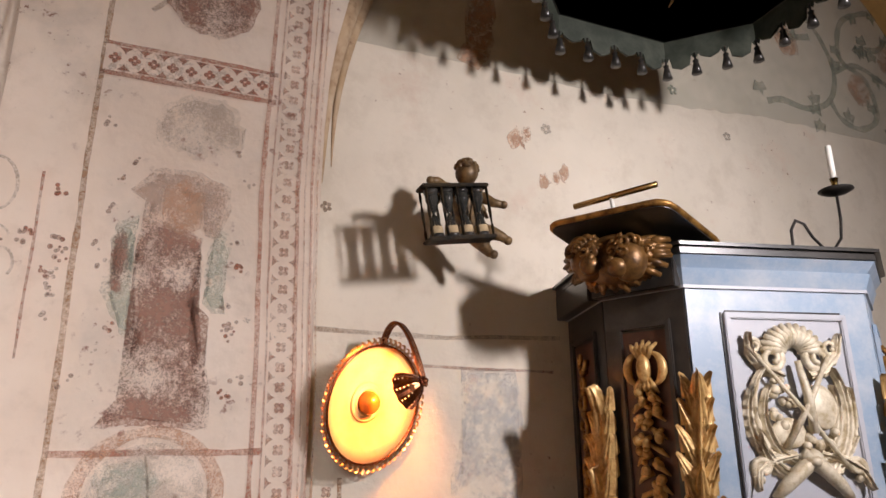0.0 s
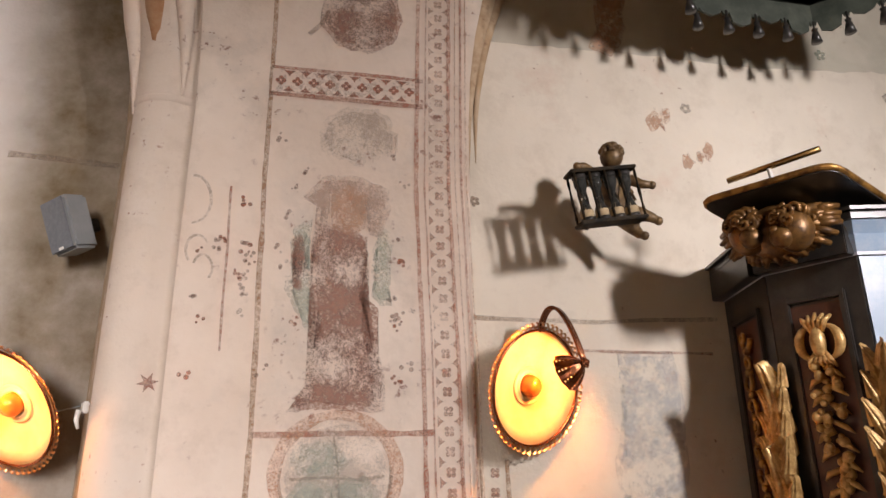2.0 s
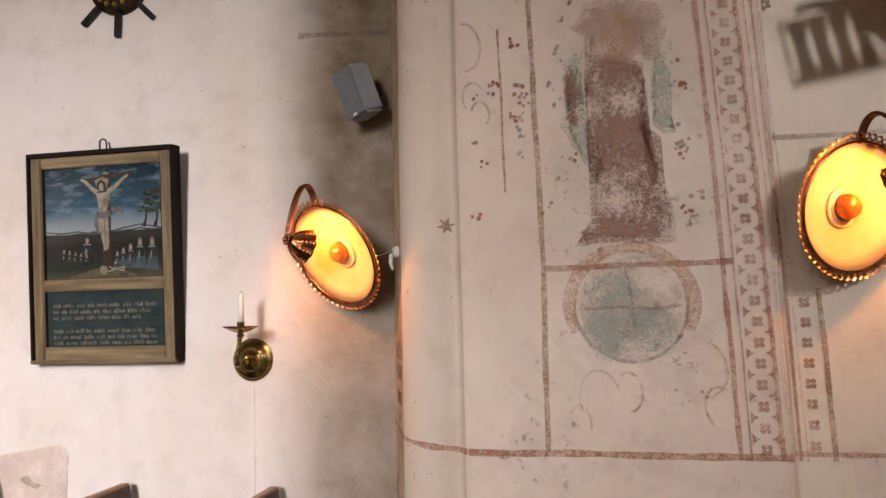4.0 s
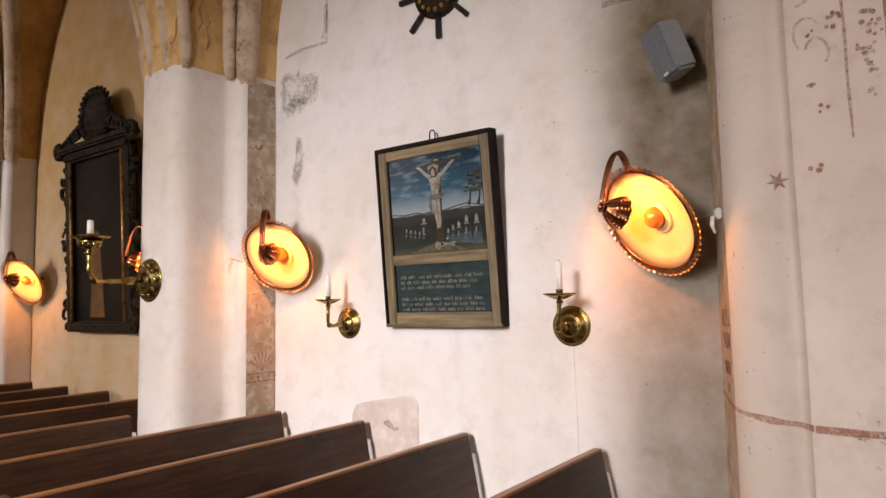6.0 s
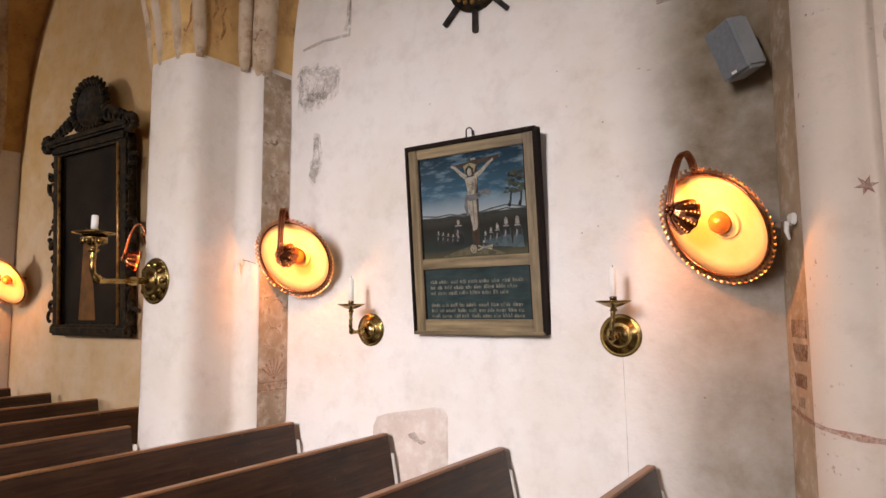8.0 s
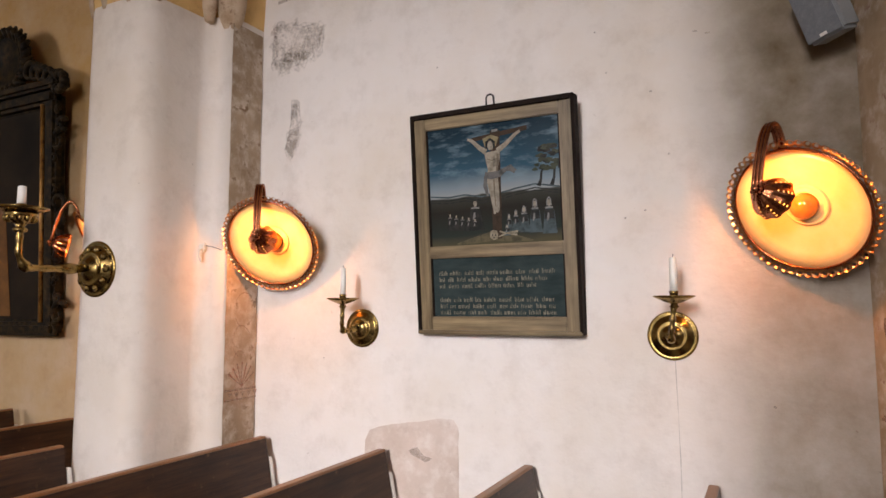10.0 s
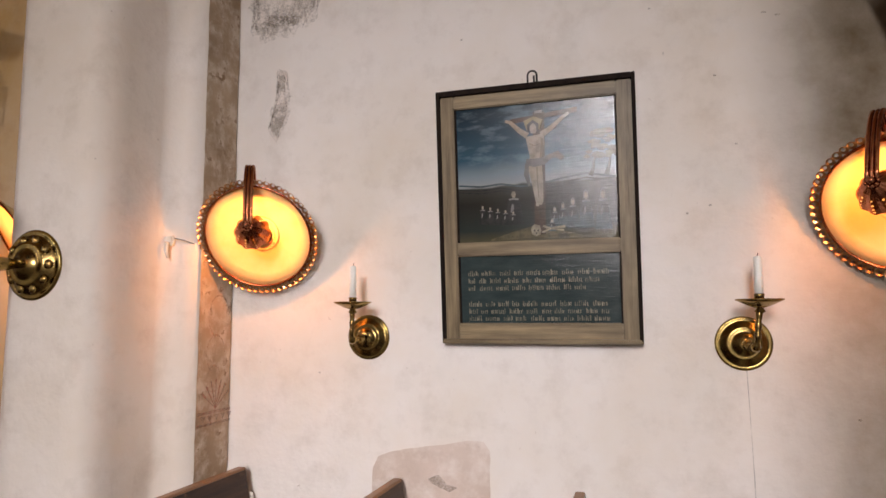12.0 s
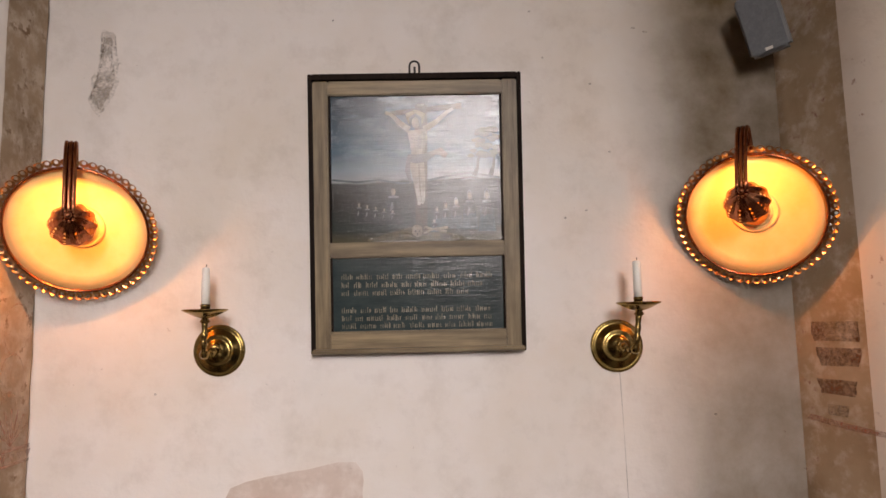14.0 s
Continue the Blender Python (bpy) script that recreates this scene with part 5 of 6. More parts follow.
star = [(1.888 + (0.042 if k % 2 == 0 else 0.016) * math.cos(math.pi * k / 6 + 0.2), 2.072 + (0.042 if k % 2 == 0 else 0.016) * math.sin(math.pi * k / 6 + 0.2)) for k in range(12)]
bm = bmesh.new()
hub, tips = bm.verts.new((1.888, 0, 2.072)), [bm.verts.new((x, 0, z)) for x, z in star]
for a, b in zip(tips, tips[1:] + tips[:1]):
    bm.faces.new((hub, a, b))
hug(part("painted_star", bm, F_STAR, fp, "small red star"), 0.008)
hug(strip(fp, "border_line", [(1.565, 1.19), (1.62, 1.168), (1.7, 1.152), (1.82, 1.135), (1.96, 1.12)], 0.024, 0, F_RED, 41))

# brick stamps and line on the reveal side of the same pier
for i, (z, h, a, b) in enumerate(((1.53, 0.075, 1.585, 1.652), (1.432, 0.07, 1.592, 1.65), (1.315, 0.06, 1.592, 1.64), (1.225, 0.04, 1.6, 1.625))):
    mark = rough_edge([(a, z - h / 2), (b, z - h / 2), (b + 0.004, z + h / 2), (a - 0.004, z + h / 2)], 0.015, 0.012, i + 2)
    hug(flat(fp, "painted_brick_mark", mark, 0, F_BRICK if i < 3 else F_BROWN, 0.0), 0.007)

# west reveal: faded palmette with a red line
wp = thing("wall_painting", "faded red palmette and line on a bare reveal", "wall painting", pose(-1.5605, 0, 0))
for z, w, mt in ((1.145, 0.014, F_RED), (1.09, 0.012, F_RED)):
    bm = bmesh.new()
    bm.faces.new([bm.verts.new((0, y, zz)) for y, zz in ((-0.262, z - w / 2), (-0.01, z - w / 2), (-0.01, z + w / 2), (-0.262, z + w / 2))])
    part("border_line", bm, mt, wp)
for k in range(5):
    bm = bmesh.new()
    y = -0.24 + 0.05 * k
    bm.faces.new([bm.verts.new((0, yy, zz)) for yy, zz in ((y, 1.13), (y + 0.04, 1.13), (y + 0.02, 1.1))])
    part("border_point", bm, F_RED, wp)
for k in range(7):
    a = -1.0 + 2.0 * k / 6
    bm = bmesh.new()
    p0, p1 = Vector((-0.13, 1.16)), Vector((-0.13 + 0.12 * math.sin(a), 1.16 + 0.14 * math.cos(a)))
    n = Vector((math.cos(a), -math.sin(a))) * 0.006
    bm.faces.new([bm.verts.new((0, q.x, q.y)) for q in (p0 - n * 0.3, p1 - n, p1 + n, p0 + n * 0.3)])
    part("palmette_leaf", bm, F_RED, wp)
for i, (y, z, r) in enumerate(((-0.14, 1.42, 0.07), (-0.12, 1.6, 0.08), (-0.15, 1.3, 0.05))):
    bm = bmesh.new()
    ps = [(y + r * math.cos(a), z + 1.3 * r * math.sin(a)) for a in [0.4 * k for k in range(12)]]
    for (a, b), (c, d) in zip(ps, ps[1:]):
        bm.faces.new([bm.verts.new((0, *q)) for q in ((a, b - 0.004), (c, d - 0.004), (c, d + 0.004), (a, b + 0.004))])
    part("painted_scroll", bm, F_ORANGE, wp)

# patches, flaking and cracks on the limewashed wall
ws = thing("plaster_patch", "pink repaired plaster patch low on the wall", "plaster patch", pose(0, 0, 0))
bm = bmesh.new()
slab(bm, rough_edge([(-0.80, 0.45), (-0.79, 0.9), (-0.76, 0.955), (-0.70, 0.98), (-0.33, 1.045), (-0.265, 1.045), (-0.235, 1.01), (-0.23, 0.45)], 0.04, 0.008, 3), -0.004, 0.001)
part("patch", bm, M_PATCH, ws)
bm = bmesh.new()
slab(bm, rough_edge([(-0.52, 0.87), (-0.47, 0.89), (-0.43, 0.85), (-0.38, 0.84), (-0.42, 0.82), (-0.5, 0.85)], 0.015, 0.006, 5), -0.007, -0.003)
part("flaked_edge", bm, F_BROWN, ws)
wl = thing("wall_painting", "traces of old grey painting and cracks on limewash", "wall painting", pose(0, 0, 0))
WY = -0.0035
coats(wl, "flaked_patch", rough_edge([(-1.37, 2.55), (-1.33, 2.5), (-1.28, 2.57), (-1.27, 2.72), (-1.30, 2.86), (-1.335, 2.86), (-1.33, 2.72), (-1.37, 2.66)], 0.015, 0.04, 3), WY, C_FLAKE)
coats(wl, "flaked_patch", rough_edge([(-1.5, 3.1), (-1.42, 3.04), (-1.25, 3.07), (-1.14, 3.14), (-1.12, 3.3), (-1.3, 3.34), (-1.5, 3.36)], 0.02, 0.08, 5), WY, C_FLAKE)
coats(wl, "flaked_patch", rough_edge([(-1.42, 3.11), (-1.24, 3.1), (-1.22, 3.15), (-1.4, 3.17)], 0.025, 0.015, 6), WY - 0.002, C_FLAKE)
strip(wl, "old_line", [(-1.46, 3.5), (-1.25, 3.53), (-1.02, 3.515), (-1.01, 3.66), (-1.015, 3.9)], 0.022, WY, F_BROWN, 3)
strip(wl, "old_line", [(-1.06, 3.55), (-1.03, 3.62), (-1.02, 3.8)], 0.03, WY - 0.001, F_BROWN, 5)
for i, (x, z) in enumerate(((0.95, 2.848), (1.0, 2.83), (0.75, 2.6), (0.62, 2.02), (0.82, 2.3), (-1.07, 1.33), (-0.35, 2.9), (0.5, 2.93), (-0.62, 1.36), (1.2, 1.2), (0.55, 2.72), (0.71, 2.05))):
    flat(wl, "dark_fleck", blob(x, z, 0.012 if i < 2 else 0.006, 0.005, 8, i, 0.6), WY, F_BROWN)
strip(wl, "hairline_crack", [(0.82, 1.39), (0.823, 1.1), (0.825, 0.7)], 0.004, WY, F_GREYLOSS, 9)
strip(wl, "hairline_crack", [(1.05, 3.18), (1.3, 3.17), (1.55, 3.16)], 0.03, WY, F_BROWN, 11)


# ---- pulpit bay ----
BY = -0.254
pb = thing("wall_painting", "faded vines, borders and red lines behind the pulpit", "wall painting", pose(0, 0, 0))
strip(pb, "border_line", [(3.26, 2.40), (3.9, 2.395), (4.55, 2.43)], 0.022, BY, F_BROWN, 1)
strip(pb, "border_line", [(3.66, 2.25), (4.25, 2.255), (4.5, 2.25)], 0.014, BY, F_RED, 2)
# pool of blue daylight beside the pulpit's shadow, painted on the wall
coats(pb, "daylight_patch", rough_edge([(4.0, 1.2), (3.93, 1.5), (3.94, 1.75), (4.0, 1.95), (3.99, 2.24), (4.27, 2.25), (4.3, 2.1), (4.28, 1.7), (4.24, 1.2)], 0.04, 0.02, 2), BY, C_DAYLIGHT)
strip(pb, "border_line", [(3.29, 1.07), (3.285, 1.76)], 0.012, BY, F_OCHRE, 4)
strip(pb, "border_line", [(3.42, 1.07), (3.405, 1.76)], 0.02, BY, F_OCHRE, 5)
strip(pb, "border_line", [(3.26, 1.10), (3.9, 1.09)], 0.02, BY, F_RED, 6)
for k in range(8):
    stamp(Q2, pb, pose(3.348, BY - 0.001, 1.13 + 0.082 * k, 0, 45, 0))
# wall tone turns green-grey above about z 3.95
flat(pb, "green_grey_zone", rough_edge([(3.31, 3.93), (3.8, 3.94), (4.4, 3.96), (5.0, 3.95), (5.6, 4.0), (6.3, 4.06), (8.8, 4.1), (8.8, 5.6), (3.6, 5.6)], 0.05, 0.03, 21), BY + 0.001, F_GREENGREY)
coats(pb, "painted_red_post", rough_edge([(4.03, 4.0), (4.15, 3.98), (4.2, 4.1), (4.2, 4.6), (4.06, 4.6)], 0.04, 0.03, 8), BY - 0.003, C_ORANGE)
coats(pb, "painted_red_post", rough_edge([(3.98, 3.96), (4.1, 3.93), (4.14, 4.02), (4.02, 4.06)], 0.03, 0.02, 9), BY - 0.005, C_ORANGE)
for i, (x, z, r, mt) in enumerate(((4.34, 3.53, 0.05, F_ROBE), (4.40, 3.58, 0.03, F_ROBE), (4.53, 3.635, 0.035, F_GREYLOSS), (5.92, 3.846, 0.035, F_GREYLOSS), (4.5, 3.31, 0.03, F_ROBE), (4.58, 3.34, 0.025, F_ROBE), (4.64, 3.38, 0.03, F_ROBE), (3.285, 2.99, 0.03, F_BROWN), (5.5, 4.1, 0.04, F_LEAF))):
    if mt is F_ROBE:
        coats(pb, "painted_stain", blob(x, z, r * 0.9, r * 1.2, 16, i, 0.9), BY, C_ORANGE)
        continue
    bm = bmesh.new()
    for k in range(5):
        a = 2 * math.pi * k / 5 + i
        slab(bm, blob(x + r * 0.6 * math.cos(a), z + r * 0.6 * math.sin(a), r * 0.38, r * 0.38, 8, k + i, 0.4), BY - 0.0015, BY)
    part("painted_flower", bm, mt, pb)
vines = [[(6.35, 4.2), (6.5, 4.24), (6.75, 4.22), (7.0, 4.34), (7.1, 4.6), (7.0, 4.9), (6.8, 5.1)], [(7.0, 4.34), (7.1, 4.2), (7.3, 4.16), (7.5, 4.3), (7.45, 4.6), (7.2, 4.75), (7.3, 5.1), (7.7, 5.3)], [(7.1, 4.6), (7.4, 4.72), (7.8, 4.6), (8.1, 4.8)], [(6.9, 4.86), (6.6, 4.8), (6.45, 4.95), (6.6, 5.2)], [(7.45, 4.9), (7.7, 4.95), (7.9, 5.2)]]
for i, v in enumerate(vines):
    sm = []
    for j in range(len(v) - 1):
        p0, p1, p2, p3 = v[max(j - 1, 0)], v[j], v[j + 1], v[min(j + 2, len(v) - 1)]
        for t in (0, 0.2, 0.4, 0.6, 0.8):
            sm.append(tuple(0.5 * (2 * p1[q] + (p2[q] - p0[q]) * t + (2 * p0[q] - 5 * p1[q] + 4 * p2[q] - p3[q]) * t * t + (3 * p1[q] - p0[q] - 3 * p2[q] + p3[q]) * t ** 3) for q in (0, 1)))
    sm.append(v[-1])
    strip(pb, "painted_vine", sm, 0.05, BY, F_LEAF, i + 50)
for i in range(26):
    v = rnd.choice(vines)
    x, z = rnd.choice(v)
    x, z = x + rnd.uniform(-0.14, 0.14), z + rnd.uniform(-0.12, 0.12)
    a0 = rnd.uniform(0, 6)
    flat(pb, "painted_leaf", [(x + 0.075 * r * math.cos(a0 + t), z + 0.075 * r * math.sin(a0 + t)) for t, r in zip([2 * math.pi * k / 10 for k in range(10)], (1.2, 0.5, 0.9, 0.45, 0.8, 0.4, 0.8, 0.45, 0.9, 0.5))], BY - 0.001 - 0.0001 * i, F_LEAF)
for i, (x, z) in enumerate(((6.65, 4.75), (7.35, 4.5), (7.75, 4.85), (6.8, 5.2))):
    coats(pb, "painted_fruit", blob(x, z, 0.11, 0.12, 16, i, 0.3), BY - 0.004, C_ORANGE)


def leaf(bm, spine, out, width, lobes=5, depth=0.03, curl=0.04):
    """A carved acanthus leaf: a fluted, lobed surface along a bent spine, with a curled tip and a back."""
    spine = [Vector(q) for q in spine]
    out = Vector(out).normalized()
    n, m = 36, 14
    def along(t):
        f = t * (len(spine) - 1)
        i = min(int(f), len(spine) - 2)
        return spine[i].lerp(spine[i + 1], f - i)
    front, back = [], []
    for i in range(n + 1):
        t = i / n
        c = along(t)
        d = (along(min(1, t + 0.02)) - along(max(0, t - 0.02))).normalized()
        side = d.cross(out).normalized()
        saw = (t * lobes) % 1.0
        w = width * (0.25 + 0.75 * math.sin(math.pi * min(1, 0.12 + 0.88 * t) ** 0.8)) * (0.5 + 0.5 * (1 - saw) ** 0.5 if t < 0.97 else 0.2)
        lift = curl * t ** 3
        row, brow = [], []
        for j in range(m + 1):
            s = -1 + 2 * j / m
            h = depth * (1 - s * s) ** 0.7 + 0.2 * depth * math.cos(s * 13) + 0.25 * depth * (1 if abs(s) < 0.1 else 0) - 0.35 * depth * abs(s) * saw
            sweep = d * (-0.25 * width * abs(s) ** 1.5)
            row.append(bm.verts.new(c + side * (s * w) + out * (h + lift) + sweep * -1))
            brow.append(bm.verts.new(c + side * (s * w) + out * (min(h, 0) + lift - 0.004) + sweep * -1))
        front.append(row)
        back.append(brow)
    for grid in (front, back):
        for a, b in zip(grid, grid[1:]):
            for j in range(m):
                bm.faces.new((a[j], a[j + 1], b[j + 1], b[j]))
    return bm


def scroll(bm, c, r, axis_x, axis_z, turns=1.6, thick=0.014, a0=0.0, out=(0, 0, 0), hand=1):
    c, ax, az, out = Vector(c), Vector(axis_x), Vector(axis_z), Vector(out)
    n = int(14 * turns)
    pts = [c + ax * (r * (1 - 0.75 * i / n) * math.cos(a0 + hand * 2 * math.pi * turns * i / n)) + az * (r * (1 - 0.75 * i / n) * math.sin(a0 + hand * 2 * math.pi * turns * i / n)) + out * (0.02 * i / n) for i in range(n + 1)]
    tube(bm, pts, [thick * (1 - 0.4 * i / n) for i in range(n + 1)], 7)
    return bm


def pulpit():
    V = [Vector(q) for q in ((4.62, -0.25), (4.475, -0.76), (4.625, -1.10), (5.425, -1.30), (5.80, -1.06), (6.0, -0.25))]
    p = thing("pulpit", "black and grey-blue baroque pulpit with gilded carving", "pulpit", pose(5.3, -0.25, 0))
    O = Vector((5.3, -0.25, 0))

    def ring(bm, off, z0, z1, off2=None):
        """A moulding that follows the plan, pushed out by off at z0 and off2 at z1."""
        off2 = off if off2 is None else off2
        def pushed(d):
            outp = []
            for i, v in enumerate(V):
                ns = []
                for a, b in ((i - 1, i), (i, i + 1)):
                    if 0 <= a and b < len(V):
                        e = (V[b] - V[a]).normalized()
                        ns.append(Vector((e.y, -e.x)))
                n = sum(ns, Vector((0, 0)))
                n = n / max(0.5, n.length_squared / len(ns)) if len(ns) == 2 else ns[0]
                outp.append(v + n * d)
            return outp
        a = [bm.verts.new(Vector((q.x, q.y, z0)) - O) for q in pushed(off)]
        b = [bm.verts.new(Vector((q.x, q.y, z1)) - O) for q in pushed(off2)]
        n = len(a)
        for k in range(n):
            bm.faces.new((a[k], a[(k + 1) % n], b[(k + 1) % n], b[k]))
        bm.faces.new(a)
        bm.faces.new(b)
        return bm
    part("body", ring(bmesh.new(), 0.0, 1.25, 2.6), M_BLUE, p, "grey-blue painted body")
    part("cornice", ring(ring(bmesh.new(), 0.075, 2.655, 2.685), 0.095, 2.685, 2.70), M_DARK, p, "dark polished top moulding")
    part("cornice_cove", ring(ring(bmesh.new(), 0.03, 2.6, 2.65, 0.07), 0.02, 2.535, 2.6, 0.045), M_BLUE, p, "blue painted cove")
    part("cornice_bead", ring(bmesh.new(), 0.022, 2.52, 2.534), M_PALEBLUE, p)
    part("base_moulding", ring(ring(bmesh.new(), 0.06, 1.2, 1.26), 0.03, 1.26, 1.3), M_DARK, p)
    part("foot", ring(bmesh.new(), -0.25, 0.9, 1.2, -0.02), M_BLUE, p)
    bm = lathe(bmesh.new(), [(0.3, 0), (0.3, 0.12), (0.16, 0.2), (0.13, 0.6), (0.2, 0.9)], Matrix.Translation((0, -0.45, 0)), 8)
    part("post", bm, M_BLUE, p)

    def face(i):
        a, b = V[i], V[i + 1]
        e = (b - a)
        L = e.length
        e = e / L
        n = Vector((e.y, -e.x))
        def at(u, z, d):
            q = a + e * u + n * d
            return Vector((q.x, q.y, z)) - O
        return L, at, Vector((e.x, e.y, 0)), Vector((n.x, n.y, 0))

    def block(at, u0, u1, z0, z1, d0, d1, bevel=0.004):
        bm = bmesh.new()
        vs = [bm.verts.new(at(u, z, d)) for d in (d0, d1) for u, z in ((u0, z0), (u1, z0), (u1, z1), (u0, z1))]
        for f in ((0, 1, 2, 3), (7, 6, 5, 4), (0, 4, 5, 1), (1, 5, 6, 2), (2, 6, 7, 3), (3, 7, 4, 0)):
            bm.faces.new([vs[k] for k in f])
        if bevel:
            bmesh.ops.bevel(bm, geom=bm.edges[:], offset=bevel, segments=2, affect="EDGES")
        return bm
    # side faces; the two turned from the light have shade painted near black
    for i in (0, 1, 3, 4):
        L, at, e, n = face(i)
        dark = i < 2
        part("face_board", block(at, 0.0, L, 1.3, 2.52, 0.003, 0.012, 0), M_DARK if dark else M_BLUE, p, "board blackened for its shaded side" if dark else "")
        part("panel", block(at, L * 0.22, L * 0.80, 1.36, 2.36, 0.012, 0.018), M_DARKRED if dark else M_PALEBLUE, p, "dark red panel, darkened for its shaded side" if dark else "pale panel")
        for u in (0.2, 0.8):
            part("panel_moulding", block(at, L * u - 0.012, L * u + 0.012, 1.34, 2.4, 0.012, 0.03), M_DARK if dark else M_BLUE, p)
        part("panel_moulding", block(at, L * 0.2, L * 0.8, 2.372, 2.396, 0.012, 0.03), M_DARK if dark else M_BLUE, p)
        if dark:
            part("shaded_cove", block(at, -0.02, L, 2.522, 2.653, 0.004, 0.077), M_DARK, p, "cove blackened for its shaded side")
        # hanging festoon
        bm = bmesh.new()
        u0 = L * 0.5
        if i == 1 or i == 3:
            for s in (-1, 1):
                tube(bm, [at(u0 + s * (0.03 + 0.05 * math.cos(a)), 2.2 + 0.065 * math.sin(a), 0.035) for a in [-1.5 + 0.3 * k for k in range(11)]], [0.006 + 0.014 * math.sin(math.pi * k / 10) for k in range(11)], 8)
            ball(bm, at(u0, 2.2, 0.045), 0.034, 14, (0.9, 0.9, 1.8))
            for k in range(5):
                d = (k - 2) * 0.02
                tube(bm, [at(u0 + d * 0.5, 2.24, 0.04), at(u0 + d, 2.285, 0.05), at(u0 + d * 1.5, 2.32 - abs(d) * 0.4, 0.03)], [0.008, 0.013, 0.006], 7)
                tube(bm, [at(u0 + d * 0.5, 2.16, 0.04), at(u0 + d, 2.125, 0.05), at(u0 + d * 1.3, 2.1, 0.03)], [0.008, 0.012, 0.005], 7)
            r2 = random.Random(4)
            for k in range(46):
                t = k / 45
                w = 0.05 * math.sin(math.pi * (0.2 + 0.75 * t)) + 0.008
                ball(bm, at(u0 + r2.uniform(-w, w), 2.12 - 0.47 * t, 0.03 + r2.uniform(0, 0.025)), r2.uniform(0.012, 0.022), 8, (1, 1, r2.uniform(0.7, 1.2)))
            for k in range(14):
                t = k / 13
                s = -1 if k % 2 else 1
                q = 2.1 - 0.45 * t
                tube(bm, [at(u0, q, 0.03), at(u0 + s * 0.045, q - 0.02, 0.045), at(u0 + s * 0.07, q - 0.045, 0.03)], [0.01, 0.012, 0.003], 6)
            tube(bm, [at(u0, 1.66, 0.03), at(u0 - 0.01, 1.6, 0.04), at(u0, 1.55, 0.03)], [0.02, 0.016, 0.004], 6)
        else:
            for k in range(9):
                z = 2.28 - 0.1 * k
                scroll(bm, at(u0 + 0.02 * math.sin(k * 2), z, 0.03), 0.05, e, (0, 0, 1), 1.2, 0.014, k * 1.3, n, 1 if k % 2 else -1)
                ball(bm, at(u0, z - 0.05, 0.035), 0.022, 8)
        part("carved_festoon", bm, M_GOLD if i == 1 else M_GILT, p, "gilded carved fruit festoon", True)
    # front face
    L, at, e, n = face(2)
    part("face_board", block(at, 0.0, L, 1.3, 2.52, 0.002, 0.01, 0), M_BLUE, p)
    pu0, pu1 = 0.165, L - 0.135
    part("panel", block(at, pu0, pu1, 1.36, 2.40, 0.01, 0.018), M_PALEBLUE, p, "pale grey panel")
    for u in (pu0, pu1):
        part("panel_moulding", block(at, u - 0.014, u + 0.014, 1.34, 2.42, 0.01, 0.032), M_PALEBLUE, p)
        part("panel_groove", block(at, u - 0.02 * (1 if u < 0.4 else -1) - 0.003, u - 0.02 * (1 if u < 0.4 else -1) + 0.003, 1.34, 2.42, 0.01, 0.016, 0), M_DARK, p)
    part("panel_moulding", block(at, pu0, pu1, 2.394, 2.42, 0.01, 0.032), M_PALEBLUE, p)
    part("panel_groove", block(at, pu0, pu1, 2.424, 2.43, 0.01, 0.016, 0), M_DARK, p)
    cu, cz = L * 0.515, 2.06
    def Q(u, z, d):
        return at(cu + u, cz + z, d)
    # shell crest
    for k in range(13):
        bm = bmesh.new()
        a = math.pi * (0.02 + 0.96 * k / 12)
        tube(bm, [Q(0.03 * math.cos(a), 0.2 + 0.02 * math.sin(a), 0.03), Q(0.09 * math.cos(a), 0.2 + 0.07 * math.sin(a), 0.055), Q(0.14 * math.cos(a), 0.2 + 0.115 * math.sin(a), 0.035)], [0.012, 0.02, 0.012], 7)
        part("shell_rib", bm, M_PALEGILT, p, "pale gilded shell rib", True)
    for s in (-1, 1):
        bm = bmesh.new()
        scroll(bm, Q(s * 0.1, 0.17, 0.035), 0.055, e, (0, 0, 1), 1.5, 0.018, math.pi / 2, n, s)
        part("carved_scroll", bm, M_PALEGILT, p, "", True)
        part("carved_scroll", scroll(bmesh.new(), Q(s * 0.17, 0.22, 0.03), 0.035, e, (0, 0, 1), 1.3, 0.012, 0, n, -s), M_PALEGILT, p, "", True)
    # side acanthus, each side of layered curved fronds
    for s in (-1, 1):
        arc = lambda r, a0, a1, k: [Q(s * (r * math.cos(a0 + (a1 - a0) * i / k)) * 0.92, -0.04 + 1.12 * r * math.sin(a0 + (a1 - a0) * i / k), 0.022) for i in range(k + 1)]
        for r, a0, a1, w in ((0.225, -1.25, 0.75, 0.034), (0.175, -1.3, 0.55, 0.028), (0.24, -1.1, -0.35, 0.03), (0.245, -0.5, 0.35, 0.03)):
            part("carved_acanthus", leaf(bmesh.new(), arc(r, a0, a1, 9), n, w, 6, 0.026, 0.02), M_PALEGILT, p, "pale gilded acanthus frond", True)
        part("carved_acanthus", leaf(bmesh.new(), [Q(s * 0.06, 0.1, 0.03), Q(s * 0.13, 0.13, 0.03), Q(s * 0.19, 0.19, 0.03), Q(s * 0.2, 0.27, 0.03)], n, 0.032, 4, 0.026, 0.02), M_PALEGILT, p, "", True)
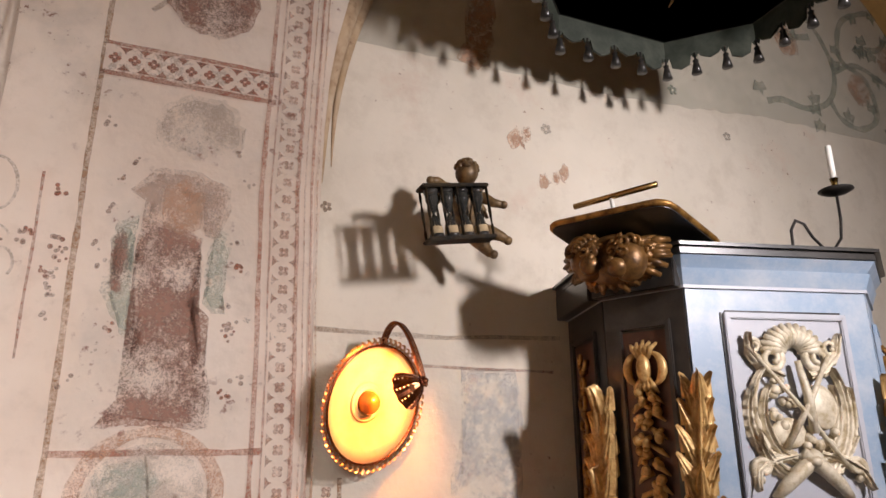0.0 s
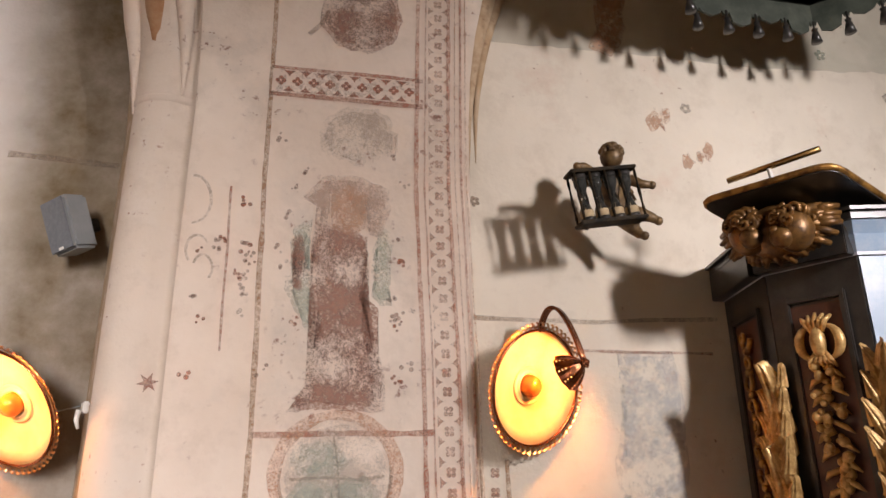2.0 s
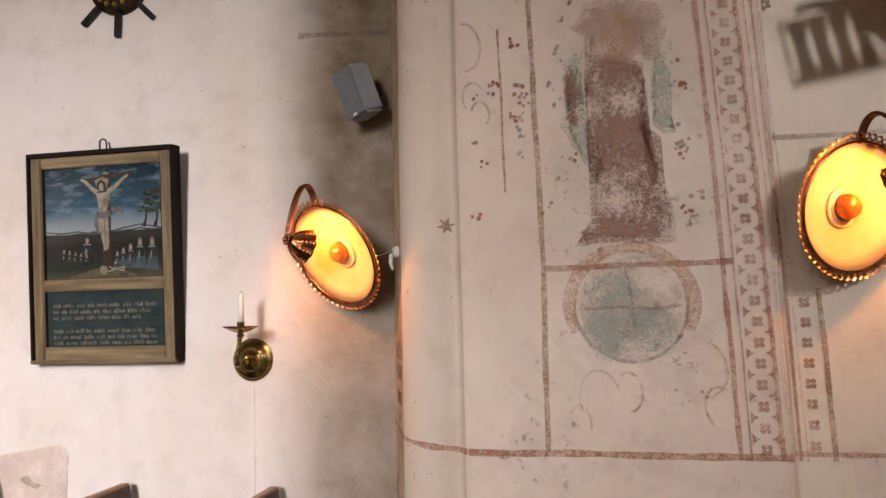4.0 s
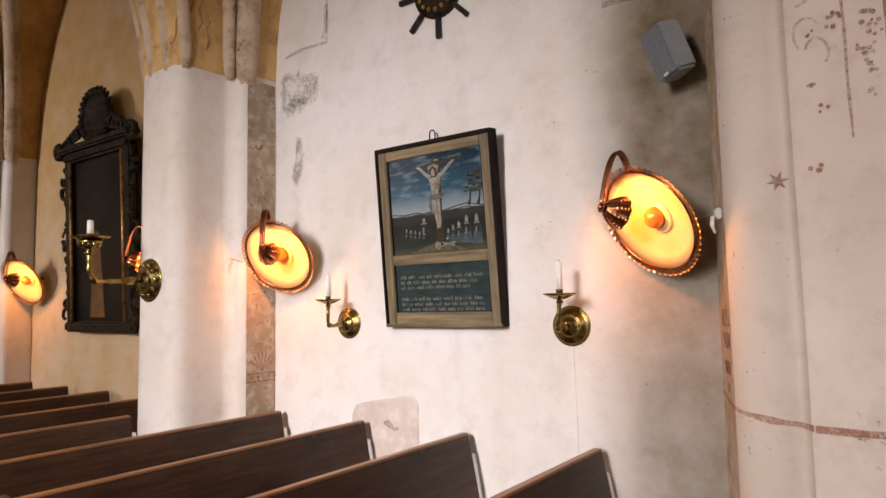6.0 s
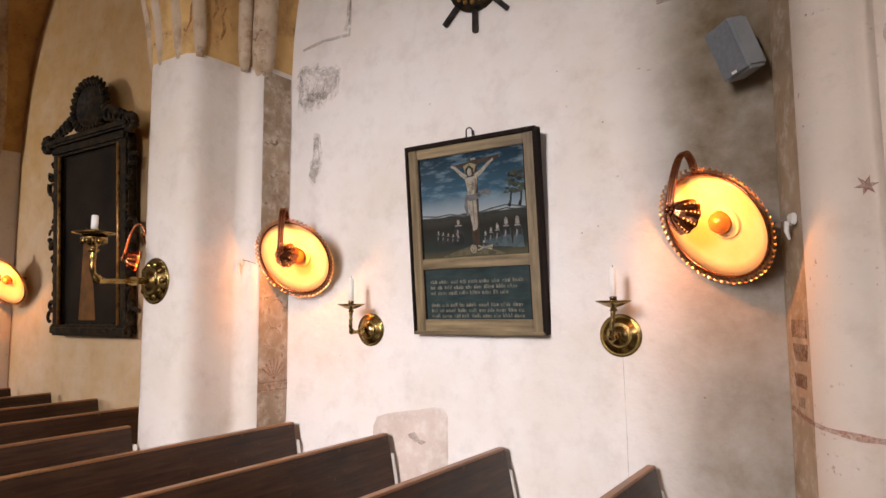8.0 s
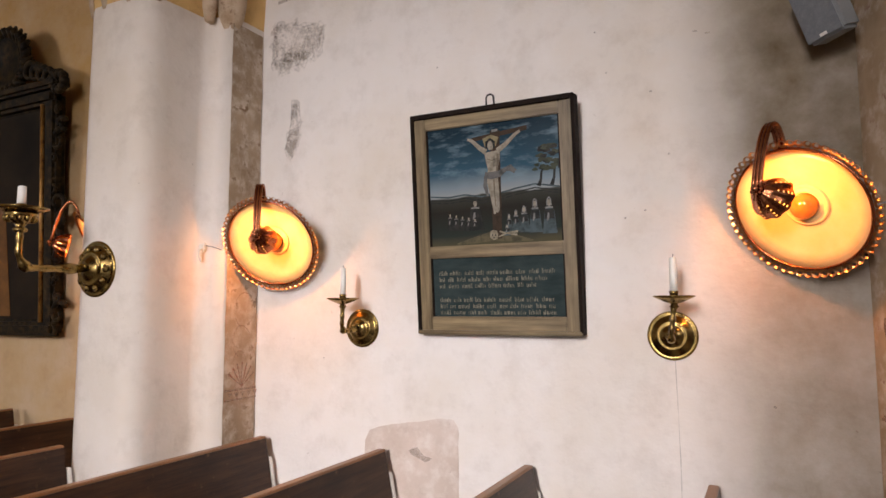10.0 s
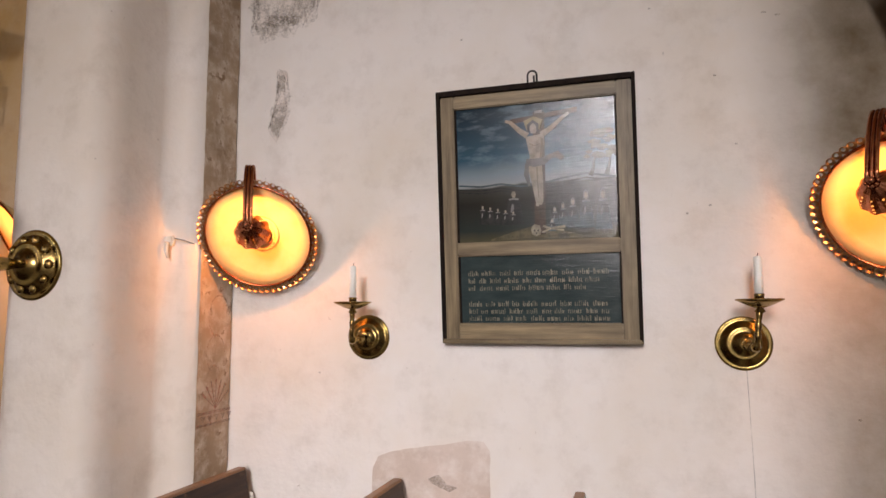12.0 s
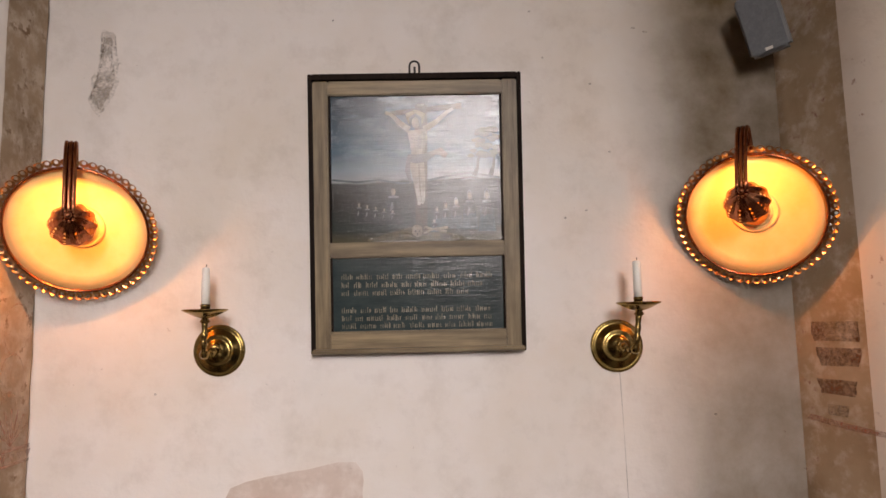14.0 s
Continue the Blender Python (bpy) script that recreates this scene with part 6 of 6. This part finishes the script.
        part("carved_acanthus", leaf(bmesh.new(), [Q(s * 0.05, -0.2, 0.03), Q(s * 0.15, -0.22, 0.03), Q(s * 0.22, -0.26, 0.03), Q(s * 0.24, -0.33, 0.03)], n, 0.03, 4, 0.026, 0.02), M_PALEGILT, p, "", True)
        part("carved_scroll", scroll(bmesh.new(), Q(s * 0.2, -0.25, 0.035), 0.045, e, (0, 0, 1), 1.2, 0.015, -math.pi / 2, n, s), M_PALEGILT, p, "", True)
    # crossed instruments and shield
    for u0, z0, u1, z1, r in ((-0.21, 0.22, 0.16, -0.26, 0.009), (0.14, 0.18, -0.1, -0.18, 0.012), (0.0, 0.16, 0.03, -0.12, 0.018)):
        part("carved_staff", tube(bmesh.new(), [Q(u0, z0, 0.06), Q((u0 + u1) / 2, (z0 + z1) / 2, 0.075), Q(u1, z1, 0.06)], [r * 0.7, r, r], 8), M_PALEGILT, p, "", True)
    part("carved_shield", ball(bmesh.new(), Q(0.09, -0.02, 0.035), 0.085, 18, (0.85, 0.35, 1.05), Matrix.Rotation(math.atan2(e.y, e.x), 4, "Z")), M_PALEGILT, p, "", True)
    part("carved_shield", ball(bmesh.new(), Q(-0.06, -0.12, 0.03), 0.075, 18, (1, 0.3, 0.8), Matrix.Rotation(math.atan2(e.y, e.x), 4, "Z")), M_PALEGILT, p, "", True)
    r3 = random.Random(8)
    for k in range(30):
        bm = bmesh.new()
        ball(bm, Q(r3.uniform(-0.12, -0.02) if k < 18 else r3.uniform(0.0, 0.12), r3.uniform(-0.12, 0.12) if k < 18 else r3.uniform(-0.18, -0.1), r3.uniform(0.03, 0.06)), r3.uniform(0.012, 0.022), 8)
        part("carved_fruit", bm, M_PALEGILT, p, "", True)
    # tied tails
    bm = bmesh.new()
    for s in (-1, 1):
        tube(bm, [Q(-s * 0.03, -0.2, 0.05), Q(s * 0.04, -0.25, 0.06), Q(s * 0.11, -0.31, 0.05), Q(s * 0.16, -0.36, 0.035)], [0.028, 0.03, 0.026, 0.016], 9)
    tube(bm, [Q(-0.035, -0.225, 0.05), Q(0, -0.225, 0.095), Q(0.035, -0.225, 0.05)], 0.02, 8)
    part("carved_ribbon", bm, M_PALEGILT, p, "", True)
    # gilt leaves on the corners
    for i, zt in ((1, 2.13), (2, 2.17), (3, 2.17), (4, 2.1)):
        ns = Vector((0, 0))
        for a, b in ((i - 1, i), (i, i + 1)):
            d = (V[b] - V[a]).normalized()
            ns += Vector((d.y, -d.x))
        o3 = Vector((ns.x, ns.y, 0)).normalized()
        side = Vector((-o3.y, o3.x, 0))
        base = Vector((V[i].x, V[i].y, 1.3)) - O
        hh = zt - 1.3

        def stem(t):
            return base + o3 * (0.02 + 0.018 * math.sin(5.5 * t) + 0.05 * max(0, t - 0.85)) + side * 0.014 * math.sin(6 * t + i) + Vector((0, 0, hh * t))
        for t0, t1, w in ((0.0, 0.6, 0.075), (0.42, 1.0, 0.07)):
            spine = [stem(t0 + (t1 - t0) * k / 6) + o3 * (0.012 if t0 else 0.0) for k in range(7)]
            part("corner_leaf", leaf(bmesh.new(), spine, o3, w, 5, 0.045, 0.06), M_GOLD, p, "pale gilded acanthus leaf on the corner", True)
            for sg in (-1, 1):
                for k in range(4):
                    q0 = stem(t0 + (t1 - t0) * (0.05 + 0.2 * k))
                    tip = q0 + side * sg * w * (0.85 - 0.08 * k) + Vector((0, 0, hh * 0.2)) + o3 * 0.012
                    part("corner_leaf", leaf(bmesh.new(), [q0 + o3 * 0.01, q0.lerp(tip, 0.5) + o3 * 0.03 - Vector((0, 0, 0.01)), tip], (o3 + side * sg * 0.4).normalized(), 0.038, 2, 0.022, 0.03), M_GOLD, p, "", True)
    # book rest with gilt edge
    q0, q1 = Vector((4.14, -0.84, 2.80)), Vector((4.41, -1.29, 2.80))
    q2, q3 = Vector((4.80, -1.17, 2.69)), Vector((4.54, -0.70, 2.69))
    bm = bmesh.new()
    c = (q0 + q1 + q2 + q3) / 4
    outline = []
    for a, b, d in ((q3, q0, q1), (q0, q1, q2), (q1, q2, q3), (q2, q3, q0)):
        for t in (0.0, 0.25, 0.5, 0.75, 1.0):
            s0 = b + (a - b).normalized() * 0.07
            s1 = b + (d - b).normalized() * 0.07
            outline.append((1 - t) ** 2 * s0 + 2 * t * (1 - t) * b + t * t * s1)
    lo = [bm.verts.new(v - O) for v in outline]
    hi = [bm.verts.new(v - O + Vector((0, 0, 0.03))) for v in outline]
    k = len(lo)
    bm.faces.new(lo)
    bm.faces.new(hi)
    for j in range(k):
        bm.faces.new((lo[j], lo[(j + 1) % k], hi[(j + 1) % k], hi[j]))
    part("book_rest", bm, M_DARK, p, "black book rest")
    part("book_rest_edge", tube(bmesh.new(), [v - O + Vector((0, 0, 0.018)) for v in outline], 0.014, 8, True), M_GILT, p, "worn gilt edge", True)
    # carved heads with wings under the book rest, a plain shape
    bm = bmesh.new()
    hc = Vector((4.37, -0.98, 2.63))
    fx = Vector((0.523, -0.853, 0))
    fo = Vector((-0.853, -0.523, 0))
    for s in (-1, 1):
        h = hc + fx * (s * 0.088) + fo * 0.05 + Vector((0, 0, 0.005 - 0.012 * s))
        ball(bm, h - O, 0.082, 20, (0.92, 0.92, 1.12))
        ball(bm, h - O + fo * 0.055 - fx * s * 0.03 + Vector((0, 0, -0.035)), 0.045, 12)
        ball(bm, h - O + fo * 0.08 - fx * s * 0.045 + Vector((0, 0, -0.01)), 0.018, 8)
        r4 = random.Random(20 + s)
        for k in range(34):
            a, b = r4.uniform(0, 6.28), r4.uniform(0.2, 1.35)
            curl = scroll(bmesh.new(), h - O + Vector((0.08 * math.cos(a) * math.cos(b), 0.08 * math.sin(a) * math.cos(b), 0.09 * math.sin(b))), 0.022, fx, (0, 0, 1), 1.1, 0.012, r4.uniform(0, 6), fo)
            part("hair_curl", curl, M_DARKGILT, p, "", True)
    r7 = random.Random(12)
    for row, (r0, r1, cnt) in enumerate(((0.06, 0.14, 20), (0.09, 0.165, 24), (0.12, 0.195, 28))):
        for k in range(cnt):
            a = math.pi * (0.93 + 1.14 * (k + r7.uniform(-0.3, 0.3)) / (cnt - 1))
            r1j = r1 * r7.uniform(0.9, 1.06)
            sw = r7.uniform(-0.12, 0.12)
            base = hc + fx * (r0 * 1.25 * math.cos(a)) + Vector((0, 0, 0.05 + r0 * math.sin(a))) + fo * (0.035 - 0.02 * row)
            tip = hc + fx * (r1j * 1.2 * math.cos(a + sw)) + Vector((0, 0, 0.05 + r1j * 0.85 * math.sin(a + sw))) - fo * 0.025 * row
            part("wing_feather", tube(bmesh.new(), [base - O, (base + tip) / 2 - O + fo * 0.018, tip - O + fo * 0.004], [0.014, 0.017, 0.011], 6), M_DARKGILT, p, "", True)
    ball(bm, hc - O - fo * 0.05 + Vector((0, 0, 0.02)), 0.15, 14, (1, 1, 0.8))
    part("head_carving", bm, M_DARKGILT, p, "gilded carved winged heads", True)


pulpit()

# brass reading lamp tube on the book rest
rl = thing("reading_lamp", "slim brass tube reading lamp on the book rest", "lamp", pose(4.36, -1.035, 2.83))
t0, t1 = Vector((4.268, -0.874, 2.911)), Vector((4.455, -1.2, 2.925))
o = Vector((4.36, -1.035, 2.83))
part("tube", tube(bmesh.new(), [t0 - o, t0.lerp(t1, 0.5) - o, t1 - o], 0.0135, 12), metal("polished_brass", (0.6, 0.36, 0.14), (0.42, 0.22, 0.08), 0.25), rl, "", True)
part("stem", tube(bmesh.new(), [Vector((0, 0, -0.005)), t0.lerp(t1, 0.46) - o], 0.009, 8), M_WHITEPLASTIC, rl, "pale stem", True)

# iron candle arm on the parapet
ca = thing("candlestick", "thin black iron candle arm with white candle on the pulpit", "candlestick", pose(5.107, -1.25, 2.70))
pts = [(0, 0, 0), (0.012, 0, 0.02), (0.015, 0, 0.09), (0.05, 0, 0.14), (0.1, 0, 0.13), (0.14, 0, 0.075), (0.2, 0, 0.03), (0.27, 0, 0.035), (0.325, 0, 0.09), (0.345, 0, 0.18), (0.348, 0, 0.31)]
part("arm", tube(bmesh.new(), pts, 0.0065, 7), M_IRON, ca, "", True)
part("drip_pan", lathe(bmesh.new(), [(0.01, 0.3), (0.05, 0.312), (0.075, 0.326), (0.073, 0.33), (0.04, 0.318), (0.001, 0.316)], Matrix.Translation((0.348, 0, 0)), 24), M_IRON, ca, "", True)
part("candle_socket", lathe(bmesh.new(), [(0.012, 0.318), (0.018, 0.34), (0.013, 0.36), (0.019, 0.385), (0.001, 0.385)], Matrix.Translation((0.348, 0, 0)), 16), M_BRASS, ca, "", True)
cd = part("candle", lathe(bmesh.new(), [(0.0145, 0.38), (0.013, 0.55), (0.001, 0.556)], Matrix.Translation((0.348, 0, 0)), 14), M_CANDLE, ca, "white candle", True)

# ---- sounding board over the pulpit ----
sb = thing("sounding_board", "dark hanging pulpit canopy with scalloped green lambrequin and tassels", "canopy", pose(4.68, -1.35, 3.83))
x0, x1, y0, y1, ch = -0.66, 0.66, -0.66, 0.62, 0.32
P8 = [(x0 + ch, y0), (x1 - ch, y0), (x1, y0 + ch), (x1, y1 - ch), (x1 - ch, y1), (x0 + ch, y1), (x0, y1 - ch), (x0, y0 + ch)]


def prism(bm, k0, za, k1, zb):
    a = [bm.verts.new((x * k0, y * k0, za)) for x, y in P8]
    b = [bm.verts.new((x * k1, y * k1, zb)) for x, y in P8]
    for k in range(8):
        bm.faces.new((a[k], a[(k + 1) % 8], b[(k + 1) % 8], b[k]))
    bm.faces.new(a)
    bm.faces.new(b)
    return bm


part("ceiling_board", prism(bmesh.new(), 0.985, 0.2, 0.985, 0.23), M_DARK, sb, "dark underside")
part("cornice", prism(prism(prism(bmesh.new(), 1.02, 0.2, 1.12, 0.3), 1.12, 0.3, 1.12, 0.34), 1.0, 0.34, 0.5, 0.7), M_DARK, sb)
part("rod", tube(bmesh.new(), [(0, 0, 0.69), (0, 0, CROWN - 3.83)], 0.02, 8), M_IRON, sb)
bm = bmesh.new()
for k in range(16):
    a = 2 * math.pi * k / 16
    tube(bm, [(0.05 * math.cos(a), 0.05 * math.sin(a), 0.19), (0.2 * math.cos(a), 0.2 * math.sin(a), 0.185), ((0.3 + 0.08 * (k % 2)) * math.cos(a), (0.3 + 0.08 * (k % 2)) * math.sin(a), 0.192)], [0.02, 0.014, 0.004], 6)
part("sunburst", bm, M_GILT, sb, "dim gilt rays", True)
for k in range(8):
    a, b = Vector(P8[k]), Vector(P8[(k + 1) % 8])
    L = (b - a).length
    n = 4 if L > 0.55 else 3
    for j in range(n):
        u0, u1 = a.lerp(b, j / n), a.lerp(b, (j + 1) / n)
        drop = 0.17 if j % 2 == 0 else 0.13
        bm = bmesh.new()
        inner, outer = [], []
        nrm = Vector((b.y - a.y, a.x - b.x)).normalized() * 0.012
        prof = [(0.0, 0.21), (0.0, 0.1), (0.06, 0.075), (0.12, 0.1), (0.2, 0.19 - drop + 0.02), (0.5, 0.19 - drop), (0.8, 0.19 - drop + 0.02), (0.88, 0.1), (0.94, 0.075), (1.0, 0.1), (1.0, 0.21)]
        for t, z in prof:
            q = u0.lerp(u1, t)
            outer.append(bm.verts.new((q.x + nrm.x, q.y + nrm.y, z)))
            inner.append(bm.verts.new((q.x, q.y, z)))
        bm.faces.new(outer)
        bm.faces.new(inner)
        for i in range(len(prof)):
            j2 = (i + 1) % len(prof)
            bm.faces.new((outer[i], outer[j2], inner[j2], inner[i]))
        part("lambrequin_lobe", bm, M_GREEN, sb, "dark green scalloped lobe")
        q = u0
        bm = lathe(bmesh.new(), [(0.006, 0.1), (0.006, 0.06), (0.017, 0.052), (0.011, 0.038), (0.016, 0.03), (0.028, -0.025), (0.001, -0.027)], Matrix.Translation((q.x, q.y, 0)), 10)
        part("tassel", bm, M_DARK, sb, "small dark tassel", True)


# ---- cherub with hourglasses on the wall ----
def cherub():
    """A plain flying figure, one mesh, held from the wall by an iron rod."""
    bm = bmesh.new()
    H = Vector((3.84, -0.66, 3.09))
    ball(bm, H, 0.055, 16, (0.95, 1, 1.08))
    r5 = random.Random(2)
    for k in range(40):
        a, b = r5.uniform(0, 6.3), r5.uniform(0.1, 1.5)
        ball(bm, H + Vector((0.052 * math.cos(a) * math.cos(b), 0.052 * math.sin(a) * math.cos(b), 0.06 * math.sin(b))), 0.014, 7)
    limbs = [([H + Vector((0, 0.01, -0.05)), Vector((3.84, -0.62, 3.0)), Vector((3.86, -0.58, 2.93)), Vector((3.91, -0.56, 2.86)), Vector((3.95, -0.56, 2.83))], [0.03, 0.06, 0.068, 0.062, 0.05]),
             ([Vector((3.93, -0.57, 2.85)), Vector((3.99, -0.6, 2.84)), Vector((4.03, -0.62, 2.82)), Vector((4.06, -0.63, 2.80))], [0.045, 0.034, 0.024, 0.018]),
             ([Vector((3.93, -0.55, 2.83)), Vector((3.96, -0.56, 2.79)), Vector((3.99, -0.58, 2.745)), Vector((4.0, -0.6, 2.735))], [0.045, 0.034, 0.022, 0.018]),
             ([Vector((3.88, -0.62, 3.0)), Vector((3.93, -0.66, 2.98)), Vector((3.96, -0.69, 2.95)), Vector((4.0, -0.71, 2.94))], [0.03, 0.026, 0.021, 0.016]),
             ([Vector((3.80, -0.62, 3.0)), Vector((3.74, -0.66, 3.0)), Vector((3.68, -0.7, 3.01)), Vector((3.64, -0.72, 3.0))], [0.03, 0.026, 0.021, 0.016])]
    for pts, rad in limbs:
        tube(bm, pts, rad, 10)
        ball(bm, pts[-1], rad[-1] * 1.2, 8)
        ball(bm, pts[0], rad[0], 8)
    for s in (-1, 1):
        for k in range(5):
            tube(bm, [Vector((3.84, -0.58, 3.0)), Vector((3.84 + s * (0.06 + 0.01 * k), -0.57, 3.05 - 0.015 * k)), Vector((3.84 + s * (0.11 + 0.008 * k), -0.58, 3.055 - 0.035 * k))], [0.02, 0.022, 0.008], 6)
    ob = tagged(link_mesh("cherub_figure", bm, M_STATUE, True), "small carved wooden cherub flying before the wall", "figurine")
    return ob


cherub()
bm = tube(bmesh.new(), [(3.88, -0.25, 2.88), (3.87, -0.42, 2.9), (3.87, -0.56, 2.92)], 0.008, 8)
tagged(link_mesh("wall_rod", bm, M_IRON, True), "thin iron rod that holds the cherub", "bracket")
hg = thing("hourglass_rack", "dark rack of four hourglasses held by the cherub", "hourglass", pose(3.775, -0.74, 2.74) @ Matrix.Rotation(radians(-9), 4, "Y"))
for z in (0.0, 0.235):
    part("rack_board", boxed(-0.16, 0.155, -0.045, 0.045, z - 0.008, z + 0.008, bevel=0.004), M_CARVED, hg)
for k in range(5):
    x = -0.145 + 0.0715 * k
    for y in (-0.037, 0.037):
        part("rack_post", lathe(bmesh.new(), [(0.005, 0.008), (0.007, 0.04), (0.004, 0.06), (0.0075, 0.118), (0.004, 0.17), (0.007, 0.2), (0.005, 0.228)], Matrix.Translation((x, y, 0)), 8), M_CARVED, hg, "slim turned dark post", True)
for k in range(4):
    x = -0.109 + 0.0715 * k
    part("glass", lathe(bmesh.new(), [(0.02, 0.01), (0.029, 0.03), (0.028, 0.06), (0.014, 0.1), (0.005, 0.117), (0.014, 0.135), (0.028, 0.175), (0.029, 0.205), (0.02, 0.225)], Matrix.Translation((x, 0, 0)), 16), M_GLASS, hg, "clear hourglass bulb", True)
    part("sand", lathe(bmesh.new(), [(0.021, 0.012), (0.0305, 0.03), (0.0295, 0.055), (0.02, 0.082), (0.001, 0.084)], Matrix.Translation((x, 0, 0)), 12), M_SAND, hg, "tan sand", True)
    for z in (0.012, 0.21):
        part("collar", lathe(bmesh.new(), [(0.031, z - 0.004), (0.032, z + 0.014), (0.001, z + 0.014)], Matrix.Translation((x, 0, 0)), 14), M_DARK, hg, "", True)


# ---- painted figures on the vault ----
from mathutils.bvhtree import BVHTree
vault = bpy.data.objects["ceiling"]
tree = BVHTree.FromPolygons([v.co[:] for v in vault.data.vertices], [q.vertices[:] for q in vault.data.polygons])
F_VAULTBROWN = fresco("worn_black_brown_vault_paint", (0.07, 0.04, 0.02), (0.16, 0.09, 0.04), 0.62, 26, 0.2, 5, 0.9)
F_VAULTRED = fresco("worn_red_vault_paint", (0.36, 0.11, 0.04), (0.45, 0.18, 0.07), 0.58, 26, 0.2, 5, 0.85)
vp = thing("vault_painting", "worn brown beast and red tendrils painted on the vault", "wall painting", pose(0, 0, 0))


def on_vault(c, u, v, inward):
    """A point of a drawing, laid on the curved vault."""
    q = Vector(c) + Vector((0.29, 0.95, 0)).normalized() * u + Vector((0.33, -0.1, 1)).normalized() * v
    hit = tree.find_nearest(q)[0]
    return hit + Vector(inward).normalized() * 0.012


def vault_stroke(name, c, pts, widths, mat, inward=(0.9, -0.28, -0.32)):
    bm = bmesh.new()
    rows = []
    n = len(pts)
    for i, (u, v) in enumerate(pts):
        a, b = pts[max(i - 1, 0)], pts[min(i + 1, n - 1)]
        d = Vector((b[0] - a[0], b[1] - a[1])).normalized()
        w = widths[i] if isinstance(widths, tuple) else widths
        rows.append([bm.verts.new(on_vault(c, u - d.y * w * s, v + d.x * w * s, inward)) for s in (1, 0, -1)])
    for a, b in zip(rows, rows[1:]):
        for j in (0, 1):
            bm.faces.new((a[j], a[j + 1], b[j + 1], b[j]))
    part(name, bm, mat, vp)


BC = (-5.747, -0.656, 4.172)
vault_stroke("painted_beast_body", BC, [(0.0, 0.27), (-0.03, 0.22), (-0.04, 0.14), (-0.03, 0.04), (0.0, -0.05), (0.02, -0.11)], (0.03, 0.09, 0.085, 0.075, 0.07, 0.03), F_VAULTBROWN)
vault_stroke("painted_beast_head", BC, [(-0.02, 0.24), (0.05, 0.25), (0.1, 0.2), (0.105, 0.13), (0.06, 0.08)], (0.03, 0.045, 0.04, 0.03, 0.012), F_VAULTBROWN)
vault_stroke("painted_beast_leg", BC, [(0.01, -0.08), (-0.03, -0.15), (-0.09, -0.19), (-0.13, -0.2)], (0.03, 0.022, 0.018, 0.012), F_VAULTBROWN)
vault_stroke("painted_beast_leg", BC, [(0.02, -0.08), (0.05, -0.17), (0.05, -0.24), (0.02, -0.27)], (0.03, 0.022, 0.018, 0.014), F_VAULTBROWN)
for c0, r, turns in (((0.02, 0.75), 0.12, 1.5), ((-0.2, 0.62), 0.1, 1.3), ((0.22, 0.95), 0.1, 1.4)):
    vault_stroke("painted_tendril", BC, [(c0[0] + r * (1 - k / 26) * math.cos(turns * 6.28 * k / 20), c0[1] + r * (1 - k / 26) * math.sin(turns * 6.28 * k / 20)) for k in range(21)], 0.012, F_VAULTRED)
vault_stroke("painted_tendril", BC, [(-0.2, 0.4), (-0.17, 0.2), (-0.14, 0.0), (-0.1, -0.2), (-0.04, -0.34)], (0.02, 0.03, 0.035, 0.03, 0.012), F_VAULTRED)
# brown strokes on the springing of the vault over the nearer pier
NC = (-1.744, -0.583, 3.672)
for k in range(6):
    u0, v0 = -0.16 + 0.06 * k, -0.2 + 0.13 * ((k * 3) % 4)
    vault_stroke("painted_tendril", NC, [(u0, v0), (u0 + 0.03, v0 + 0.08), (u0 + 0.01, v0 + 0.17), (u0 + 0.04, v0 + 0.24)], (0.006, 0.013, 0.01, 0.004), F_VAULTRED)
